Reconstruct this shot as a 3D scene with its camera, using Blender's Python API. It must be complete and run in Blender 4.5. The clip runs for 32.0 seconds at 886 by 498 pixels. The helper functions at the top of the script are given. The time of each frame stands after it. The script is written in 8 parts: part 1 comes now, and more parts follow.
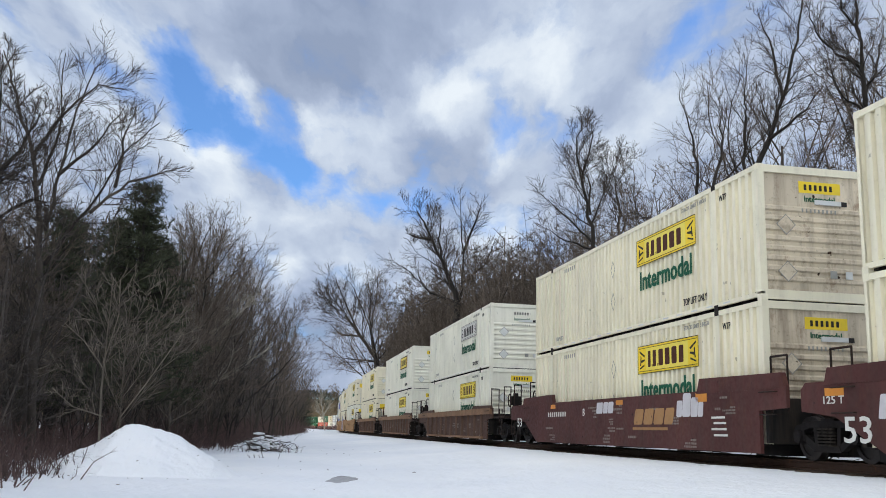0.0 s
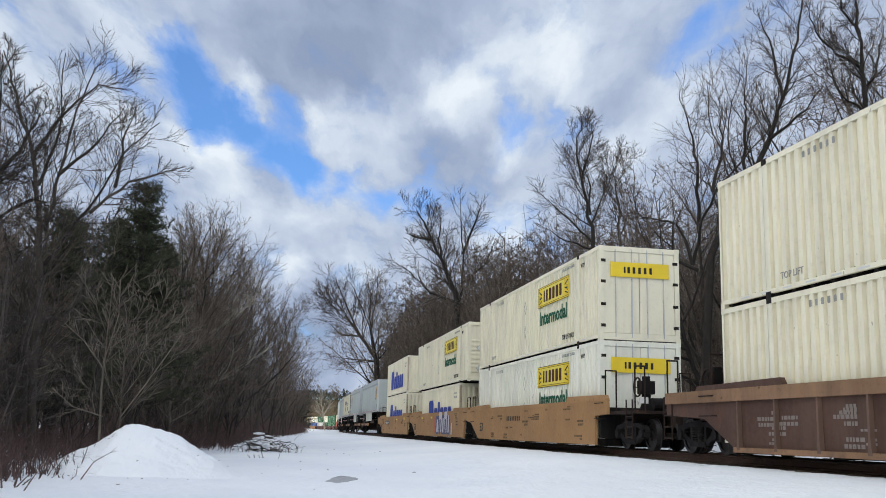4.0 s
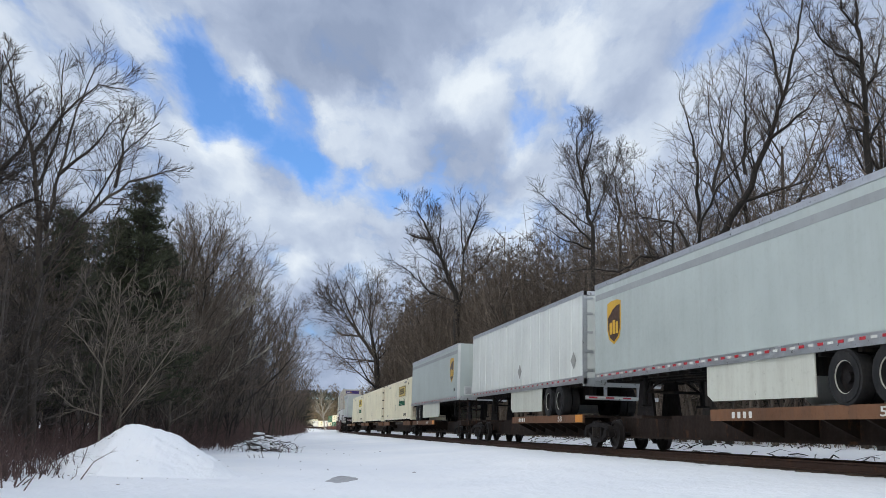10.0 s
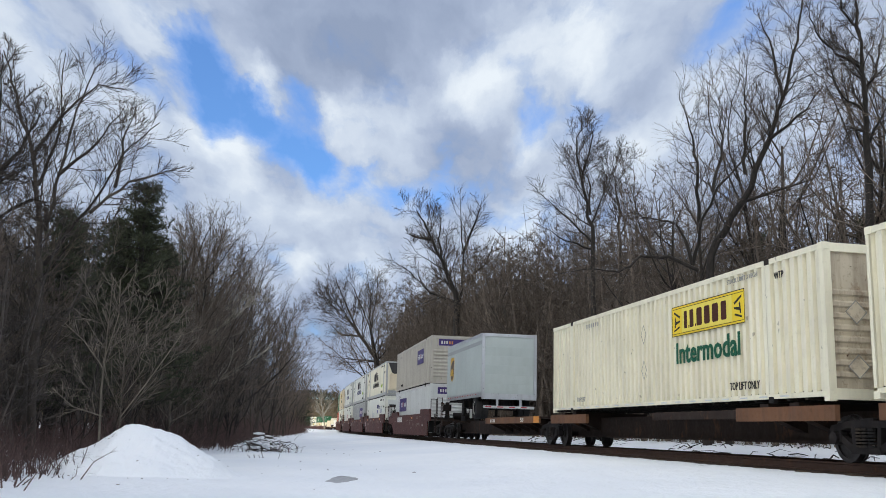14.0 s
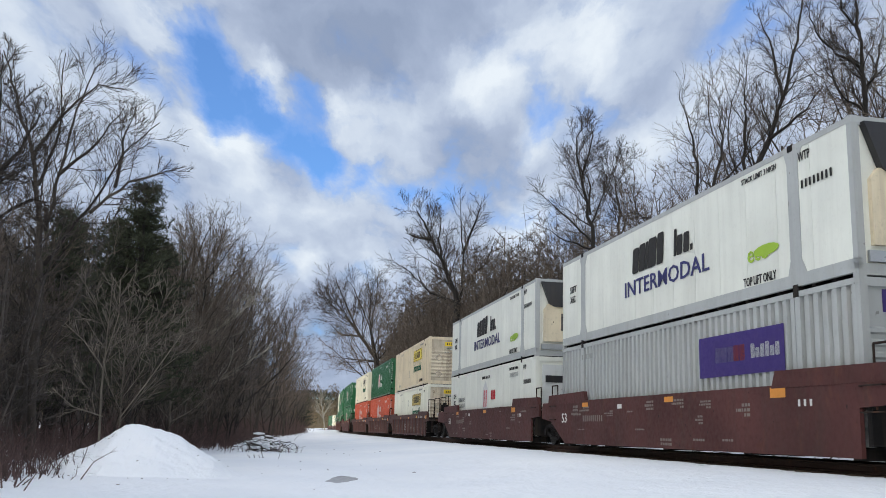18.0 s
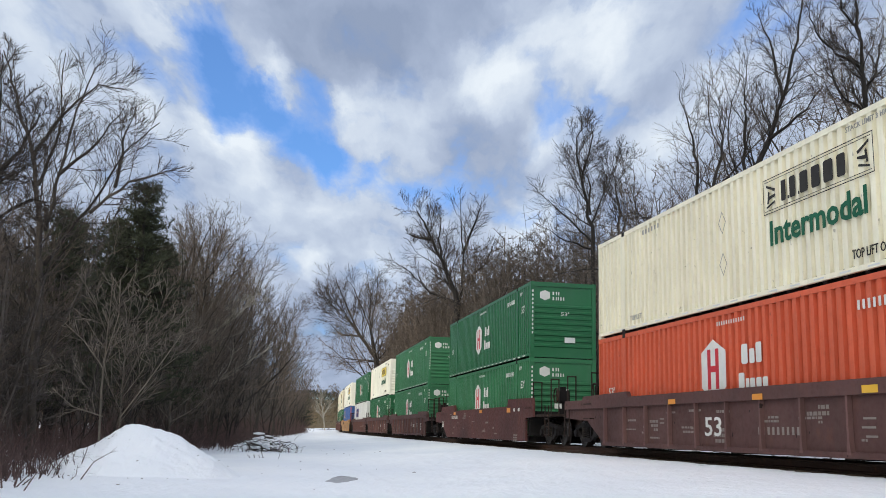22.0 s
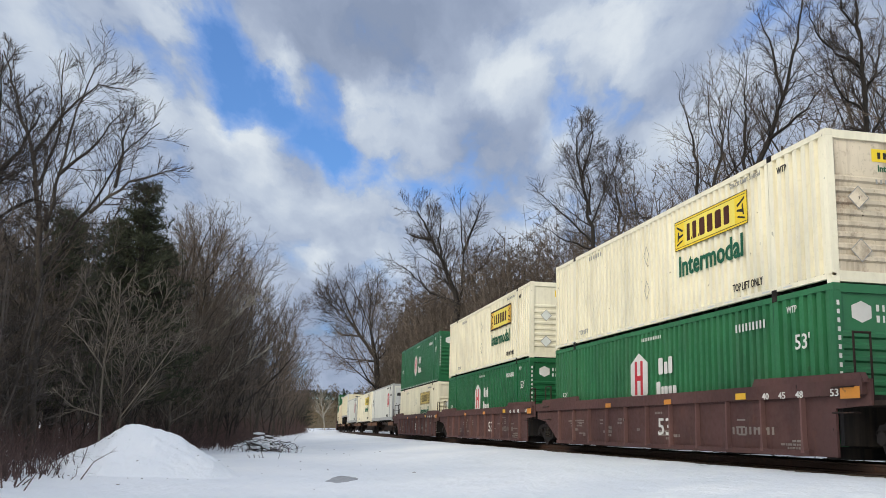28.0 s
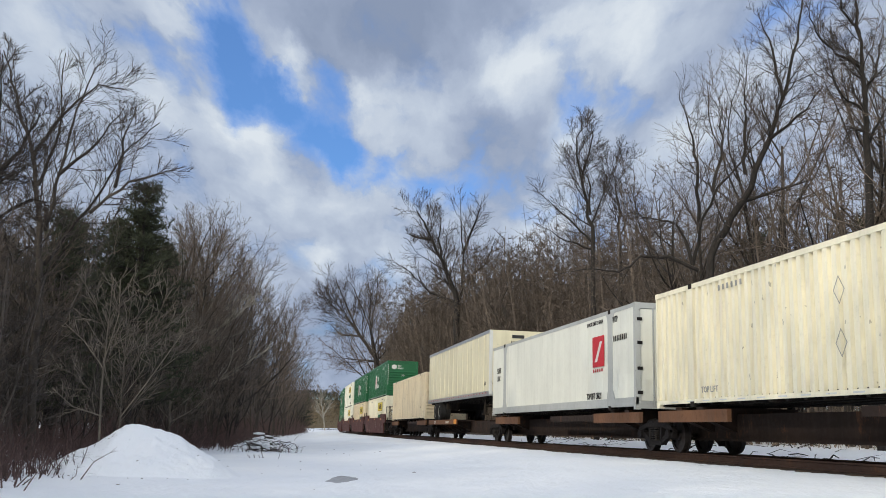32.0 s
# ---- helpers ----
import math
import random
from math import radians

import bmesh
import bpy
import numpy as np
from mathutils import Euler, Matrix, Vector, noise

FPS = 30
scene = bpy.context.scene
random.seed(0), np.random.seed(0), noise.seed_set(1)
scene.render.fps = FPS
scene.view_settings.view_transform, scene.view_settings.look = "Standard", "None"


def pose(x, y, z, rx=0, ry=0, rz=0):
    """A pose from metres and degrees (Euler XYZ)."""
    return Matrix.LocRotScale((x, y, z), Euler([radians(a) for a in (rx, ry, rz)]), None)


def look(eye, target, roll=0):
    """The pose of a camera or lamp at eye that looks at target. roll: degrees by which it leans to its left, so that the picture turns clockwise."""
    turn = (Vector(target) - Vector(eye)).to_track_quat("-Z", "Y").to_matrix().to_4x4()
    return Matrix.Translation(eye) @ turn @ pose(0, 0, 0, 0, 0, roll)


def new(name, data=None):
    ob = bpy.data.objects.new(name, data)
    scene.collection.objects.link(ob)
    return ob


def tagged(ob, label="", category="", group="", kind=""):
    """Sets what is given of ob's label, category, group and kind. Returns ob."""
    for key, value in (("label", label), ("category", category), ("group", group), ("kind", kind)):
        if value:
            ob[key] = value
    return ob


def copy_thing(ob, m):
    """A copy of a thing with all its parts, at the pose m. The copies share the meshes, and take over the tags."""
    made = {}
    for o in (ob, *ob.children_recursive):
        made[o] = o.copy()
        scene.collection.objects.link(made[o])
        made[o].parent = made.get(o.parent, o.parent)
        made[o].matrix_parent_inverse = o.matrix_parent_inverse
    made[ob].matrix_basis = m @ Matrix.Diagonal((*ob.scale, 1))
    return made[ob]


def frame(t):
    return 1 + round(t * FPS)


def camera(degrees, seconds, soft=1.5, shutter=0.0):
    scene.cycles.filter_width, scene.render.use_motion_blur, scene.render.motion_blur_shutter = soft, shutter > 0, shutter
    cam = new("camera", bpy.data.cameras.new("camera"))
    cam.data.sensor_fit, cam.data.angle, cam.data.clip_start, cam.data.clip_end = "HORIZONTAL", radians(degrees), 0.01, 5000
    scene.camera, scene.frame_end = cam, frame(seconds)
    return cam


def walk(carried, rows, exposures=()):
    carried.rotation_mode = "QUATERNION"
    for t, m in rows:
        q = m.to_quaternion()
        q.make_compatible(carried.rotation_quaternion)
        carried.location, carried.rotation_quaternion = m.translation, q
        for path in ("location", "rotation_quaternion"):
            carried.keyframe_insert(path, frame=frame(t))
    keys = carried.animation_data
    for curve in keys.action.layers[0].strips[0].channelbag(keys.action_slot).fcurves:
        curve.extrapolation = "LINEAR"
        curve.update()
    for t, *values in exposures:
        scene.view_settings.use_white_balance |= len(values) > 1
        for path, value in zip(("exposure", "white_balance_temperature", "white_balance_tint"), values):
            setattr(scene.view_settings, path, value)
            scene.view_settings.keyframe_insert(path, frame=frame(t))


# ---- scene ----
cam = camera(50.147, 32.0, soft=0.9)
EYE = (0.0, 0.0, 0.367)
AIM = (0.0, math.cos(0.19037), 0.367 + math.sin(0.19037))
walk(cam, [(0.0, look(EYE, AIM, 1.514)), (32.0, look(EYE, AIM, 1.514))], exposures=[(0.0, 0.09, 6350, 7), (22.0, 0.09, 6350, 7), (27.0, -0.11, 6350, 7), (32.0, -0.11, 6350, 7)])

# ---- world and sun ----
SUN_EL, SUN_AZ = 24.0, -140.0        # degrees; azimuth from +Y, clockwise
world = bpy.data.worlds.new("world")
scene.world = world
world.use_nodes = True
wn, wl = world.node_tree.nodes, world.node_tree.links
sky = wn.new("ShaderNodeTexSky")
sky.sky_type = "NISHITA"
sky.sun_disc = False
sky.sun_elevation, sky.sun_rotation = radians(SUN_EL), radians(SUN_AZ)
sky.air_density, sky.dust_density, sky.ozone_density = 1.0, 0.1, 8.0
wn["Background"].inputs["Strength"].default_value = 0.15
wl.new(sky.outputs[0], wn["Background"].inputs["Color"])
sun_data = bpy.data.lights.new("sun", "SUN")
sun_data.energy, sun_data.angle, sun_data.color = 2.5, radians(0.53), (1.0, 0.87, 0.68)
sun = new("sun", sun_data)
_d = Vector((math.sin(radians(SUN_AZ)) * math.cos(radians(SUN_EL)), math.cos(radians(SUN_AZ)) * math.cos(radians(SUN_EL)), math.sin(radians(SUN_EL))))
sun.matrix_basis = look(_d * 50, (0, 0, 0))


# ---- materials ----
def shader(name):
    m = bpy.data.materials.new(name)
    m.use_nodes = True
    n, l = m.node_tree.nodes, m.node_tree.links
    return m, n, l, n["Principled BSDF"]


def noise_node(n, l, coord, scale, detail=4.0, rough=0.55, stretch=None, distort=0.0):
    tex = n.new("ShaderNodeTexNoise")
    tex.inputs["Scale"].default_value, tex.inputs["Detail"].default_value = scale, detail
    tex.inputs["Roughness"].default_value, tex.inputs["Distortion"].default_value = rough, distort
    if stretch:
        mp = n.new("ShaderNodeMapping")
        mp.inputs["Scale"].default_value = stretch
        l.new(coord, mp.inputs["Vector"])
        coord = mp.outputs[0]
    l.new(coord, tex.inputs["Vector"])
    return tex.outputs["Fac"]


def ramp(n, l, fac, stops):
    r = n.new("ShaderNodeValToRGB")
    el = r.color_ramp.elements
    while len(el) < len(stops):
        el.new(0.5)
    for e, (p, c) in zip(el, stops):
        e.position = p
        e.color = (*c, 1) if isinstance(c, tuple) else (c, c, c, 1)
    l.new(fac, r.inputs[0])
    return r.outputs[0]


def mix(n, l, fac, a, b, mode="MIX"):
    x = n.new("ShaderNodeMix")
    x.data_type, x.blend_type = "RGBA", mode
    for sock, v in ((x.inputs[0], fac), (x.inputs[6], a), (x.inputs[7], b)):
        if isinstance(v, bpy.types.NodeSocket):
            l.new(v, sock)
        else:
            sock.default_value = (*v, 1) if isinstance(v, tuple) else v
    return x.outputs[2]


def paint(name, color, rough=0.5, dirt=(0.16, 0.12, 0.08), grime=0.35, rust=0.0, metal=0.0, vary=0.08, bump=0.05):
    """Weathered paint: broad fading, vertical streaks of dirt, specks of rust, and a random shade for each object."""
    m, n, l, p = shader(name)
    co = n.new("ShaderNodeTexCoord").outputs["Object"]
    info = n.new("ShaderNodeObjectInfo").outputs["Random"]
    off = n.new("ShaderNodeVectorMath")
    off.operation = "MULTIPLY_ADD"
    comb = n.new("ShaderNodeCombineXYZ")
    mul = n.new("ShaderNodeMath"); mul.operation = "MULTIPLY"; mul.inputs[1].default_value = 37.0
    l.new(info, mul.inputs[0])
    for i in range(3):
        l.new(mul.outputs[0], comb.inputs[i])
    off.inputs[1].default_value = (1, 1, 1)
    l.new(co, off.inputs[0]); l.new(comb.outputs[0], off.inputs[2])
    co = off.outputs[0]
    broad = noise_node(n, l, co, 0.5, 3)
    col = mix(n, l, ramp(n, l, broad, [(0.3, 0.0), (0.7, 1.0)]), tuple(c * (1 - vary) for c in color), tuple(min(1, c * (1 + vary)) for c in color))
    streak = noise_node(n, l, co, 1.0, 5, 0.65, (2.6, 2.6, 0.22))
    col = mix(n, l, ramp(n, l, streak, [(0.46, 0.0), (0.80, grime)]), col, dirt)
    fine = noise_node(n, l, co, 9.0, 6, 0.7)
    col = mix(n, l, ramp(n, l, fine, [(0.55, 0.0), (0.85, grime * 0.8)]), col, tuple(c * 0.6 for c in dirt))
    if grime >= 0.2:
        dots = noise_node(n, l, co, 7.0, 2, 0.4, (1, 1, 0.7))
        col = mix(n, l, ramp(n, l, dots, [(0.735, 0.0), (0.765, min(1.0, grime * 1.9))]), col, tuple(c * 0.35 for c in dirt))
    if rust:
        spots = noise_node(n, l, co, 2.2, 8, 0.75, (1, 1, 0.5))
        col = mix(n, l, ramp(n, l, spots, [(0.56, 0.0), (0.68, rust)]), col, (0.17, 0.07, 0.03))
    l.new(col, p.inputs["Base Color"])
    p.inputs["Metallic"].default_value = metal
    if rough >= 0.6 and metal < 0.2:
        p.inputs["Specular IOR Level"].default_value = 0.15
    l.new(ramp(n, l, fine, [(0.3, max(0.05, rough - 0.12)), (0.7, min(1, rough + 0.15))]), p.inputs["Roughness"])
    if bump:
        b = n.new("ShaderNodeBump")
        b.inputs["Strength"].default_value, b.inputs["Distance"].default_value = bump * 4, 0.02
        l.new(noise_node(n, l, co, 2.0, 4), b.inputs["Height"])
        l.new(b.outputs[0], p.inputs["Normal"])
    return m


M = {}
M["cream"] = paint("cream_paint", (0.79, 0.74, 0.565), 0.5, grime=0.24, rust=0.10)
M["white"] = paint("white_paint", (0.80, 0.785, 0.665), 0.48, grime=0.22, rust=0.09)
M["tangrey"] = paint("grimy_grey_paint", (0.46, 0.43, 0.365), 0.5, grime=0.35, rust=0.05)
M["tan"] = paint("tan_paint", (0.71, 0.61, 0.43), 0.55, dirt=(0.15, 0.10, 0.065), grime=0.42, rust=0.3)
M["green"] = paint("green_paint", (0.009, 0.108, 0.035), 0.42, dirt=(0.05, 0.11, 0.065), grime=0.18, vary=0.12)
M["palegreen"] = paint("faded_green_paint", (0.022, 0.142, 0.052), 0.5, dirt=(0.10, 0.15, 0.10), grime=0.25, vary=0.12)
M["orange"] = paint("orange_paint", (0.56, 0.098, 0.040), 0.5, dirt=(0.20, 0.07, 0.04), grime=0.30)
M["blue"] = paint("blue_paint", (0.04, 0.11, 0.32), 0.5, dirt=(0.2, 0.22, 0.26), grime=0.30, rust=0.2)
M["grey"] = paint("grey_paint", (0.40, 0.41, 0.395), 0.45, grime=0.25)
M["lightgrey"] = paint("light_grey_paint", (0.62, 0.63, 0.61), 0.45, grime=0.25)
M["fleetgrey"] = paint("trailer_grey_paint", (0.43, 0.475, 0.45), 0.4, grime=0.15, bump=0.02)
M["trailerwhite"] = paint("trailer_white_paint", (0.66, 0.68, 0.64), 0.4, grime=0.18, bump=0.02)
M["trailercream"] = paint("trailer_cream_paint", (0.71, 0.66, 0.475), 0.42, grime=0.28, bump=0.02)
M["silver"] = paint("aluminium", (0.50, 0.51, 0.52), 0.35, grime=0.3, metal=0.7)
M["dirtyend"] = paint("rust_stained_end_paint", (0.62, 0.54, 0.41), 0.6, dirt=(0.11, 0.062, 0.038), grime=0.9, rust=0.6, vary=0.2)
M["reeferwhite"] = paint("insulated_panel_white", (0.74, 0.74, 0.655), 0.4, grime=0.16, bump=0.02)
M["ochre"] = paint("worn_ochre_sign_paint", (0.56, 0.42, 0.12), 0.55, grime=0.3, bump=0)
M["stripe"] = paint("dark_grey_stripe", (0.30, 0.315, 0.315), 0.45, grime=0.15, bump=0)
M["innersign"] = paint("pale_yellow_sign_paint", (0.80, 0.66, 0.10), 0.5, grime=0.1, bump=0)
M["signbrown"] = paint("brown_lettering", (0.065, 0.022, 0.014), 0.6, grime=0.05, bump=0)
M["unitpanel"] = paint("dark_unit_panel", (0.020, 0.028, 0.042), 0.4, grime=0.1)
M["fadedink"] = paint("faded_stencil_brown", (0.13, 0.085, 0.045), 0.7, grime=0.2, bump=0)
# ribs lighter than their panels: the light on their faces is in the colour
M["ribbrown"] = paint("lit_worn_rib_paint", (0.135, 0.086, 0.066), 0.65, dirt=(0.09, 0.06, 0.045), grime=0.5, rust=0.25, vary=0.2)
M["ribplum"] = paint("lit_worn_red_rib_paint", (0.140, 0.076, 0.068), 0.65, dirt=(0.09, 0.06, 0.05), grime=0.5, rust=0.2, vary=0.2)
M["skirt"] = paint("dusty_skirt_panel", (0.56, 0.565, 0.49), 0.5, dirt=(0.22, 0.18, 0.13), grime=0.35)
M["stencil"] = paint("faded_stencil_white", (0.21, 0.18, 0.16), 0.7, grime=0.3, bump=0)
M["maroon"] = paint("oxide_red_paint", (0.080, 0.031, 0.028), 0.6, dirt=(0.055, 0.036, 0.030), grime=0.65, rust=0.25, vary=0.25)
M["plum"] = paint("faded_brown_red_paint", (0.088, 0.045, 0.041), 0.65, dirt=(0.070, 0.045, 0.037), grime=0.55, rust=0.2, vary=0.2)
M["brown"] = paint("brown_car_paint", (0.082, 0.046, 0.035), 0.65, dirt=(0.13, 0.085, 0.06), grime=0.55, rust=0.25, vary=0.2)
M["sill"] = paint("dusty_sill_paint", (0.23, 0.135, 0.078), 0.7, dirt=(0.11, 0.07, 0.05), grime=0.7, rust=0.2, vary=0.2)
M["yellowtan"] = paint("yellow_tan_paint", (0.335, 0.188, 0.083), 0.6, dirt=(0.25, 0.15, 0.08), grime=0.45, rust=0.25, vary=0.15)
M["spine"] = paint("dark_brown_steel", (0.024, 0.016, 0.013), 0.75, dirt=(0.06, 0.042, 0.033), grime=0.5, rust=0.5)
M["deck"] = paint("rusty_orange_sill", (0.155, 0.078, 0.043), 0.7, dirt=(0.075, 0.05, 0.04), grime=0.7, rust=0.5, vary=0.25)
M["truck"] = paint("grimy_cast_steel", (0.012, 0.010, 0.010), 0.75, dirt=(0.034, 0.027, 0.023), grime=0.6)
M["wheel"] = paint("wheel_steel", (0.020, 0.016, 0.015), 0.55, dirt=(0.045, 0.030, 0.024), grime=0.5, metal=0.3)
M["rail"] = paint("rusted_rail_steel", (0.050, 0.030, 0.023), 0.7, dirt=(0.075, 0.042, 0.028), grime=0.6, rust=0.5)
M["tie"] = paint("creosote_timber", (0.045, 0.033, 0.026), 0.9, grime=0.5)
M["tyre"] = paint("black_rubber", (0.020, 0.020, 0.021), 0.8, dirt=(0.09, 0.08, 0.07), grime=0.4)
M["rim"] = paint("white_rim_paint", (0.42, 0.41, 0.36), 0.45, grime=0.3)
M["black"] = paint("black_paint", (0.018, 0.018, 0.020), 0.45, grime=0.15)
M["dark"] = paint("dark_grime", (0.013, 0.012, 0.012), 0.8, grime=0.3)
M["yellow"] = paint("yellow_sign_paint", (0.80, 0.58, 0.02), 0.5, grime=0.12, bump=0)
M["amber"] = paint("amber_sign_paint", (0.70, 0.40, 0.03), 0.5, grime=0.12, bump=0)
M["greytext"] = paint("grey_lettering", (0.30, 0.30, 0.28), 0.6, grime=0.1, bump=0)
M["ink"] = paint("dark_lettering", (0.030, 0.028, 0.026), 0.6, grime=0.05, bump=0)
M["greentext"] = paint("green_lettering", (0.015, 0.10, 0.055), 0.6, grime=0.06, bump=0)
M["bluetext"] = paint("blue_lettering", (0.012, 0.045, 0.30), 0.55, grime=0.06, bump=0)
M["navy"] = paint("navy_lettering", (0.025, 0.025, 0.12), 0.55, grime=0.06, bump=0)
M["whitetext"] = paint("white_lettering", (0.62, 0.61, 0.57), 0.6, grime=0.15, bump=0)
M["redtext"] = paint("red_lettering", (0.48, 0.02, 0.03), 0.55, grime=0.08, bump=0)
M["purple"] = paint("purple_sign_paint", (0.036, 0.016, 0.135), 0.5, grime=0.08, bump=0)
M["orangetext"] = paint("orange_reflector", (0.62, 0.24, 0.03), 0.5, grime=0.25, bump=0)
M["gold"] = paint("gold_shield_paint", (0.62, 0.36, 0.03), 0.4, grime=0.05, bump=0)
M["shield"] = paint("brown_shield_paint", (0.060, 0.026, 0.012), 0.4, grime=0.05, bump=0)
M["limegreen"] = paint("lime_lettering", (0.30, 0.45, 0.03), 0.5, grime=0.05, bump=0)
M["graffiti"] = paint("graffiti_white", (0.55, 0.53, 0.55), 0.6, grime=0.2, bump=0)
M["graffitiblue"] = paint("graffiti_slate", (0.07, 0.08, 0.16), 0.6, grime=0.2, bump=0)
M["graffitired"] = paint("graffiti_red", (0.42, 0.12, 0.08), 0.6, grime=0.2, bump=0)
M["reflectred"] = paint("red_reflector", (0.45, 0.03, 0.04), 0.3, grime=0.1, bump=0)


def bark(name, a, b, scale=9.0):
    m, n, l, p = shader(name)
    co = n.new("ShaderNodeTexCoord").outputs["Object"]
    info = n.new("ShaderNodeObjectInfo").outputs["Random"]
    f = noise_node(n, l, co, scale, 6, 0.65, (1, 1, 0.3))
    col = mix(n, l, ramp(n, l, f, [(0.3, 0.0), (0.72, 1.0)]), a, b)
    isl = n.new("ShaderNodeNewGeometry").outputs["Random Per Island"]
    col = mix(n, l, ramp(n, l, isl, [(0.0, 0.35), (0.7, 0.8), (1.0, 1.0)]), (0, 0, 0), col)
    col = mix(n, l, ramp(n, l, info, [(0.0, 0.8), (1.0, 1.0)]), (0, 0, 0), col)
    l.new(col, p.inputs["Base Color"])
    p.inputs["Roughness"].default_value = 0.9
    p.inputs["Specular IOR Level"].default_value = 0.35
    bp = n.new("ShaderNodeBump")
    bp.inputs["Strength"].default_value, bp.inputs["Distance"].default_value = 0.6, 0.03
    l.new(f, bp.inputs["Height"])
    l.new(bp.outputs[0], p.inputs["Normal"])
    return m


M["bark"] = bark("grey_brown_bark", (0.044, 0.036, 0.030), (0.120, 0.098, 0.079))
M["darkbark"] = bark("dark_bark", (0.020, 0.017, 0.015), (0.060, 0.049, 0.041))
M["palebark"] = bark("pale_bark", (0.15, 0.125, 0.10), (0.30, 0.255, 0.20))
M["whitebark"] = bark("whitish_bark", (0.36, 0.32, 0.25), (0.62, 0.57, 0.47))
M["twig"] = bark("brown_twigs", (0.125, 0.098, 0.078), (0.310, 0.244, 0.190))
M["greytwig"] = bark("grey_brown_twigs", (0.079, 0.067, 0.061), (0.220, 0.186, 0.162))
M["darktwig"] = bark("dark_brown_twigs", (0.046, 0.036, 0.030), (0.120, 0.094, 0.075))
M["redtwig"] = bark("reddish_brush", (0.108, 0.066, 0.060), (0.222, 0.143, 0.124))

M["needles"] = bark("pine_needles", (0.034, 0.044, 0.024), (0.105, 0.112, 0.056), 3.0)
M["farneedles"] = bark("far_conifer_needles", (0.034, 0.045, 0.022), (0.085, 0.095, 0.048), 0.3)
M["hill"] = paint("far_leaf_litter", (0.20, 0.145, 0.075), 0.95, dirt=(0.10, 0.07, 0.04), grime=0.5, vary=0.3, bump=0)
M["farwood"] = bark("far_bare_wood", (0.15, 0.10, 0.05), (0.34, 0.235, 0.12), 0.2)

m, n, l, p = shader("snow")
co = n.new("ShaderNodeTexCoord").outputs["Object"]
big = noise_node(n, l, co, 0.12, 4)
col = mix(n, l, ramp(n, l, big, [(0.35, 0.0), (0.65, 1.0)]), (0.80, 0.82, 0.855), (0.90, 0.905, 0.915))
specks = noise_node(n, l, co, 5.0, 6, 0.8)
col = mix(n, l, ramp(n, l, specks, [(0.70, 0.0), (0.80, 0.5)]), col, (0.25, 0.20, 0.15))
l.new(col, p.inputs["Base Color"])
p.inputs["Roughness"].default_value = 0.55
p.inputs["Subsurface Weight"].default_value = 0.0
b1 = n.new("ShaderNodeBump")
b1.inputs["Strength"].default_value, b1.inputs["Distance"].default_value = 0.7, 0.25
l.new(noise_node(n, l, co, 0.9, 6, 0.6, (1.0, 0.6, 1.0)), b1.inputs["Height"])
b2 = n.new("ShaderNodeBump")
b2.inputs["Strength"].default_value, b2.inputs["Distance"].default_value = 0.75, 0.03
l.new(noise_node(n, l, co, 9.0, 5), b2.inputs["Height"])
l.new(b1.outputs[0], b2.inputs["Normal"])
l.new(b2.outputs[0], p.inputs["Normal"])
M["snow"] = m
M["litter"] = paint("leaf_litter", (0.095, 0.060, 0.038), 0.95, dirt=(0.05, 0.035, 0.025), grime=0.7, vary=0.3, bump=0.1)
M["slush"] = paint("wet_slush", (0.34, 0.335, 0.34), 0.5, dirt=(0.08, 0.065, 0.055), grime=0.6)


# ---- helpers for meshes ----
SHARED = {}


def mesh_of(bm, material, name="mesh"):
    me = bpy.data.meshes.new(name)
    bm.to_mesh(me)
    bm.free()
    me.materials.append(material)
    return me


def part(name, bm, material, parent, label=""):
    ob = new(name, mesh_of(bm, material, name) if isinstance(bm, bmesh.types.BMesh) else bm)
    ob.parent = parent
    return tagged(ob, label)


def shared(key, material, fn):
    """One mesh for all alike parts: fn draws it into a bmesh the first time."""
    if key not in SHARED:
        bm = bmesh.new()
        fn(bm)
        SHARED[key] = mesh_of(bm, material, "shape")
    return SHARED[key]


def box(bm, x0, x1, y0, y1, z0, z1):
    v = [bm.verts.new(c) for c in ((x0, y0, z0), (x1, y0, z0), (x1, y1, z0), (x0, y1, z0), (x0, y0, z1), (x1, y0, z1), (x1, y1, z1), (x0, y1, z1))]
    for f in ((3, 2, 1, 0), (4, 5, 6, 7), (0, 1, 5, 4), (1, 2, 6, 5), (2, 3, 7, 6), (3, 0, 4, 7)):
        bm.faces.new([v[i] for i in f])


def prism(bm, outline, axis, a, b):
    """A closed outline (2D, counter-clockwise or not) pushed from a to b along an axis: 0 = x (outline y, z), 1 = y (outline x, z), 2 = z."""
    def at(p, w):
        return (w, p[0], p[1]) if axis == 0 else (p[0], w, p[1]) if axis == 1 else (p[0], p[1], w)
    lo = [bm.verts.new(at(q, a)) for q in outline]
    hi = [bm.verts.new(at(q, b)) for q in outline]
    k = len(outline)
    fs = [bm.faces.new([lo[i], lo[(i + 1) % k], hi[(i + 1) % k], hi[i]]) for i in range(k)]
    fs += [bm.faces.new(lo[::-1]), bm.faces.new(hi)]
    bmesh.ops.recalc_face_normals(bm, faces=fs)


def comb(bm, axis, a, b, at, half, z0, z1, z2):
    """A plate from z1 to z2 with teeth down to z0, as one solid."""
    at = list(at)
    lo, hi = at[0] - half - 0.1, at[-1] + half + 0.1
    o = [(hi, z1), (hi, z2), (lo, z2), (lo, z1)]
    for y in at:
        o += [(y - half, z1), (y - half, z0), (y + half, z0), (y + half, z1)]
    prism(bm, o, axis, a, b)


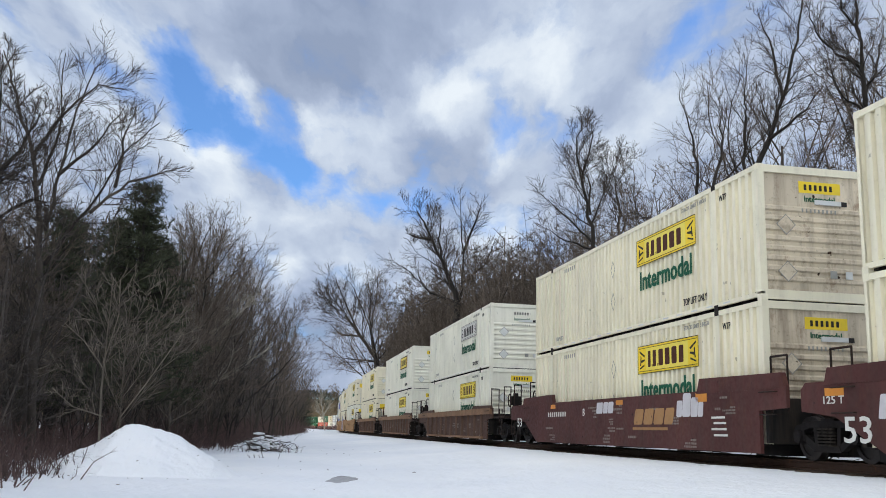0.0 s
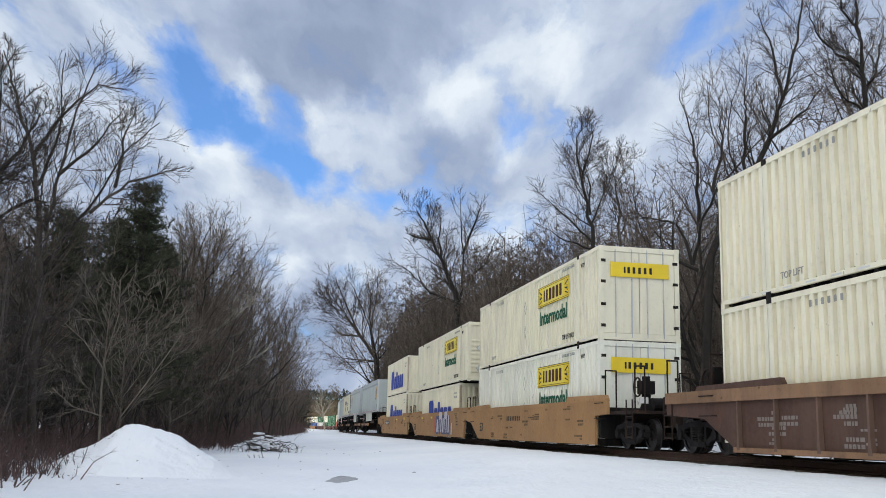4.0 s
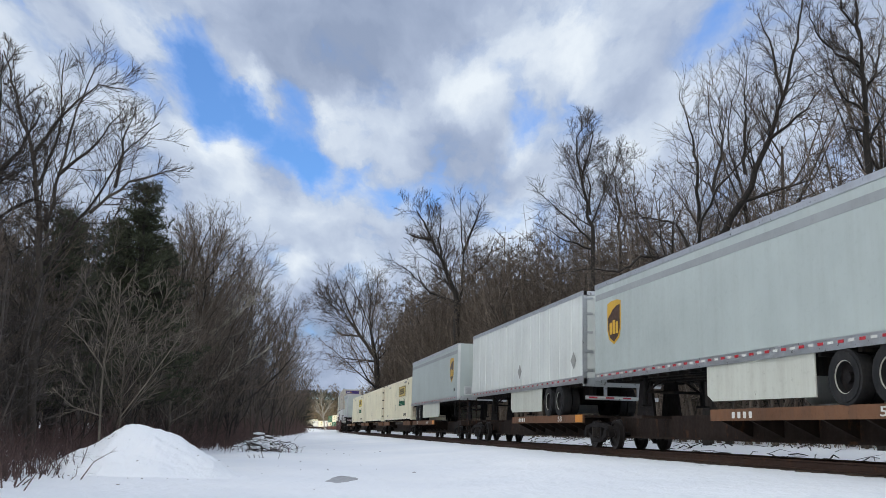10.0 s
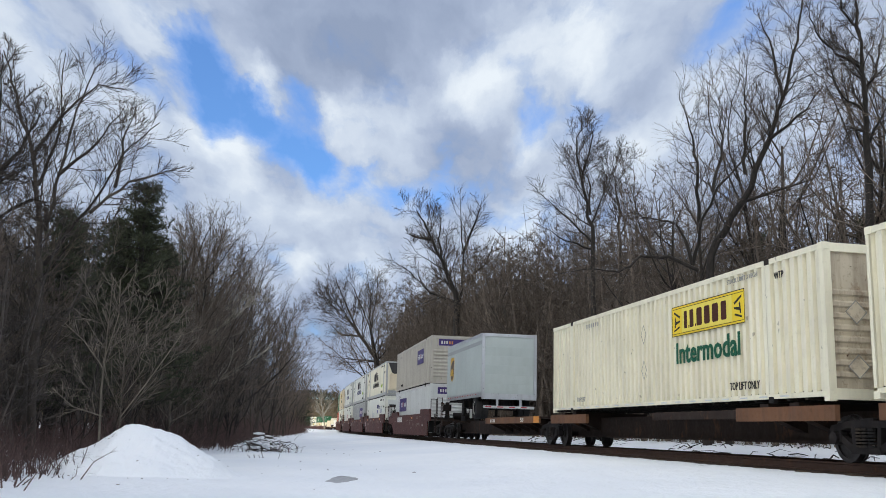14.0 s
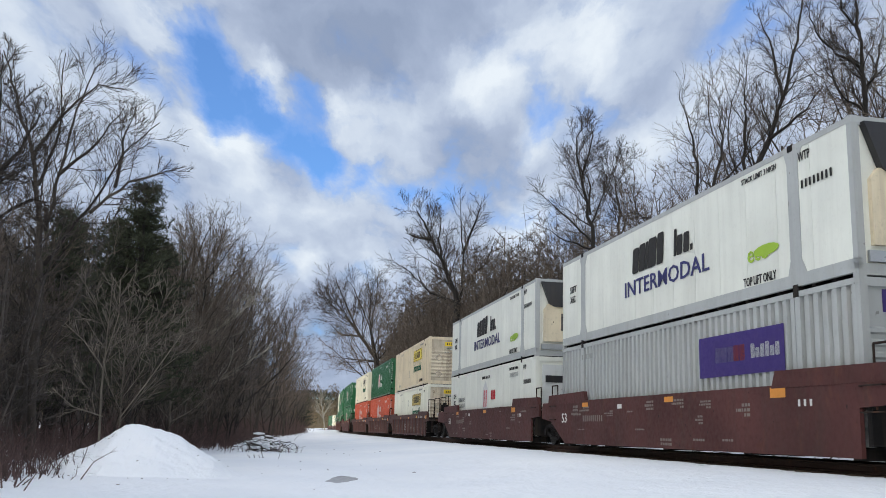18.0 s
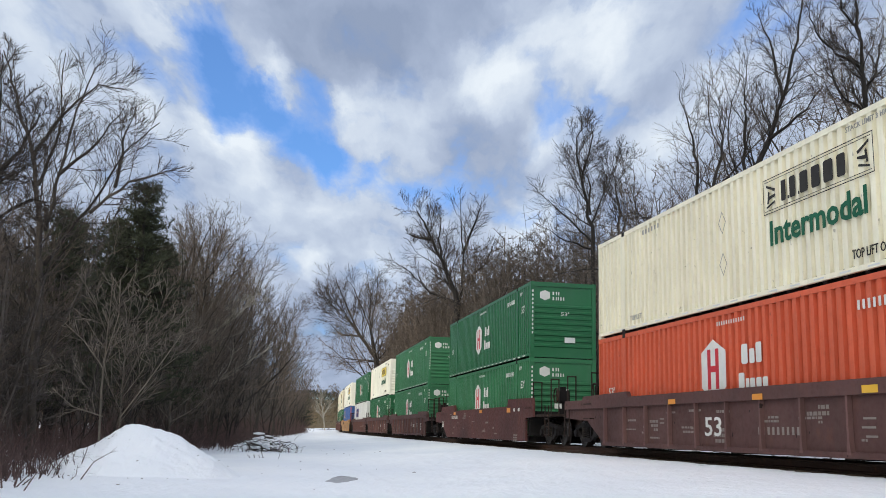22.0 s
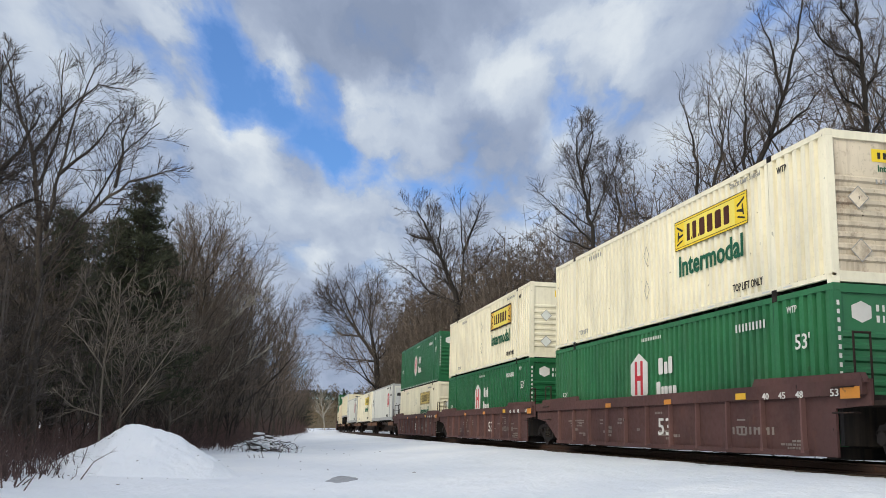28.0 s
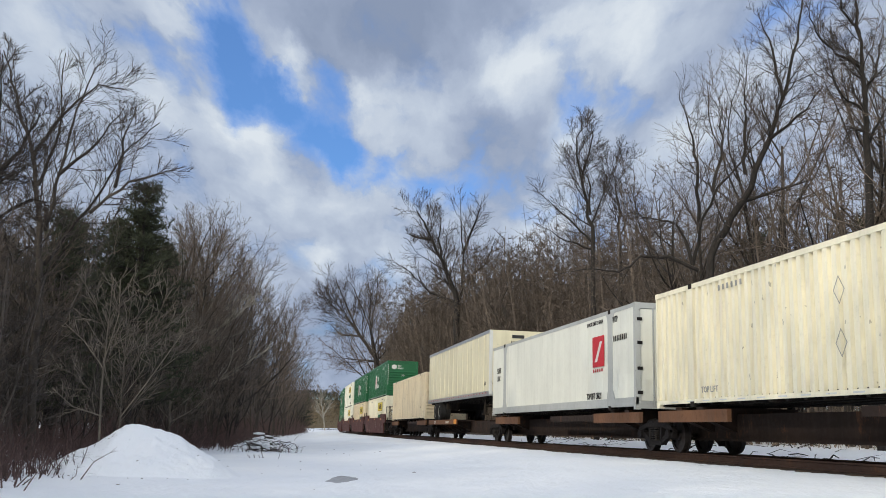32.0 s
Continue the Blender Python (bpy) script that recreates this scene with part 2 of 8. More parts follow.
def disc_x(bm, x0, x1, y, z, r, k=24, hole=0.0):
    """A wheel-like drum round the x axis, or a ring where it has a hole."""
    pts = [(y + r * math.cos(2 * math.pi * i / k), z + r * math.sin(2 * math.pi * i / k)) for i in range(k)]
    if not hole:
        prism(bm, pts, 0, x0, x1)
        return
    inner = [(y + hole * math.cos(2 * math.pi * i / k), z + hole * math.sin(2 * math.pi * i / k)) for i in range(k)]
    ring = [[bm.verts.new((x, *q)) for q in row] for x, row in ((x0, pts), (x1, pts), (x1, inner), (x0, inner))]
    fs = []
    for a in range(4):
        for i in range(k):
            fs.append(bm.faces.new([ring[a][i], ring[a][(i + 1) % k], ring[(a + 1) % 4][(i + 1) % k], ring[(a + 1) % 4][i]]))
    bmesh.ops.recalc_face_normals(bm, faces=fs)


def rod(bm, a, b, r=0.02, k=6):
    a, b = Vector(a), Vector(b)
    d = (b - a).normalized()
    u = d.orthogonal().normalized()
    w = d.cross(u)
    lo, hi = [], []
    for i in range(k):
        o = (u * math.cos(2 * math.pi * i / k) + w * math.sin(2 * math.pi * i / k)) * r
        lo.append(bm.verts.new(a + o)); hi.append(bm.verts.new(b + o))
    for i in range(k):
        bm.faces.new([lo[i], lo[(i + 1) % k], hi[(i + 1) % k], hi[i]])
    bm.faces.new(lo[::-1]); bm.faces.new(hi)


def text_mesh(txt, material, w, h):
    """Raised lettering that fills w x h metres, its lower left corner at the origin, in the plane x, y."""
    key = ("text", txt, material.name, round(w, 2), round(h, 2))
    if key in SHARED:
        return SHARED[key]
    cu = bpy.data.curves.new("lettering", "FONT")
    cu.body, cu.extrude, cu.resolution_u = txt, 0.004, 2
    cu.offset = 0.022 if txt == "Intermodal" else 0.008
    tmp = bpy.data.objects.new("lettering", cu)
    scene.collection.objects.link(tmp)
    bpy.context.view_layer.update()
    me = bpy.data.meshes.new_from_object(tmp.evaluated_get(bpy.context.evaluated_depsgraph_get()))
    bpy.data.objects.remove(tmp)
    bpy.data.curves.remove(cu)
    co = np.empty(len(me.vertices) * 3, dtype=np.float32)
    me.vertices.foreach_get("co", co)
    co = co.reshape(-1, 3)
    lo, hi = co.min(0), co.max(0)
    co[:, 0] = (co[:, 0] - lo[0]) / max(1e-6, hi[0] - lo[0]) * w
    co[:, 1] = (co[:, 1] - lo[1]) / max(1e-6, hi[1] - lo[1]) * h
    me.vertices.foreach_set("co", co.ravel())
    me.materials.clear()
    me.materials.append(material)
    SHARED[key] = me
    return me


SIDE = Matrix(((0, 0, -1, 0), (-1, 0, 0, 0), (0, 1, 0, 0), (0, 0, 0, 1)))
END = Matrix(((1, 0, 0, 0), (0, 0, -1, 0), (0, 1, 0, 0), (0, 0, 0, 1)))


def put_mark(parent, name, me, x, y, z, face=SIDE, label=""):
    """A marking on the side (its far lower corner at y, z) or on the end (its lower left corner at x, z)."""
    ob = new(name, me)
    ob.parent = parent
    ob.matrix_basis = Matrix.Translation((x, y, z)) @ face
    return tagged(ob, label, kind="stuff" if name in ("lettering", "serial_number", "small_print", "web_address", "marking") else "")


def bars_mesh(widths, h, material, gap=0.25, key=None, heights=None, slant=0.0):
    """Upright blocks side by side, as wide as the unread or unnamed letters that they stand for."""
    k = ("bars", tuple(widths), h, material.name, gap, tuple(heights or ()), slant)

    def draw(bm):
        x = 0.0
        thin = 0.62 if h < 0.27 else 1.0
        for i, w in enumerate(widths):
            step, w = w * (1 + gap), w * thin
            hh = h * (heights[i] if heights else 1.0) * (0.9 if thin < 1 else 1.0)
            c = min(w, hh) * 0.12
            o = [(x + c, 0), (x + w - c, 0), (x + w, c), (x + w, hh - c), (x + w - c, hh), (x + c, hh), (x, hh - c), (x, c)]
            prism(bm, [(a + slant * b, b) for a, b in o], 2, 0.0, 0.004)
            x += step
    return shared(k, material, draw)


def plate_mesh(outline, material, depth=0.004):
    return shared(("plate", tuple(outline), material.name, depth), material, lambda bm: prism(bm, list(outline), 2, 0.0, depth))


def rect(w, h, x=0.0, y=0.0):
    return ((x, y), (x + w, y), (x + w, y + h), (x, y + h))


# ---- the line of the track ----
HEADINGS = ((0, -0.2106), (40, -0.1819), (80, -0.1677), (120, -0.1608), (160, -0.1235), (200, -0.0976), (240, -0.0902), (280, -0.0937),
            (330, -0.1031), (380, -0.1274), (430, -0.1807), (480, -0.2486), (560, -0.3579))
GRID = np.arange(-1200.0, 1400.0, 1.0)
_h = np.interp(GRID, [a for a, b in HEADINGS], [b for a, b in HEADINGS])
_h = np.where(GRID < 0, HEADINGS[0][1] + 0.0007175 * np.maximum(GRID, -60), _h)
_px, _py = np.cumsum(np.sin(_h)), np.cumsum(np.cos(_h))
_i0 = int(np.searchsorted(GRID, 0.0))
TX, TY = _px - _px[_i0] + 11.8975, _py - _py[_i0]


def track(s, lat=0.0):
    """The place and heading of the track s metres along it, lat metres to its right."""
    x, y, a = float(np.interp(s, GRID, TX)), float(np.interp(s, GRID, TY)), float(np.interp(s, GRID, _h))
    return x + lat * math.cos(a), y - lat * math.sin(a), a


def gone(t):
    """How far the train has rolled after t seconds."""
    return 21.25497 * t + 0.0113042 * t * (t - 32) / 2


MOVERS = []          # (thing, near end, far end along the train at 0 s, height of its base)


# ---- clouds ----
CLOUD_H, CLOUD_K = 900.0, 3.4e-5      # height of the cloud sheet over the eye, and how it sinks towards the horizon
CLOUD_DRIFT = (140.0, -180.0)         # metres in the whole clip
# where the sheet opens, where it is bright and where it hangs thick and grey: x and 0.36 y in heights, radius, strength
CLOUD_GAPS = (
    (-0.64, 0.77, 0.079, 0.37), (-0.69, 0.81, 0.074, 0.26), (-0.64, 0.87, 0.087, 0.37), (-0.56, 0.85, 0.059, 0.22), (-0.72, 0.90, 0.064, 0.22), (-0.54, 0.92, 0.091, 0.37), (-0.44, 0.86, 0.059, 0.29), (-0.47, 0.97, 0.085, 0.37), (-0.44, 1.01, 0.059, 0.29),
    (-0.34, 1.04, 0.080, 0.31), (-0.24, 1.07, 0.092, 0.31), (-0.13, 1.10, 0.085, 0.24), (-0.80, 0.83, 0.068, 0.22), (0.10, 1.09, 0.124, 0.16), (0.22, 1.10, 0.104, 0.18), (0.16, 0.88, 0.068, 0.21), (0.27, 0.89, 0.087, 0.16), (0.49, 0.75, 0.078, 0.16),
    (0.57, 0.72, 0.075, 0.13), (-0.65, 1.24, 0.072, 0.22), (-0.97, 0.70, 0.078, 0.22),
)
CLOUD_LIT = (
    (0.05, 0.79, 0.123, 0.50), (-0.04, 0.81, 0.084, 0.35), (0.21, 0.74, 0.104, 0.50), (0.31, 0.79, 0.097, 0.30), (-0.31, 0.90, 0.093, 0.45), (-0.38, 0.90, 0.054, 0.40), (-0.18, 0.90, 0.107, 0.25), (0.16, 0.93, 0.063, 0.50), (-0.52, 0.83, 0.044, 0.40),
    (-0.67, 0.94, 0.098, 0.45), (-0.75, 0.93, 0.065, 0.30), (-0.67, 1.07, 0.146, 0.30), (-0.43, 1.11, 0.168, 0.30), (-0.74, 0.73, 0.081, 0.35), (-1.03, 0.79, 0.118, 0.30), (-0.87, 0.87, 0.094, 0.35), (-0.59, 1.28, 0.086, 0.50), (-0.35, 1.28, 0.107, 0.30),
    (0.46, 0.94, 0.098, 0.40), (0.17, 1.16, 0.116, 0.40), (0.56, 0.82, 0.087, 0.30),
)
CLOUD_BANKS = (
    (-0.35, 0.75, 0.198, 0.40), (-0.17, 0.73, 0.154, 0.40), (-0.01, 0.70, 0.100, 0.35), (-0.47, 0.75, 0.093, 0.20), (-0.29, 0.81, 0.084, 0.15), (0.06, 1.01, 0.152, 0.30), (-0.08, 0.95, 0.096, 0.25), (-0.41, 1.18, 0.118, 0.20), (-0.57, 1.02, 0.087, 0.25),
    (-0.55, 1.45, 0.192, 0.30), (-0.64, 1.65, 0.245, 0.35), (0.39, 0.84, 0.117, 0.20), (-0.66, 1.17, 0.119, 0.15),
)
# unseen: a hole added for the sun, and a bank hiding it at first
SUN_OPENING = ((-1.491, -0.424, 0.118, 2.6), (-1.283, -0.520, 0.10, -0.5))


def cloud_material():
    m = bpy.data.materials.new("cloud_vapour")
    m.use_nodes = True
    n, l = m.node_tree.nodes, m.node_tree.links
    n.remove(n["Principled BSDF"])
    out = n["Material Output"]
    flat = n.new("ShaderNodeMapping")
    flat.inputs["Scale"].default_value = (1 / CLOUD_H, 0.36 / CLOUD_H, 0.0)
    l.new(n.new("ShaderNodeTexCoord").outputs["Object"], flat.inputs["Vector"])
    co = flat.outputs[0]

    def math_node(op, a, b, c=None):
        x = n.new("ShaderNodeMath"); x.operation = op
        for i, v in enumerate((a, b, c)):
            if isinstance(v, bpy.types.NodeSocket):
                l.new(v, x.inputs[i])
            elif v is not None:
                x.inputs[i].default_value = v
        return x.outputs[0]
    warp = n.new("ShaderNodeTexNoise")
    warp.inputs["Scale"].default_value, warp.inputs["Detail"].default_value, warp.inputs["Roughness"].default_value = 5.5, 6, 0.62
    l.new(co, warp.inputs["Vector"])
    mid = n.new("ShaderNodeVectorMath"); mid.operation = "SUBTRACT"
    mid.inputs[1].default_value = (0.5, 0.5, 0.5)
    l.new(warp.outputs["Color"], mid.inputs[0])
    sh = n.new("ShaderNodeVectorMath"); sh.operation = "MULTIPLY_ADD"
    sh.inputs[1].default_value = (0.17, 0.17, 0.0)
    l.new(mid.outputs[0], sh.inputs[0]); l.new(co, sh.inputs[2])
    way = sh.outputs[0]

    def blobs(total, rows, sign, at):
        for x, y, r, depth in rows:
            d = n.new("ShaderNodeVectorMath"); d.operation = "DISTANCE"
            d.inputs[1].default_value = (x, y, 0.0)
            l.new(at, d.inputs[0])
            mr = n.new("ShaderNodeMapRange")
            mr.interpolation_type = "SMOOTHSTEP"
            mr.inputs["From Max"].default_value = r * 1.35
            mr.inputs["To Min"].default_value, mr.inputs["To Max"].default_value = depth * sign, 0.0
            l.new(d.outputs["Value"], mr.inputs["Value"])
            total = math_node("ADD", total, mr.outputs[0])
        return total
    big = noise_node(n, l, co, 4.0, 7, 0.55, (1.0, 1.35, 1.0), 0.3)
    fine = noise_node(n, l, way, 13.0, 6, 0.5, (0.8, 1.2, 1.0))
    total = math_node("MULTIPLY_ADD", big, 1.0, 0.22)
    total = blobs(total, CLOUD_GAPS, -1.0, way)
    total = blobs(total, SUN_OPENING, -1.0, co)
    total = math_node("MULTIPLY_ADD", fine, 0.46, math_node("SUBTRACT", total, 0.23))
    cover = ramp(n, l, total, [(0.22, 0.22), (0.45, 0.65), (0.66, 1.0)])
    shade = math_node("MULTIPLY_ADD", fine, 0.45, 0.275)
    shade = math_node("MULTIPLY_ADD", big, 0.5, math_node("SUBTRACT", shade, 0.25))
    shade = blobs(shade, CLOUD_LIT, 0.72, way)
    shade = blobs(shade, CLOUD_BANKS, -0.72, way)
    tint = ramp(n, l, shade, [(0.12, (0.285, 0.340, 0.475)), (0.42, (0.405, 0.465, 0.610)), (0.66, (0.575, 0.635, 0.755)), (0.92, (0.80, 0.84, 0.90))])
    thin = ramp(n, l, total, [(0.22, 1.0), (0.56, 0.0)])
    tint = mix(n, l, thin, tint, (0.27, 0.49, 1.10))
    # unseen cloud towards the sun glows up to 3.8 times brighter as added fill
    way_out = n.new("ShaderNodeVectorMath"); way_out.operation = "NORMALIZE"
    l.new(n.new("ShaderNodeNewGeometry").outputs["Position"], way_out.inputs[0])
    dot = n.new("ShaderNodeVectorMath"); dot.operation = "DOT_PRODUCT"
    dot.inputs[1].default_value = tuple(_d)
    l.new(way_out.outputs[0], dot.inputs[0])
    glow = n.new("ShaderNodeMapRange")
    glow.interpolation_type = "SMOOTHSTEP"
    glow.inputs["From Min"].default_value, glow.inputs["From Max"].default_value = 0.1, 1.0
    glow.inputs["To Min"].default_value, glow.inputs["To Max"].default_value = 1.0, 3.8
    l.new(dot.outputs["Value"], glow.inputs["Value"])
    tint = mix(n, l, 1.0, tint, ramp(n, l, dot.outputs["Value"], [(0.15, (1.0, 1.0, 1.0)), (0.85, (1.0, 0.88, 0.70))]), "MULTIPLY")
    em = n.new("ShaderNodeEmission")
    l.new(tint, em.inputs["Color"])
    l.new(glow.outputs[0], em.inputs["Strength"])
    tr = n.new("ShaderNodeBsdfTransparent")
    ms = n.new("ShaderNodeMixShader")
    l.new(cover, ms.inputs[0]); l.new(tr.outputs[0], ms.inputs[1]); l.new(em.outputs[0], ms.inputs[2])
    l.new(ms.outputs[0], out.inputs["Surface"])
    m.cycles.emission_sampling = "NONE"
    return m


vs, fs, k = [(0.0, 0.0, CLOUD_H)], [], 72
for j in range(1, 31):
    r = 4700 * (j / 30) ** 1.2
    vs += [(r * math.cos(2 * math.pi * i / k), r * math.sin(2 * math.pi * i / k), CLOUD_H - CLOUD_K * r * r) for i in range(k)]
fs += [(0, 1 + i, 1 + (i + 1) % k) for i in range(k)]
fs += [(1 + j * k + i, 1 + (j + 1) * k + i, 1 + (j + 1) * k + (i + 1) % k, 1 + j * k + (i + 1) % k) for j in range(29) for i in range(k)]
me = bpy.data.meshes.new("clouds")
me.from_pydata(vs, [], fs)
me.materials.append(cloud_material())
me.polygons.foreach_set("use_smooth", [True] * len(fs))
clouds = new("backdrop_clouds", me)
tagged(clouds, "broken grey and white clouds drifting across a blue winter sky", "clouds", kind="structure")


# ---- ground ----
def ease(a, b, x):
    u = min(1.0, max(0.0, (x - a) / (b - a)))
    return u * u * (3 - 2 * u)


def off_track(x, y):
    s = min(max(y, -60.0), 560.0) * 1.012
    tx, ty, a = track(s)
    return (x - tx) * math.cos(a) - (y - ty) * math.sin(a)


def ground_z(x, y):
    d = off_track(x, y) if -80 < y < 600 else 60.0
    z = -0.6 + 0.40 * ease(-9, -2.2, d) + 0.33 * ease(2.9, 6.5, d) + 0.9 * ease(8.0, 30.0, d)
    z += 0.05 * noise.noise((x * 0.25, y * 0.18, 0)) * (1 - ease(-5, -2.5, d) if d < 0 else 0.6)
    z += 0.025 * noise.noise((x * 1.1, y * 0.8, 3))
    edge = -7.0 - 0.113 * (y - 15)
    if x < edge:
        z += 0.5 * ease(0, 12, edge - x)
    return z


def hill_z(x, y):
    return -1.2 + 24.0 * ease(520, 780, y + 0.25 * abs(x + 60)) + 2.0 * noise.noise((x * 0.012, y * 0.012, 7))


def spread(lo, hi, near, step, grow):
    out, v, st = [0.0], 0.0, step
    while v < hi:
        v += st
        if v > near:
            st *= grow
        out.append(v)
    v, st = 0.0, step
    while v > lo:
        v -= st
        if v < -near:
            st *= grow
        out.append(v)
    return sorted(out)


xs, ys = spread(-4500, 4500, 26, 0.45, 1.13), [v + 18 for v in spread(-4400, 4500, 36, 0.5, 1.10)]
verts = [(x, y, ground_z(x, y)) for y in ys for x in xs]
w = len(xs)
faces = [(j * w + i, j * w + i + 1, (j + 1) * w + i + 1, (j + 1) * w + i) for j in range(len(ys) - 1) for i in range(w - 1)]
me = bpy.data.meshes.new("ground")
me.from_pydata(verts, [], faces)
me.materials.append(M["snow"])
me.polygons.foreach_set("use_smooth", [True] * len(faces))
me.update()
ground = tagged(new("ground", me), "snow-covered open ground with faint tracks beside the railway", "ground", kind="structure")

k = 40
vs = [(-420 + 800 * i / k, 515 + 520 * j / k, hill_z(-420 + 800 * i / k, 515 + 520 * j / k)) for j in range(k + 1) for i in range(k + 1)]
me = bpy.data.meshes.new("hillside")
me.from_pydata(vs, [], [(j * (k + 1) + i, j * (k + 1) + i + 1, (j + 1) * (k + 1) + i + 1, (j + 1) * (k + 1) + i) for j in range(k) for i in range(k)])
me.materials.append(M["hill"])
tagged(new("hillside", me), "tan leaf-strewn hillside far beyond the curve", "hill", kind="structure")

# heap of ploughed snow
def heap(name, cx, cy, rx, ry, h, seed, material, k=90):
    vs, fs = [], []
    for j in range(k):
        for i in range(k):
            u, v = (i / (k - 1) * 2 - 1) * 1.15, (j / (k - 1) * 2 - 1) * 1.15
            r = math.hypot(u, v) * (1 + 0.16 * noise.noise((u * 1.4, v * 1.4, seed)))
            top = max(0.0, 1 - r) ** 0.95
            top = min(top, 0.76 + 0.14 * noise.noise((u * 2, v * 2, seed + 4)) - 0.10 * u) + 0.05 * noise.noise((u * 3.1, v * 3.1, seed + 6)) * min(1, top * 4)
            x, y = cx + u * rx, cy + v * ry
            z = ground_z(x, y) - 0.06 + h * top + (0.05 * noise.noise((x * 2.2, y * 2.2, seed + 9)) + 0.035 * noise.noise((x * 5.5, y * 5.5, seed + 3)) + 0.02 * noise.noise((x * 12, y * 12, seed + 1))) * min(1, top * 6)
            vs.append((x, y, z))
    for j in range(k - 1):
        for i in range(k - 1):
            fs.append((j * k + i, j * k + i + 1, (j + 1) * k + i + 1, (j + 1) * k + i))
    me = bpy.data.meshes.new(name)
    me.from_pydata(vs, [], fs)
    me.materials.append(material)
    me.polygons.foreach_set("use_smooth", [True] * len(fs))
    return new(name, me)


pile = tagged(heap("snow_mound", -5.75, 18.9, 1.98, 1.6, 1.16, 2.0, M["snow"]), "heap of ploughed white snow with soft flanks", "snow mound")
vs, fs = [], []
for j in range(6):
    for i in range(32):
        a = i / 32 * 2 * math.pi
        r = (j / 5) * (1 + 0.45 * noise.noise((math.cos(a) * 1.7, math.sin(a) * 1.7, 5)) + 0.15 * noise.noise((math.cos(a) * 5, math.sin(a) * 5, 8)))
        x, y = -1.85 + 0.34 * r * math.cos(a), 18.9 + 1.25 * r * math.sin(a)
        vs.append((x, y, ground_z(x, y) + 0.006 - 0.03 * (j == 5)))
fs = [(j * 32 + i, j * 32 + (i + 1) % 32, (j + 1) * 32 + (i + 1) % 32, (j + 1) * 32 + i) for j in range(5) for i in range(32)]
me = bpy.data.meshes.new("puddle")
me.from_pydata(vs, [], fs)
me.materials.append(M["slush"])
slush = new("puddle", me)
tagged(slush, "small dark puddle of slush in the snow", "puddle", kind="structure")

# ---- track ----
railway = tagged(new("railway_track"), "single railway track of rusty rails lying in snow", "railway track", kind="structure")
for lat in (-0.755, 0.755):
    prof = ((-0.075, -0.172), (0.075, -0.172), (0.075, -0.15), (0.012, -0.13), (0.012, -0.045), (0.036, -0.03), (0.036, 0.0), (-0.036, 0.0), (-0.036, -0.03), (-0.012, -0.045), (-0.012, -0.13), (-0.075, -0.15))
    bm = bmesh.new()
    last = None
    for s in list(np.arange(-60, 130, 2.0)) + list(np.arange(130, 570, 6.0)):
        row = []
        for a, b in prof:
            x, y, _ = track(s, lat + a)
            row.append(bm.verts.new((x, y, b)))
        if last:
            for i in range(len(prof)):
                bm.faces.new([last[i], row[i], row[(i + 1) % len(prof)], last[(i + 1) % len(prof)]])
        last = row
    bmesh.ops.recalc_face_normals(bm, faces=bm.faces[:])
    part("rail", bm, M["rail"], railway)
sleeper = shared("sleeper", M["tie"], lambda bm: box(bm, -1.3, 1.3, -0.115, 0.115, -0.34, -0.176))
for i in range(200):
    x, y, a = track(8 + i * 0.52)
    ob = part("sleeper", sleeper, None, railway)
    ob.matrix_basis = pose(x, y, 0, 0, 0, -math.degrees(a))
bm = bmesh.new()
last = None
for s in np.arange(-60, 564, 3.0):
    row = [bm.verts.new((*track(s, a)[:2], b)) for a, b in ((-2.5, -0.62), (-1.75, -0.215), (1.75, -0.215), (2.6, -0.62))]
    if last:
        for i in range(3):
            bm.faces.new([last[i], last[i + 1], row[i + 1], row[i]])
    last = row
part("ballast", bm, M["dark"], railway, "dark stone ballast half buried in snow")


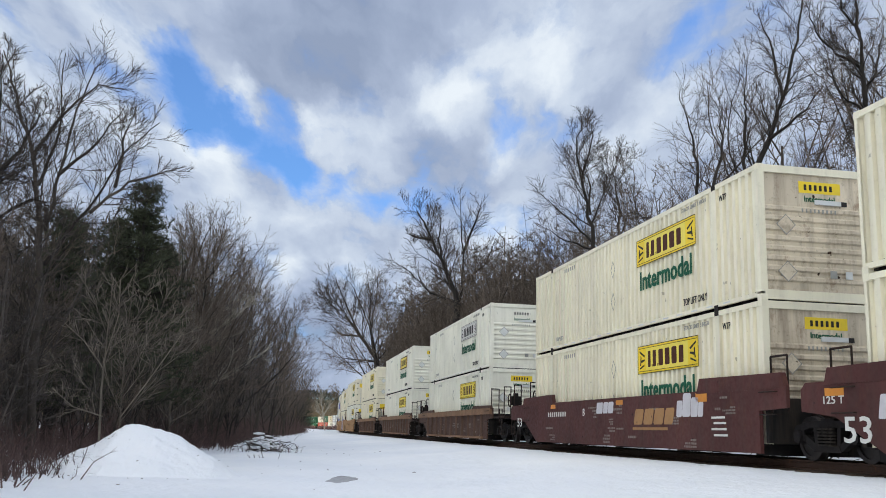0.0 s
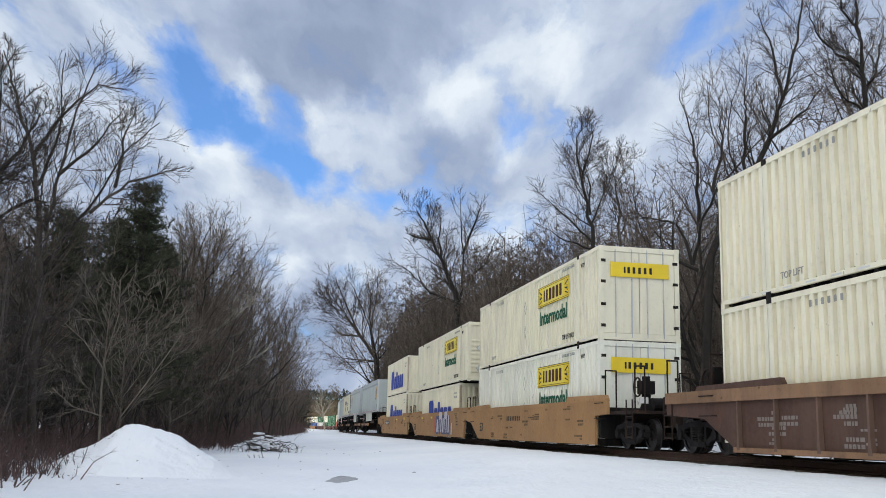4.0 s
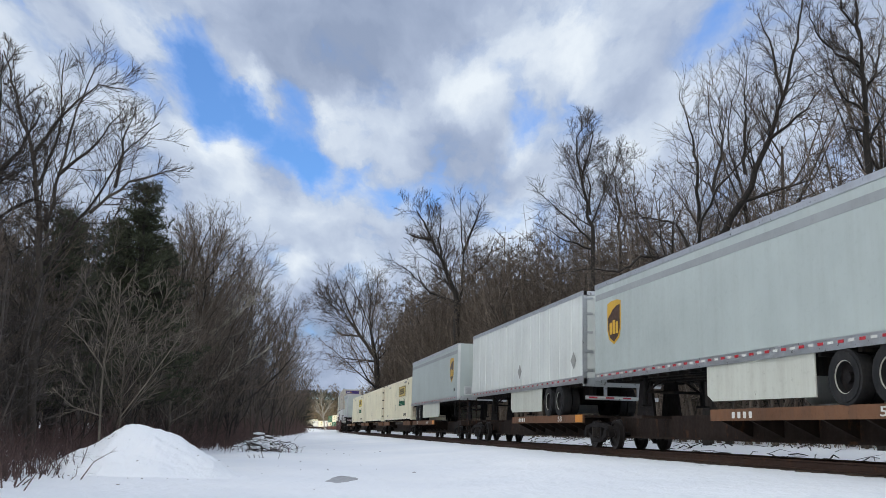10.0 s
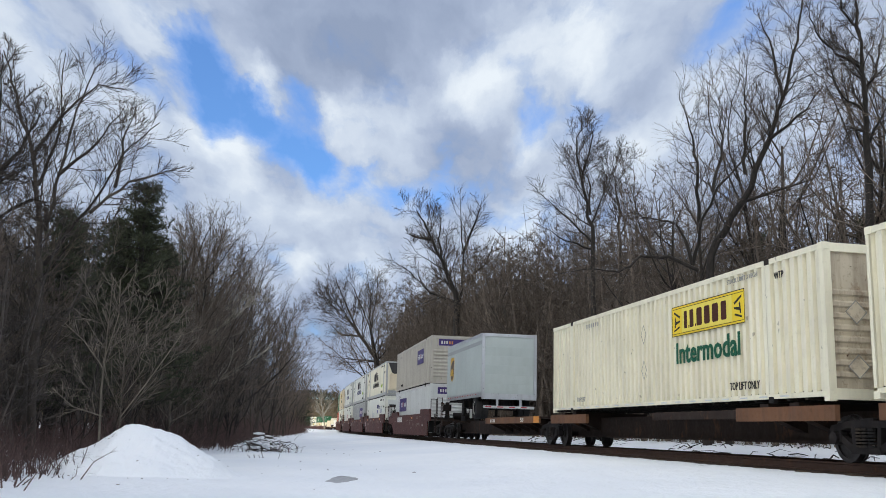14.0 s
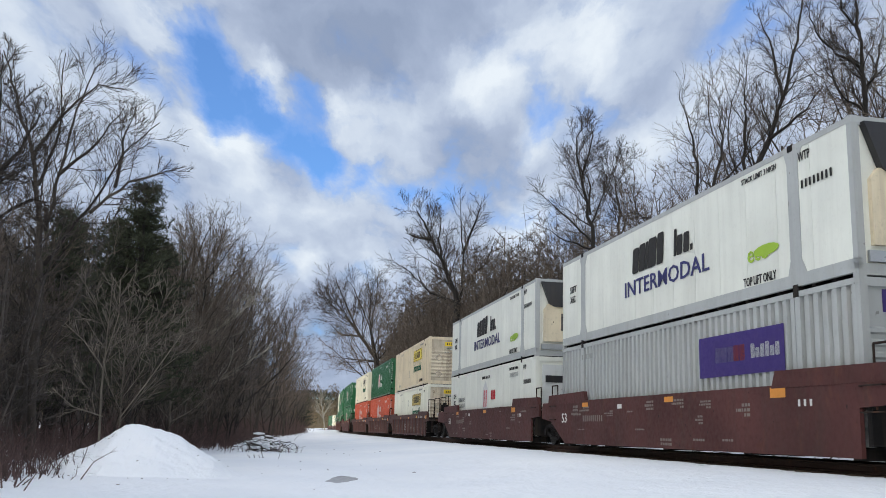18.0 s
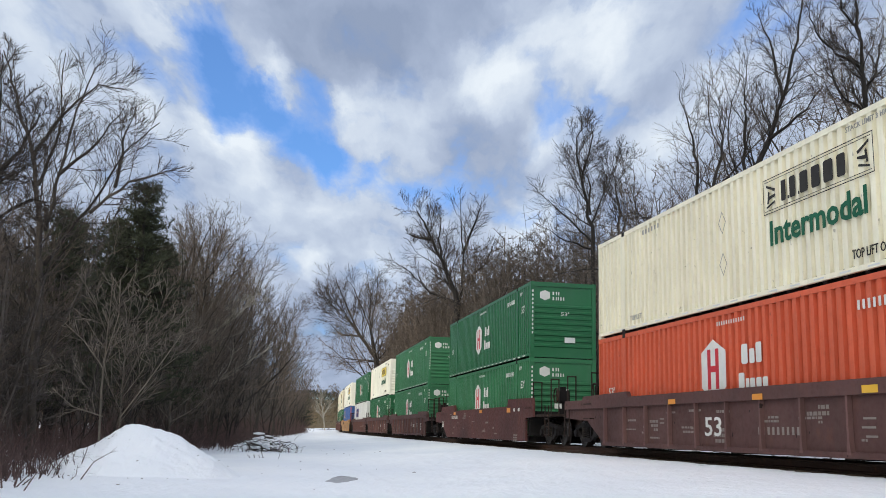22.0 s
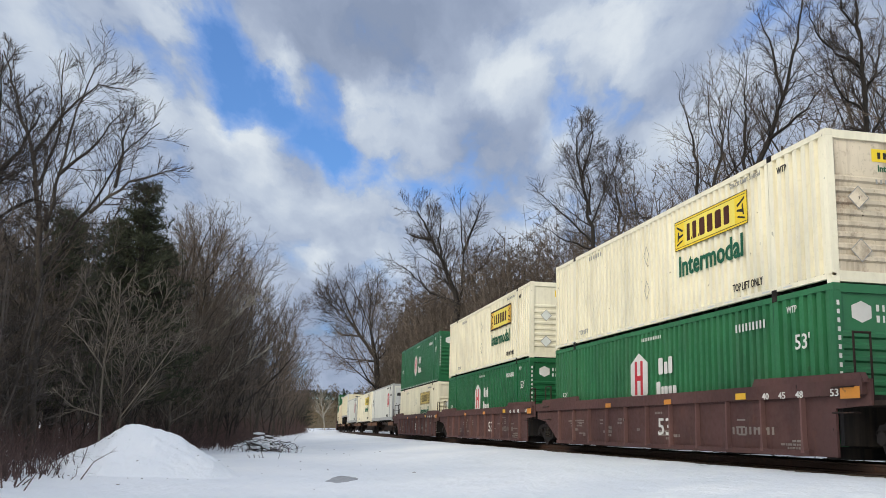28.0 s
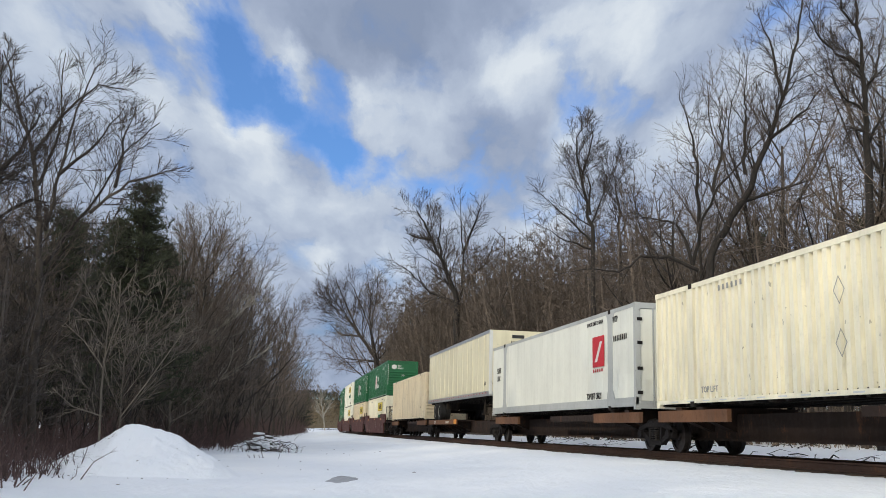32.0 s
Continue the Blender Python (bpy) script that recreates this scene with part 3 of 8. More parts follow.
# ---- bogies ----
def bogie(parent, y0):
    """A two-axle truck with cast side frames and coil springs."""
    e = new("truck")
    e.parent = parent
    e.location = (0, y0, 0)
    def frame_shape(bm):
        prism(bm, [(-1.12, 0.50), (-1.0, 0.66), (-0.5, 0.74), (0.5, 0.74), (1.0, 0.66), (1.12, 0.50), (1.0, 0.50), (0.5, 0.62), (-0.5, 0.62), (-1.0, 0.50)], 0, -0.07, 0.07)
        prism(bm, [(-0.42, 0.17), (0.42, 0.17), (0.36, 0.29), (-0.36, 0.29)], 0, -0.08, 0.08)
        for sy in (-1, 1):
            prism(bm, [(sy * 0.40, 0.18), (sy * 1.02, 0.52), (sy * 0.92, 0.60), (sy * 0.32, 0.29)], 0, -0.06, 0.06)
            prism(bm, [(sy * 0.28, 0.25), (sy * 0.38, 0.25), (sy * 0.42, 0.66), (sy * 0.32, 0.66)], 0, -0.065, 0.065)
            prism(bm, [(sy * 0.70, 0.36), (sy * 1.08, 0.36), (sy * 1.1, 0.56), (sy * 0.72, 0.56)], 0, -0.07, 0.07)
        disc_x(bm, -0.13, 0.11, -0.88, 0.44, 0.12, 12)
        disc_x(bm, -0.13, 0.11, 0.88, 0.44, 0.12, 12)

    def spring_shape(bm):
        for y in (-0.17, 0.0, 0.17):
            for k in range(6):
                bmesh.ops.create_cone(bm, cap_ends=True, segments=10, radius1=0.085, radius2=0.085, depth=0.035, matrix=Matrix.Translation((0, y, 0.30 + k * 0.058)))

    def wheel_shape(bm):
        disc_x(bm, -0.065, 0.065, 0, 0, 0.42, 28, 0.34)
        disc_x(bm, 0.055, 0.085, 0, 0, 0.455, 28, 0.36)
        disc_x(bm, -0.03, 0.03, 0, 0, 0.35, 20)
        disc_x(bm, -0.09, 0.09, 0, 0, 0.13, 14)

    for x in (-1.0, 1.0):
        f = part("side_frame", shared("bogie_frame", M["truck"], frame_shape), None, e)
        f.location = (x, 0, 0)
        if x > 0:
            f.rotation_euler = (0, 0, math.pi)
        sp = part("spring", shared("bogie_spring", M["dark"], spring_shape), None, e)
        sp.location = (x * 1.06, 0, 0)
    for y in (-0.88, 0.88):
        part("axle", shared("bogie_axle", M["dark"], lambda bm: disc_x(bm, -0.95, 0.95, 0, 0, 0.08, 10)), None, e).location = (0, y, 0.42)
        for x in (-0.755, 0.755):
            wh = part("wheel", shared("rail_wheel", M["wheel"], wheel_shape), None, e)
            wh.location = (x, y, 0.42)
            wh.rotation_euler = (0, 0, 0 if x < 0 else math.pi)
    part("bolster", shared("bogie_bolster", M["truck"], lambda bm: box(bm, -1.05, 1.05, -0.2, 0.2, 0.45, 0.78)), None, e)
    return e


# ---- well cars ----
def well_car(colour, ribbed, near, far, n_ext, f_ext, marks=(), length=16.15, label=""):
    """One well of a double-stack car: near and far say what each end is, 'joint' or 'coupler'; n_ext and f_ext whether it carries that end's truck."""
    car = new("well_car")
    h = length / 2
    ea, eb = 1.06, (2.7 if far == "coupler" else 1.75)
    paintm = M[colour]
    top = 1.42

    def plate(bm, x0, x1):
        o = [(-h - 0.05, 0.10), (h - 0.75, 0.10), (h + 0.75, 0.80), (h + eb, 0.90), (h + eb, 1.30), (h + eb - 0.15, top), (-h - ea, top), (-h - ea, 0.98), (-h - 0.05, 0.94)]
        prism(bm, o, 0, x0, x1)
    for sgn in (-1, 1):
        if not ribbed:
            part("side_sill", shared(("plate", colour, sgn, near, far, length), paintm, lambda bm: plate(bm, sgn * 1.40, sgn * 1.48)), None, car)
        else:
            part("side_sill", shared(("rplate", colour, sgn, near, far, length), paintm, lambda bm: plate(bm, sgn * 1.36, sgn * 1.41)), None, car)

            def chord(bm):
                x0, x1 = sorted((sgn * 1.36, sgn * 1.50))
                box(bm, x0, x1, -h - ea + 0.1, h + eb - 0.1, 1.16, 1.425)
                box(bm, x0, x1, -h + 0.7, h - 0.7, 0.095, 0.20)
            part("top_chord", shared(("chord", colour, sgn, near, far, length), M["sill"] if colour == "brown" else paintm, chord), None, car)
            rib = shared(("rib", colour), M["ribbrown" if colour == "brown" else "ribplum"], lambda bm: prism(bm, [(-0.06, 0.15), (0.06, 0.15), (0.03, 0.40), (0.026, 1.16), (-0.026, 1.16), (-0.03, 0.40)], 0, -0.06, 0.06))
            k = 11
            for i in range(k):
                r = part("rib", rib, None, car)
                r.location = (sgn * 1.445, -h + 0.9 + i * (length - 1.8) / (k - 1), 0)
        for end, e in ((-1, ea), (1, eb)):
            y0 = end * (h - 2.7)
            y1 = end * (h + 1.02)
            lift = 0.0 if colour == "maroon" else 0.13
            part("raised_guard", shared(("guard", colour, sgn, end, length, e), paintm, lambda bm: prism(bm, [(y0, 1.36), (y0 + end * 0.15, 1.70 - lift), (y1 - end * 0.12, 1.66 - lift), (y1, 1.36)], 0, sgn * 1.375, sgn * 1.49)), None, car)
            for z in (1.30, 0.86):
                part("grab_iron", shared(("grab", sgn, end, length, z), M["spine"], lambda bm: [rod(bm, (sgn * 1.53, end * (h + 0.15), z), (sgn * 1.53, end * (h + 0.75), z), 0.014, 5), rod(bm, (sgn * 1.40, end * (h + 0.15), z), (sgn * 1.54, end * (h + 0.15), z), 0.014, 5), rod(bm, (sgn * 1.40, end * (h + 0.75), z), (sgn * 1.54, end * (h + 0.75), z), 0.014, 5)]), None, car)
    part("floor", shared(("floor", length), M["dark"], lambda bm: comb(bm, 0, -1.3, 1.3, (-h + 0.3, -h / 2, 0, h / 2, h - 0.3), 0.15, 0.06, 0.26, 0.29)), None, car)
    for e in (-1, 1):
        part("end_bulkhead", shared(("bulk", e, length), M["dark"], lambda bm: box(bm, -1.36, 1.36, e * (h + 0.14) - 0.06, e * (h + 0.14) + 0.06, 0.3, 1.2)), None, car)
    for end, kind, e, carry in ((-1, near, 2.95, n_ext), (1, far, 2.95, f_ext)):
        if kind == "coupler":
            def deck(bm):
                box(bm, -1.36, 1.36, *sorted((end * (h + 0.25), end * (h + e))), 0.98, 1.06)
                box(bm, -0.35, 0.35, *sorted((end * (h + 0.2), end * (h + e + 0.25))), 0.62, 0.98)
            part("end_platform", shared(("deck", colour, end, length), M["spine"], deck), None, car)

            def coupler(bm):
                box(bm, -0.12, 0.12, *sorted((end * (h + e + 0.2), end * (h + 3.62))), 0.68, 0.9)
                box(bm, -0.2, 0.2, *sorted((end * (h + 3.3), end * (h + 3.6))), 0.62, 0.98)
            part("coupler", shared(("coupler", end, length), M["truck"], coupler), None, car)
            for sx in (-1, 1):
                for y, inner in ((end * (h + 0.55), 1.0), (end * (h + e - 0.15), 1.05)):
                    def rail_shape(bm):
                        rod(bm, (sx * 1.33, y, 1.0), (sx * 1.33, y, 2.27), 0.022)
                        rod(bm, (sx * 1.345, y, 2.25), (sx * (inner - 0.015), y, 2.25), 0.022)
                        rod(bm, (sx * inner, y, 1.0), (sx * inner, y, 2.27), 0.022)
                    part("handrail", shared(("hand", sx, end, length, inner), M["spine"], rail_shape), None, car)

                def steps(bm):
                    y0 = end * (h + e - 0.35)
                    for dy in (-0.22, 0.22):
                        rod(bm, (sx * 1.42, y0 + dy, 0.30), (sx * 1.42, y0 + dy, 1.35), 0.02)
                    for z in (0.35, 0.62, 0.89):
                        rod(bm, (sx * 1.42, y0 - 0.22, z), (sx * 1.42, y0 + 0.22, z), 0.018)
                part("ladder", shared(("steps", sx, end, length), M["spine"], steps), None, car)
            def brake_stand(bm):
                y = end * (h + 1.7)
                prism(bm, [(-0.20, 1.06), (0.20, 1.06), (0.12, 1.30), (0.10, 2.05), (-0.10, 2.05), (-0.12, 1.30)], 1, y - 0.05, y + 0.05)
                box(bm, -0.22, 0.22, y - 0.12, y + 0.12, 1.55, 1.92)
            gear = part("brake_stand", shared(("brake", end, length), M["truck"], brake_stand), None, car)
            gear.location = (-0.55, 0, 0)

            def brake_wheel(bm):
                disc_x(bm, -0.02, 0.02, 0, 0, 0.28, 18, 0.245)
                for k in range(3):
                    a = 2 * math.pi * k / 3
                    rod(bm, (0, 0, 0), (0, 0.26 * math.cos(a), 0.26 * math.sin(a)), 0.014, 5)
            wheel = part("brake_wheel", shared("brake_wheel", M["spine"], brake_wheel), None, gear)
            wheel.location = (-0.26, end * (h + 1.7), 1.74)
            part("air_tank", shared(("tank", end, length), M["truck"], lambda bm: bmesh.ops.create_cone(bm, cap_ends=True, segments=14, radius1=0.21, radius2=0.21, depth=0.95, matrix=Matrix.Translation((0.45, end * (h + 0.85), 1.28)) @ Matrix.Rotation(math.pi / 2, 4, "Y"))), None, car)
            part("air_hose", shared(("hose", end, length), M["tyre"], lambda bm: [rod(bm, (-0.32, end * (h + e + 0.2), 0.78), (-0.36, end * (h + e + 0.42), 0.40), 0.028), rod(bm, (-0.36, end * (h + e + 0.42), 0.41), (-0.30, end * (h + e + 0.66), 0.33), 0.028)]), None, car)
            part("placard", shared(("plac", end, length), M["whitetext"], lambda bm: box(bm, -1.20, -0.95, *sorted((end * (h + e - 0.18), end * (h + e - 0.15))), 1.25, 1.42)), None, car)
            if carry:
                bogie(car, end * (h + 1.75))
        else:
            part("joint_beam", shared(("joint", colour, end, length), M["spine"], lambda bm: box(bm, -0.4, 0.4, *sorted((end * (h + 0.1), end * (h + 1.6))), 0.55, 1.0)), None, car)
            def jrail(bm):
                for y in (0.35, 0.95):
                    rod(bm, (-1.36, end * (h + y), 0.9), (-1.36, end * (h + y), 2.0), 0.022)
                rod(bm, (-1.36, end * (h + 0.35), 2.0), (-1.36, end * (h + 0.95), 2.0), 0.022)
            part("handrail", shared(("jrail", end, length), M["spine"], jrail), None, car)
            if carry:
                bogie(car, end * (h + 1.62))
    for mk in marks:
        mk(car, h)
    return tagged(car, label or "well car carrying stacked containers", "railway car", "cars of the freight train")


def sill_text(txt, y, z, w, h, mat="whitetext", x=-1.484):
    return lambda car, half: put_mark(car, "lettering", text_mesh(txt, M[mat], w, h), x, -half + y + w, z, SIDE)


def sill_bars(y, z, widths, h, mat="whitetext", gap=0.25, x=-1.484, slant=0.0, heights=None):
    tot = sum(widths) * (1 + gap)
    return lambda car, half: put_mark(car, "marking", bars_mesh(widths, h, M[mat], gap, slant=slant, heights=heights), x, -half + y + tot, z, SIDE)


def sill_plate(y, z, w, h, mat="orangetext", x=-1.484):
    return lambda car, half: put_mark(car, "reflector", plate_mesh(rect(w, h), M[mat]), x, -half + y + w, z, SIDE)


# ---- containers ----
def wave(bm, x_out, depth, y0, y1, z0, z1, pitch, sgn, flat=0.55):
    """A corrugated sheet: flats and grooves running up and down."""
    k = max(1, round((y1 - y0) / pitch))
    p = (y1 - y0) / k
    pts = []
    for i in range(k):
        y = y0 + i * p
        a, s, g = p * flat, p * 0.055, p * (1 - flat - 0.11)
        pts += [(x_out, y), (x_out, y + a), (x_out - sgn * depth, y + a + s), (x_out - sgn * depth, y + a + s + g)]
    pts.append((x_out, y1))
    lo = [bm.verts.new((x, y, z0)) for x, y in pts]
    hi = [bm.verts.new((x, y, z1)) for x, y in pts]
    for i in range(len(pts) - 1):
        q = [lo[i], lo[i + 1], hi[i + 1], hi[i]]
        bm.faces.new(q if sgn > 0 else q[::-1])


def container(colour, length=16.15, height=2.9, end="ribs", side="corr", endcolour=None, postcolour=None, label=""):
    thing = new("shipping_container")
    h, W, c = length / 2, 1.30, M[colour]
    rail_h = 0.17 if side == "corr" else 0.32
    pc = M[postcolour or colour]
    long = length > 14
    xpost = 6.1 if long else None
    for sgn in (-1, 1):
        def panel(bm):
            if side == "corr":
                cuts = [-h + 0.12, -6.2, -6.0, 6.0, 6.2, h - 0.12] if long else [-h + 0.12, h - 0.12]
                for a, b in zip(cuts[::2], cuts[1::2]):
                    wave(bm, sgn * (W - 0.012), 0.075, a, b, rail_h, height - 0.11, 0.285, sgn, 0.46)
            else:
                box(bm, *sorted((sgn * (W - 0.03), sgn * (W - 0.06))), -h + 0.12, h - 0.12, rail_h, height - 0.11)
        if side != "corr" and sgn < 0:
            k = 13
            p = (2 * h - 0.24) / k
            sheet = shared(("sheet", colour, length, height), c, lambda bm: box(bm, -W + 0.012, -W + 0.035, -p / 2 + 0.004, p / 2 - 0.004, rail_h, height - 0.11))
            for i in range(k):
                part("sheet", sheet, None, thing).location = (0, -h + 0.12 + (i + 0.5) * p, 0)
        part("side_panel", shared(("panel", colour, length, height, side, sgn), c, panel), None, thing)

        def rails(bm):
            x0, x1 = sorted((sgn * (W - 0.08), sgn * W))
            box(bm, x0, x1, -h, h, 0.075, rail_h)
            box(bm, x0, x1, -h, h, height - 0.11, height)
        part("side_rail", shared(("rails", (postcolour or colour), length, height, sgn), pc, rails), None, thing)
        if long:
            for y in (-6.1, 6.1):
                x0, x1 = sorted((sgn * (W - 0.07), sgn * (W + 0.002)))
                wide = 0.24 if side != "corr" else 0.11
                flare = wide + 0.16 if side != "corr" else wide
                part("post", shared(("post", (postcolour or colour), height, sgn, y, side), pc, lambda bm: prism(bm, [(y - flare, 0.08), (y + flare * 0.6, 0.08), (y + flare * 0.6, rail_h), (y + wide * 0.6, rail_h + 0.28), (y + wide * 0.6, height - 0.38), (y + flare * 0.6, height - 0.11), (y + flare * 0.6, height), (y - flare, height), (y - flare, height - 0.11), (y - wide, height - 0.38), (y - wide, rail_h + 0.28), (y - flare, rail_h)], 0, x0, x1)), None, thing)
                for z in (0.0, height - 0.10):
                    part("corner_casting", shared(("cast", sgn, y, z), M["dark"] if colour != "green" and colour != "palegreen" else M["whitetext"], lambda bm: box(bm, *sorted((sgn * (W - 0.1), sgn * (W + 0.012))), y - 0.09, y + 0.09, z - 0.01, z + 0.115)), None, thing)
    part("roof", shared(("roof", colour, length, height), c, lambda bm: box(bm, -W + 0.06, W - 0.06, -h + 0.02, h - 0.02, height - 0.05, height - 0.01)), None, thing)
    part("underframe", shared(("under", length), M["dark"], lambda bm: comb(bm, 0, -W + 0.08, W - 0.08, np.linspace(-h + 0.25, h - 0.25, 26), 0.06, 0.03, 0.15, 0.2)), None, thing)
    ec = M[endcolour or colour]
    # far end
    part("far_end", shared(("farend", colour, length, height), c, lambda bm: box(bm, -W, W, h - 0.08, h, 0.02, height)), None, thing)
    # near end frame
    def end_frame(bm):
        for sgn in (-1, 1):
            box(bm, *sorted((sgn * (W - 0.15), sgn * W)), -h, -h + 0.14, 0.02, height)
        box(bm, -W + 0.15, W - 0.15, -h, -h + 0.12, 0.02, 0.22)
        box(bm, -W + 0.15, W - 0.15, -h, -h + 0.12, height - 0.16, height)
    part("end_frame", shared(("eframe", (postcolour or colour), length, height), pc, end_frame), None, thing)
    if end == "ribs":
        def panel(bm):
            o = [(-h + 0.09, height - 0.16), (-h + 0.09, 0.22), (-h + 0.055, 0.22)]
            for i in range(8):
                z = 0.40 + i * 0.215
                o += [(-h + 0.055, z), (-h + 0.008, z + 0.035), (-h + 0.008, z + 0.10), (-h + 0.055, z + 0.14)]
            prism(bm, o + [(-h + 0.055, height - 0.16)], 0, -W + 0.15, W - 0.15)
        part("end_wall", shared(("ribs", (endcolour or colour), length, height), ec, panel), None, thing)
    elif end == "corr":
        def panel(bm):
            k = 9
            p = (2 * W - 0.3) / k
            o = [(W - 0.15, -h + 0.09), (-W + 0.15, -h + 0.09)]
            for i in range(k):
                x = -W + 0.15 + i * p
                o += [(x + 0.02, -h + 0.07), (x + 0.06, -h + 0.02), (x + p - 0.1, -h + 0.02), (x + p - 0.06, -h + 0.07)]
            prism(bm, o, 2, 0.22, height - 0.16)
        part("end_wall", shared(("ecorr", (endcolour or colour), length, height), ec, panel), None, thing)
    elif end == "doors":
        for sx in (-1, 1):
            door = part("door", shared(("door", (endcolour or colour), length, height, sx), ec, lambda bm: box(bm, *sorted((sx * 0.012, sx * (W - 0.16))), -h + 0.03, -h + 0.08, 0.23, height - 0.17)), None, thing)
            for x in (0.25, 0.78):
                part("lock_rod", shared(("rod", length, height, sx, x), M["silver"], lambda bm: rod(bm, (sx * x, -h + 0.01, 0.1), (sx * x, -h + 0.01, height - 0.08), 0.02)), None, door)
            part("hinge", shared(("hinge", length, height, sx), M["dark"], lambda bm: [box(bm, *sorted((sx * (W - 0.2), sx * (W - 0.05))), -h - 0.012, -h + 0.03, z, z + 0.09) for z in (0.4, 1.05, 1.75, 2.4)]), None, door)
    elif end == "reefer":
        part("end_wall", shared(("reef", (endcolour or colour), length, height), ec, lambda bm: box(bm, -W + 0.15, W - 0.15, -h + 0.05, -h + 0.09, 0.22, height - 0.16)), None, thing)
        unit = part("cooling_unit", shared(("unit", length, height), M["tan"], lambda bm: prism(bm, [(-1.0, 0.55), (1.0, 0.55), (1.0, 1.75), (0.85, 1.95), (-0.85, 1.95), (-1.0, 1.75)], 1, -h - 0.06, -h + 0.05)), None, thing)
        part("grille", shared(("grille", length, height), M["black"], lambda bm: prism(bm, [(-1.12, height - 0.12), (1.12, height - 0.12), (0.8, 1.95), (0.62, 1.85), (-0.62, 1.85), (-0.8, 1.95)], 1, -h - 0.12, -h + 0.04)), None, unit)
        part("control_panel", shared(("ctrl", length, height), M["black"], lambda bm: box(bm, -0.34, 0.12, -h - 0.075, -h - 0.05, 0.95, 1.6)), None, unit)
        part("bumper", shared(("bump", length, height), M["silver"], lambda bm: box(bm, -1.1, 1.1, -h - 0.05, -h + 0.02, 0.25, 0.45)), None, thing)
    elif end == "thermo":
        part("end_wall", shared(("reef", (endcolour or colour), length, height), ec, lambda bm: box(bm, -W + 0.15, W - 0.15, -h + 0.05, -h + 0.09, 0.22, height - 0.16)), None, thing)
        unit = part("cooling_unit", shared(("unit2", length, height), M["lightgrey"], lambda bm: box(bm, -1.05, 1.05, -h - 0.1, -h + 0.05, 0.5, height - 0.3)), None, thing)
        part("grille", shared(("grille2", length, height), M["unitpanel"], lambda bm: prism(bm, [(-0.2, 0.5), (1.0, 0.5), (1.0, height - 0.75), (0.9, height - 0.6), (-0.1, height - 0.6), (-0.2, height - 0.75)], 1, -h - 0.16, -h - 0.08)), None, unit)
        part("control_panel", shared(("ctrl2", length, height), M["black"], lambda bm: box(bm, -0.95, -0.3, -h - 0.12, -h - 0.09, height - 0.95, height - 0.7)), None, unit)
    for sgn in (-1, 1):
        for e in (-1, 1):
            for z in (0.0, height - 0.11):
                part("corner_casting", shared(("ccast", (postcolour or colour), length, sgn, e, z), pc, lambda bm: box(bm, *sorted((sgn * (W - 0.14), sgn * (W + 0.008))), *sorted((e * (h - 0.16), e * (h + 0.008))), z - 0.01, z + 0.12)), None, thing)
    return tagged(thing, label, "container", "containers on the freight train")


XS = -1.307


def mark_words(thing, txt, d, w, z, h, mat, length=16.15):
    put_mark(thing, "lettering", text_mesh(txt, M[mat], w, h), XS, -length / 2 + d + w, z, SIDE)


def mark_bars(thing, d, z, widths, h, mat, gap=0.25, length=16.15, slant=0.0, heights=None, name="marking"):
    tot = sum(widths) * (1 + gap)
    put_mark(thing, name, bars_mesh(tuple(widths), h, M[mat], gap, slant=slant, heights=heights), XS, -length / 2 + d + tot, z, SIDE)


def mark_plate(thing, outline, d, z, mat, length=16.15, lift=0.0, name="sign", label=""):
    return put_mark(thing, name, plate_mesh(tuple(outline), M[mat]), XS - lift, -length / 2 + d, z, SIDE, label)


def diamond_ring(a, b, material):
    """An empty diamond-shaped holder: four thin strips."""
    def draw(bm):
        c = [(a, 0.0), (0.0, b), (-a, 0.0), (0.0, -b)]
        for i in range(4):
            p, q = c[i], c[(i + 1) % 4]
            prism(bm, [p, q, (q[0] * 0.90, q[1] * 0.90), (p[0] * 0.90, p[1] * 0.90)], 2, 0.0, 0.006)
    return shared(("diamond", a, b, material.name), material, draw)


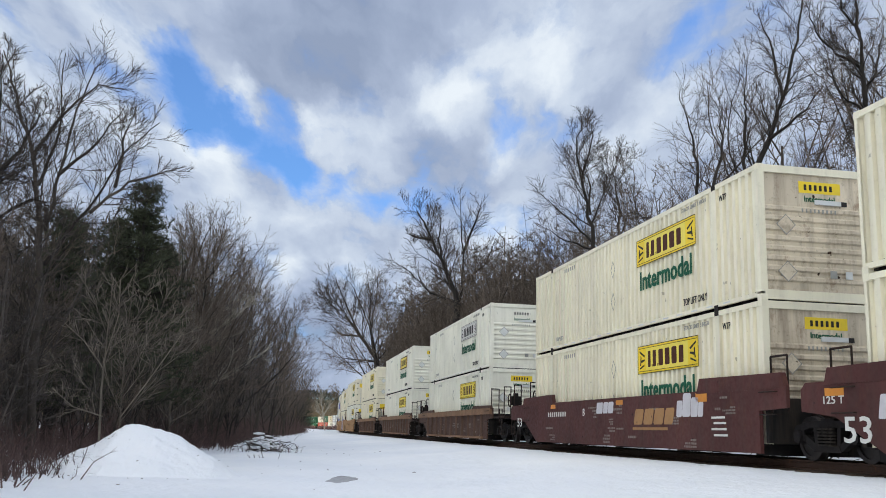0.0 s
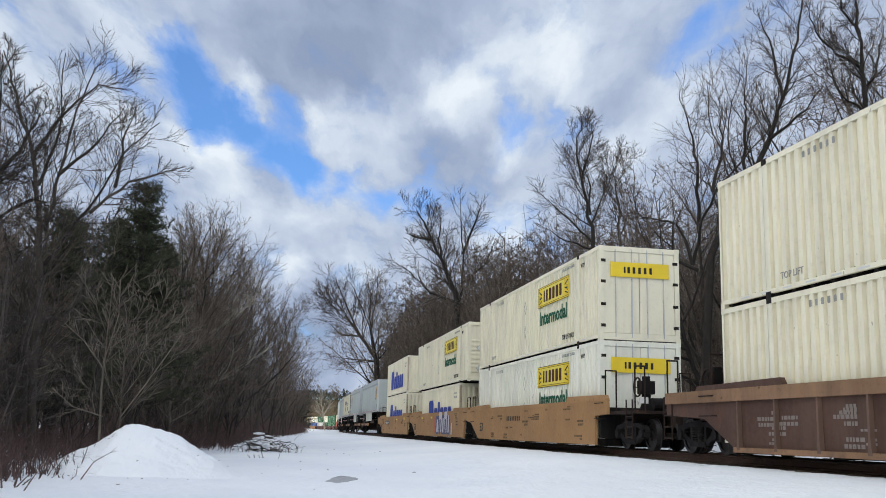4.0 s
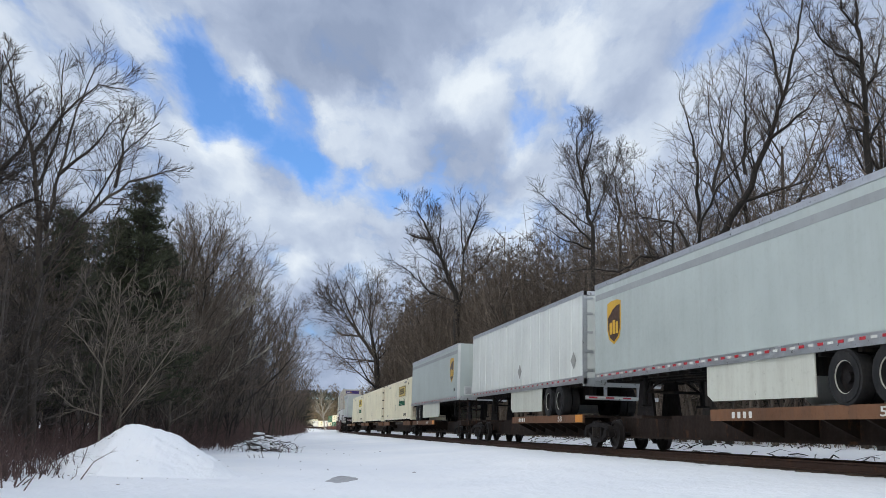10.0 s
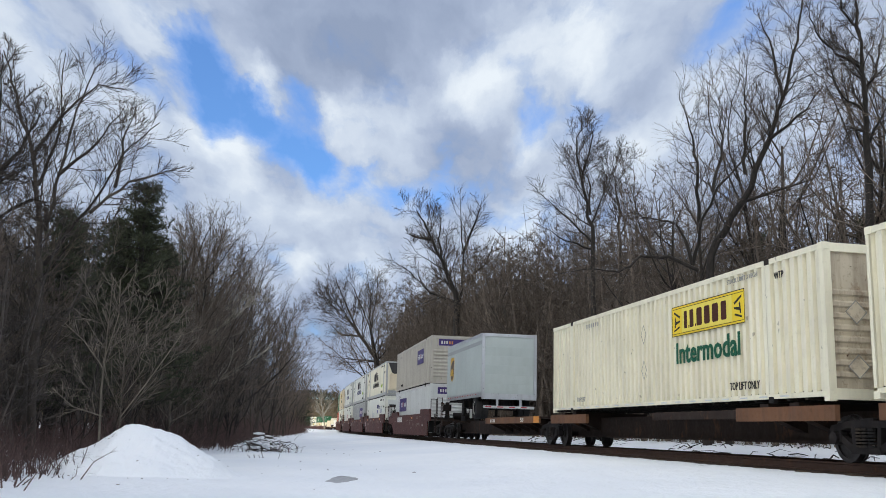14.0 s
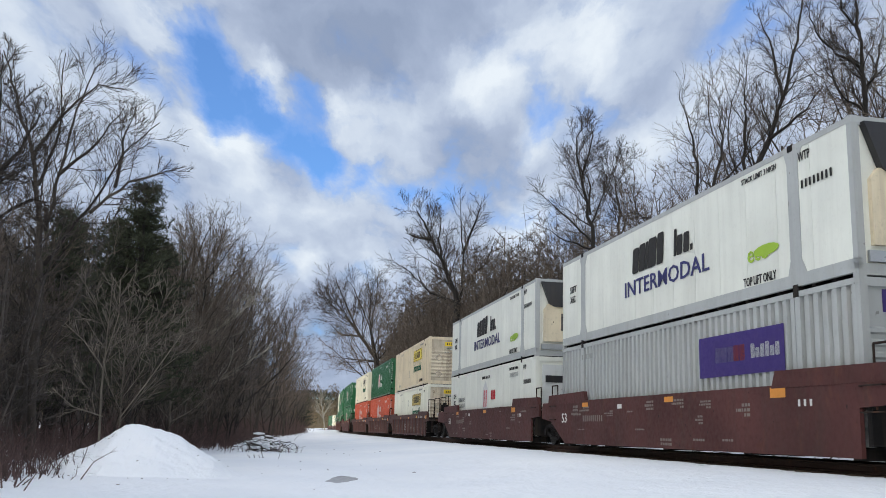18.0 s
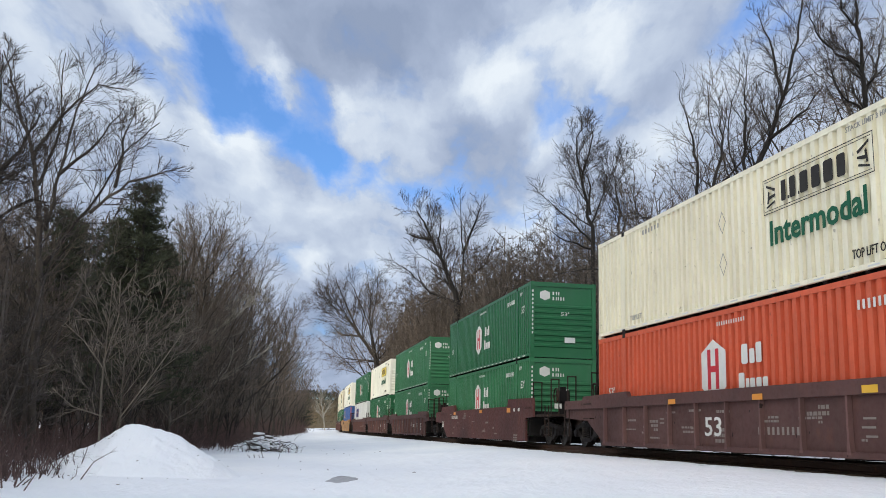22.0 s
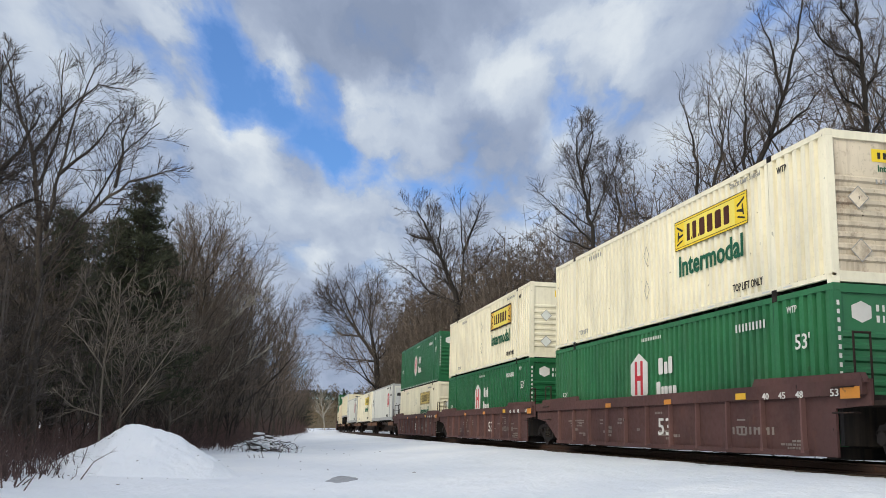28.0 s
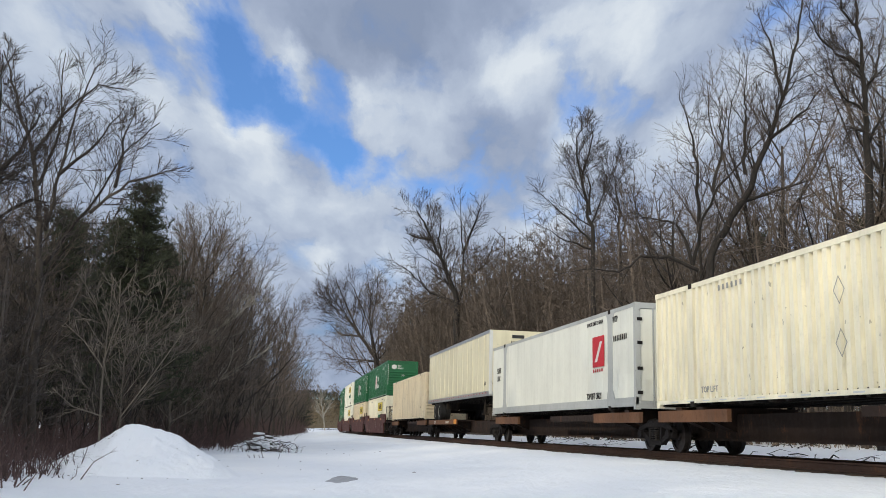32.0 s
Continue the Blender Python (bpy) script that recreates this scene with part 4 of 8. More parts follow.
def scroll_sign(thing, sign, length, upper, z_top=2.45, plain=False):
    """The carrier's sign: a panel with a dark scroll outline and six letter blocks, and the word under it."""
    w, h = 3.6, 0.74 if sign != "amber" else 0.86
    zb = z_top - h
    d = 2.9 + w
    if not plain:
        mark_plate(thing, rect(w, h), d, zb, sign, length, label="painted sign panel")
    t = 0.055 if sign == "amber" else 0.016
    if sign in ("yellow", "amber") and not plain:
        mark_plate(thing, rect(w - 1.1, h - 0.16, 0.55, 0.08), d, zb, "innersign", length, 0.003, "sign_field")
    frame_m = "ink"
    for o in (rect(w, t), rect(w, t, 0, h - t), rect(t, h), rect(t, h, w - t, 0)):
        mark_plate(thing, o, d, zb, frame_m, length, 0.004, "sign_border")
    e = 0.06
    for o in (rect(w - 2 * e, 0.012, e, e), rect(w - 2 * e, 0.012, e, h - e - 0.012)):
        mark_plate(thing, o, d, zb, frame_m, length, 0.004, "sign_border")
    for k in (0, 1):
        for pts in (((0.12, 0.12), (0.44, 0.20), (0.42, 0.24), (0.12, 0.16)), ((0.12, h - 0.12), (0.46, h - 0.26), (0.43, h - 0.31), (0.12, h - 0.17)), ((0.20, 0.28), (0.46, 0.34), (0.45, 0.38), (0.22, 0.36)), ((0.15, 0.22), (0.20, 0.22), (0.24, h - 0.3), (0.19, h - 0.26))):
            mark_plate(thing, [(w - a, b) if k else (a, b) for a, b in pts], d, zb, frame_m, length, 0.004, "sign_scroll")
    put_mark(thing, "sign_letters", bars_mesh((0.16, 0.05, 0.20, 0.05, 0.27, 0.27, 0.29, 0.25), 0.42, M["signbrown" if sign in ("yellow", "amber") else "ink"], 0.45, heights=(1.0, 0.15, 1.0, 0.15, 1.0, 1.0, 1.0, 1.0)), XS - 0.006, -length / 2 + d - 0.68, zb + (h - 0.42) / 2, SIDE)
    mark_words(thing, "Intermodal", 3.15, 3.15, zb - 0.68, 0.52, "greentext", length)
    mark_words(thing, "TOP LIFT ONLY", 2.4, 1.25, 0.30, 0.17, "ink", length)
    mark_words(thing, "STACK LIMIT 3 HIGH", 2.35, 1.3, 2.62, 0.10, "greytext", length)
    mark_words(thing, "WTP", 1.35, 0.35, 2.45, 0.14, "ink", length)
    mark_bars(thing, 11.6, 2.55, (0.13,) * 6, 0.14, "greytext", 0.5, length, name="serial_number")
    mark_words(thing, "TOP LIFT", 12.9, 0.8, 0.30, 0.14, "greytext", length)
    for z in (1.0, 1.95):
        put_mark(thing, "placard_holder", diamond_ring(0.17, 0.26, M["greytext"]), XS, -length / 2 + 8.3, z, SIDE)
    slots = shared(("slots", length), M["lightgrey"], lambda bm: [prism(bm, list(rect(0.32, 0.03, i * 0.8, 0.03)), 2, 0, 0.003) for i in range(18)])
    tagged(put_mark(thing, "rail_marking", slots, XS + 0.004, length / 2 - 0.9, 0.075, SIDE), kind="stuff")


def scroll_end(thing, length, big=False, height=2.9, sign="yellow", stained=False):
    y = -length / 2
    if big:
        for o, m2, dy in ((rect(1.9, 0.46), sign, 0.0),):
            put_mark(thing, "sign", plate_mesh(o, M[m2]), -0.95, y - 0.02, height - 0.95, END)
        put_mark(thing, "sign_letters", bars_mesh((0.09, 0.13, 0.14, 0.14, 0.14, 0.13), 0.22, M["ink"], 0.3), -0.52, y - 0.025, height - 0.83, END)
        return
    put_mark(thing, "sign", plate_mesh(rect(0.98, 0.25), M[sign]), -0.32, y - 0.004 + 0.055, height - 0.55, END)
    put_mark(thing, "sign_letters", bars_mesh((0.10, 0.10, 0.10, 0.10, 0.10, 0.10), 0.14, M["ink"], 0.2), -0.2, y + 0.047, height - 0.49, END)
    put_mark(thing, "lettering", text_mesh("Intermodal", M["greentext"], 0.72, 0.13), -0.2, y + 0.05, height - 0.74, END)
    put_mark(thing, "serial_number", bars_mesh((0.06,) * 9, 0.09, M["greytext"], 0.6), -0.3, y + 0.005, height - 0.99, END)
    for z in (1.62, 0.62):
        put_mark(thing, "placard_holder", plate_mesh(((0.22, 0.0), (0.0, 0.22), (-0.22, 0.0), (0.0, -0.22)), M["dirtyend" if stained else "trailerwhite"]), -0.68, y + 0.001, z, END)
        put_mark(thing, "placard_frame", diamond_ring(0.225, 0.225, M["greytext"]), -0.68, y + 0.001, z, END)
    put_mark(thing, "placard_bar", plate_mesh(rect(0.62, 0.10), M["lightgrey"], 0.03), 0.02, y + 0.03, height - 0.80, END)
    put_mark(thing, "dark_plate", plate_mesh(rect(0.13, 0.10), M["ink"]), 0.66, y + 0.03, height - 0.80, END)
    for x, m2 in ((0.30, "greytext"), (0.66, "lightgrey")):
        put_mark(thing, "label", plate_mesh(rect(0.16, 0.16), M[m2]), x, y + 0.005, 0.52, END)


def hexagon_logo(thing, length, upper, lower_half=False, ink="whitetext"):
    """A tall white hexagon with a red mark, and two rows of letter blocks beside it."""
    cx = 8.9
    w, h = 1.15, 1.36
    o = ((0, 0.28), (w / 2 - 0.1, 0.0), (w / 2 + 0.1, 0.0), (w, 0.28), (w, h - 0.28), (w / 2, h), (0, h - 0.28))
    z0 = 0.76 if upper else 0.92
    mark_plate(thing, o, cx + w / 2, z0, "whitetext", length, name="emblem")
    for a, b, c, d2 in ((0.30, 0.24, 0.15, 0.9), (0.68, 0.24, 0.15, 0.9), (0.45, 0.62, 0.23, 0.14)):
        mark_plate(thing, rect(c, d2, a, b), cx + w / 2, z0, "redtext" if ink == "whitetext" else "orange", length, 0.004, "emblem_mark")
    mark_bars(thing, 6.75, z0 + 0.72, (0.26, 0.20, 0.22), 0.42, ink, 0.3, length, heights=(1, 0.72, 1), name="name_letters")
    mark_bars(thing, 6.55, z0 + 0.12, (0.24, 0.14, 0.2, 0.2, 0.2), 0.42, ink, 0.25, length, heights=(1, 0.7, 0.7, 0.7, 0.7), name="name_letters")
    mark_bars(thing, 2.3, 2.32, (0.11,) * 9, 0.19, ink, 0.3, length, name="serial_number")
    mark_words(thing, "53'", 0.8, 0.5, 1.78, 0.30, ink, length)
    mark_words(thing, "53'", 14.9, 0.45, 1.2, 0.24, ink, length)
    mark_bars(thing, 7.4, 2.56, (0.08,) * 12, 0.1, ink, 0.35, length, name="small_print")
    mark_words(thing, "WTP", 1.2, 0.35, 2.5, 0.14, ink, length)
    if upper:
        dash = shared(("dashes", length), M["whitetext"], lambda bm: [prism(bm, list(rect(0.32, 0.045, i * 0.74, 0)), 2, 0, 0.003) for i in range(21)])
        tagged(put_mark(thing, "rail_marking", dash, XS, length / 2 - 0.3, 0.075, SIDE), kind="stuff")
    y = -length / 2
    put_mark(thing, "emblem", plate_mesh(((0, 0.09), (0.2, 0), (0.4, 0.09), (0.4, 0.31), (0.2, 0.4), (0, 0.31)), M["whitetext"]), -0.92, y + 0.05, 2.2, END)
    put_mark(thing, "name_letters", bars_mesh((0.1, 0.07, 0.08), 0.14, M[ink], 0.3), -0.42, y + 0.05, 2.42, END)
    put_mark(thing, "name_letters", bars_mesh((0.1, 0.06, 0.08, 0.08, 0.08), 0.14, M[ink], 0.3), -0.42, y + 0.05, 2.22, END)
    put_mark(thing, "lettering", text_mesh("53'", M[ink], 0.32, 0.15), -0.1, y + 0.004, 1.62, END)
    put_mark(thing, "label", plate_mesh(rect(0.42, 0.2), M["lightgrey"]), 0.05, y + 0.004, 0.6, END)
    put_mark(thing, "serial_number", shared(("vbars", ink), M[ink], lambda bm: [prism(bm, list(rect(0.055, 0.085, 0.02, -i * 0.16)), 2, 0, 0.003) for i in range(11)]), -1.27, y - 0.004, 2.5, END)


def letter_name(thing, d, z, widths, h, mat, length, heights, gap=0.2, slant=0.0):
    mark_bars(thing, d, z, widths, h, mat, gap, length, heights=heights, name="name_letters", slant=slant)


# ---- trailers ----
def trailer(colour, length=16.15, nose_near=False, railcolour="silver", skirt=True, seams=False, rim="ring", end_dark=False, rolldoor=False, band=False, tall=2.86, label=""):
    """A box trailer: its tyres stand at z = 0, its floor is at 1.05."""
    thing = new("box_trailer")
    h, W, z0, z1 = length / 2, 1.29, 1.05, 1.05 + tall
    body = part("body", shared(("tbody", colour, length, tall), M[colour], lambda bm: box(bm, -W, W, -h, h, z0, z1)), None, thing)
    rear = 1 if nose_near else -1
    for sgn in (-1, 1):
        x0, x1 = sorted((sgn * (W - 0.02), sgn * (W + 0.018)))
        part("top_rail", shared(("trail", railcolour, length, sgn, tall), M[railcolour], lambda bm: box(bm, x0, x1, -h, h, z1 - 0.13, z1 + 0.012)), None, thing)
        part("bottom_rail", shared(("brail", length, sgn), M["silver"], lambda bm: box(bm, x0, x1, -h, h, z0 - 0.06, z0 + 0.16)), None, thing)
        if seams:
            part("panel_seams", shared(("seams", colour, length, sgn, tall), M[colour], lambda bm: [box(bm, x0, x1 - sgn * 0.008 if sgn > 0 else x1, -h + y - 0.02, -h + y + 0.02, z0 + 0.16, z1 - 0.13) for y in np.arange(1.2, length - 0.5, 1.22)]), None, thing)
    if band:
        part("stripe", shared(("band", length, tall), M["stripe"], lambda bm: box(bm, -W - 0.006, -W + 0.01, -h + 0.1, h - 0.05, z1 - 0.50, z1 - 0.32)), None, thing)
    marks_w = shared(("refl_w", length), M["whitetext"], lambda bm: [prism(bm, list(rect(0.17, 0.055, i * 0.62, 0)), 2, 0, 0.004) for i in range(int(length / 0.62) - 1)])
    marks_r = shared(("refl_r", length), M["reflectred"], lambda bm: [prism(bm, list(rect(0.17, 0.055, i * 0.62 + 0.31, 0)), 2, 0, 0.004) for i in range(int(length / 0.62) - 1)])
    tagged(put_mark(thing, "reflective_tape", marks_w, -W - 0.02, h - 0.2, z0 + 0.05, SIDE), kind="stuff")
    tagged(put_mark(thing, "reflective_tape", marks_r, -W - 0.02, h - 0.2, z0 + 0.05, SIDE), kind="stuff")
    # near end
    if nose_near:
        part("nose", shared(("nose", colour, length, tall), M[colour], lambda bm: [box(bm, -W + 0.02, W - 0.02, -h - 0.05, -h, z0 + 0.02, z1 - 0.02)] + [box(bm, *sorted((s * (W - 0.16), s * (W + 0.012))), -h - 0.06, -h + 0.2, z0, z1) for s in (-1, 1)]), None, thing)
        for x in (-0.95, 0.55):
            box_ob = part("connector_box", shared(("cbox", length, x), M["lightgrey"], lambda bm: [box(bm, x, x + 0.4, -h - 0.085, -h - 0.05, zz, zz + 0.04) for zz in (z0 + 0.22, z0 + 0.60)] + [box(bm, xx, xx + 0.04, -h - 0.085, -h - 0.05, z0 + 0.22, z0 + 0.64) for xx in (x, x + 0.36)]), None, thing)
            part("socket", shared(("csock", length, x), M["dark"] if x > 0 else M["silver"], lambda bm: box(bm, x + 0.04, x + 0.36, -h - 0.065, -h - 0.048, z0 + 0.26, z0 + 0.60)), None, box_ob)
        for sx in (-1, 1):
            part("corner_trim", shared(("ctrim", length, sx, tall), M["lightgrey"], lambda bm: box(bm, *sorted((sx * (W - 0.10), sx * (W + 0.02))), -h - 0.068, -h + 0.10, z0 + 0.02, z1 - 0.04)), None, thing)
        part("nose_rail", shared(("nrail", length), M["silver"], lambda bm: box(bm, -W, W, -h - 0.066, -h - 0.01, z0 - 0.06, z0 + 0.14)), None, thing)
        put_mark(thing, "lettering", text_mesh("53", M["ink"], 0.28, 0.17), -1.312, -h + 1.0, z0 + 0.42, SIDE)
        part("vent", shared(("vent", length, tall), M["black"], lambda bm: box(bm, -0.3, 0.25, -h - 0.08, -h - 0.04, z1 - 0.34, z1 - 0.2)), None, thing)
        put_mark(thing, "serial_number", bars_mesh((0.08,) * 6, 0.16, M["ink"], 0.3), -0.34, -h - 0.052, z1 - 0.62, END)
    else:
        def fr(bm):
            for s in (-1, 1):
                box(bm, *sorted((s * (W - 0.12), s * (W + 0.012))), -h - 0.04, -h + 0.05, z0 - 0.1, z1)
            box(bm, -W, W, -h - 0.04, -h + 0.05, z1 - 0.14, z1)
            box(bm, -W, W, -h - 0.04, -h + 0.05, z0 - 0.16, z0 + 0.1)
        part("door_frame", shared(("dframe", "black" if end_dark else "silver", length, tall), M["black"] if end_dark else M["silver"], fr), None, thing)
        if rolldoor:
            part("roll_door", shared(("rolld", colour, length, tall), M[colour], lambda bm: box(bm, -W + 0.13, W - 0.13, -h - 0.012, -h, z0 + 0.11, z1 - 0.15)), None, thing)
            for k in range(6):
                part("door_slat", shared(("slat", colour, length), M[colour], lambda bm: box(bm, -W + 0.135, W - 0.135, -h - 0.02, -h - 0.012, 0.006, 0.41)), None, thing).location = (0, 0, z0 + 0.12 + k * 0.425)
        for sx in (-1, 1) if not rolldoor else ():
            d = part("door", shared(("tdoor", colour, length, sx, tall), M[colour], lambda bm: box(bm, *sorted((sx * 0.008, sx * (W - 0.13))), -h - 0.02, -h, z0 + 0.11, z1 - 0.15)), None, thing)
            part("lock_rod", shared(("trod", length, sx, tall), M["silver"], lambda bm: rod(bm, (sx * 0.35, -h - 0.045, z0), (sx * 0.35, -h - 0.045, z1 - 0.1), 0.018)), None, d)
            part("hinge", shared(("thinge", length, sx), M["silver"], lambda bm: [box(bm, *sorted((sx * (W - 0.3), sx * (W - 0.02))), -h - 0.055, -h - 0.02, z, z + 0.07) for z in (1.35, 1.95, 2.55, 3.15, 3.65)]), None, d)
        def guard(bm):
            box(bm, -1.2, 1.2, -h - 0.03, -h + 0.07, 0.48, 0.60)
            for x in (-0.55, 0.55):
                box(bm, x - 0.05, x + 0.05, -h - 0.01, -h + 0.06, 0.55, z0)
        part("rear_guard", shared(("guard", length), M["silver"], guard), None, thing)
        put_mark(thing, "reflective_tape", shared(("gtape_r",), M["reflectred"], lambda bm: [prism(bm, list(rect(0.28, 0.05, i * 0.56, 0)), 2, 0, 0.004) for i in range(4)]), -1.12, -h - 0.034, 0.52, END)
        put_mark(thing, "reflective_tape", shared(("gtape_w",), M["whitetext"], lambda bm: [prism(bm, list(rect(0.28, 0.05, i * 0.56 + 0.28, 0)), 2, 0, 0.004) for i in range(4)]), -1.12, -h - 0.034, 0.52, END)
    # running gear
    axles = (2.5, 3.75) if length > 12 else (1.5,)
    for a in axles:
        y = rear * (h - a)
        part("axle", shared(("taxle",), M["dark"], lambda bm: disc_x(bm, -1.0, 1.0, 0, 0, 0.07, 8)), None, thing).location = (0, y, 0.5)
        for sx in (-1, 1):
            wh = part("wheel", shared(("tyre",), M["tyre"], lambda bm: [disc_x(bm, -0.28, 0.0, 0, 0, 0.50, 28, 0.30), disc_x(bm, -0.30, -0.26, 0, 0, 0.44, 28, 0.30), disc_x(bm, 0.04, 0.28, 0, 0, 0.50, 24, 0.28)]), None, thing)
            wh.location = (sx * 1.0, y, 0.5)
            if sx > 0:
                wh.rotation_euler = (0, 0, math.pi)
            if rim == "ring":
                part("rim", shared(("rimring",), M["rim"], lambda bm: disc_x(bm, -0.285, -0.265, 0, 0, 0.309, 28, 0.285)), None, wh)
                part("hub", shared(("hubd",), M["truck"], lambda bm: [disc_x(bm, -0.16, -0.1, 0, 0, 0.29, 20), disc_x(bm, -0.24, -0.1, 0, 0, 0.11, 12)]), None, wh)
                continue
            part("rim", shared(("rim", rim), M[rim], lambda bm: [disc_x(bm, -0.27, -0.1, 0, 0, 0.305, 24, 0.25), disc_x(bm, -0.14, -0.1, 0, 0, 0.26, 20, 0.15), disc_x(bm, -0.20, 0.05, 0, 0, 0.12, 12)]), None, wh)
    part("suspension", shared(("susp", length, rear), M["dark"], lambda bm: [box(bm, -0.55, -0.42, *sorted((rear * (h - 1.2), rear * (h - 5.2))), 0.55, 1.0), box(bm, 0.42, 0.55, *sorted((rear * (h - 1.2), rear * (h - 5.2))), 0.55, 1.0), box(bm, -1.1, 1.1, *sorted((rear * (h - 4.9), rear * (h - 5.1))), 0.6, 1.0)]), None, thing)
    if skirt and length > 12:
        for sx in (-1, 1):
            y0, y1 = rear * (h - 4.7), rear * (h - (10.6 if nose_near else 9.0))
            part("side_skirt", shared(("skirt", colour, length, rear, sx), M["skirt"], lambda bm: prism(bm, [(y0, z0 - 0.05), (y0, 0.18), (y1 + rear * 0.25, 0.20), (y1, 0.34), (y1, z0 - 0.05)], 0, sx * 1.22, sx * 1.25)), None, thing)
    yl = -rear * (h - 2.7)
    def legs(bm):
        for sx in (-0.85, 0.85):
            rod(bm, (sx, yl, 0.25), (sx, yl, z0), 0.07, 8)
            box(bm, sx - 0.14, sx + 0.14, yl - 0.14, yl + 0.14, 0.2, 0.25)
            rod(bm, (sx, yl, 0.55), (sx * 0.5, yl + 0.55, z0), 0.035)
            rod(bm, (sx, yl, 0.55), (sx * 0.5, yl - 0.55, z0), 0.035)
        rod(bm, (-0.85, yl, 0.6), (0.85, yl, 0.6), 0.04)
    part("landing_gear", shared(("legs", length, rear), M["dark"], legs), None, thing)
    part("floor_frame", shared(("tfloor", length), M["dark"], lambda bm: comb(bm, 0, -1.2, 1.2, np.arange(-h + 0.4, h - 0.3, 0.6), 0.05, 0.92, 1.0, 1.045)), None, thing)
    return tagged(thing, label, "trailer", "trailers on the freight train")


def shield_logo(t, length, d):
    w, h = 1.05, 1.28
    o = ((w / 2, 0), (w * 0.86, 0.16), (w, 0.42), (w, h - 0.06), (w * 0.75, h), (w * 0.25, h), (0, h - 0.06), (0, 0.42), (w * 0.14, 0.16))
    k = ((w / 2, 0.08), (w * 0.8, 0.22), (w * 0.92, 0.44), (w * 0.93, h - 0.16), (w * 0.72, h - 0.17), (w * 0.42, h - 0.26), (w * 0.07, h - 0.48), (w * 0.08, 0.44), (w * 0.2, 0.22))
    xs = -1.292
    put_mark(t, "emblem", plate_mesh(o, M["gold"]), xs, -length / 2 + d + w / 2, 1.98, SIDE)
    put_mark(t, "emblem_field", plate_mesh(k, M["shield"]), xs - 0.004, -length / 2 + d + w / 2, 1.98, SIDE)
    put_mark(t, "emblem_letters", bars_mesh((0.19, 0.19, 0.17), 0.40, M["gold"], 0.28, heights=(0.85, 1.0, 0.85)), xs - 0.008, -length / 2 + d + 0.33, 2.28, SIDE)


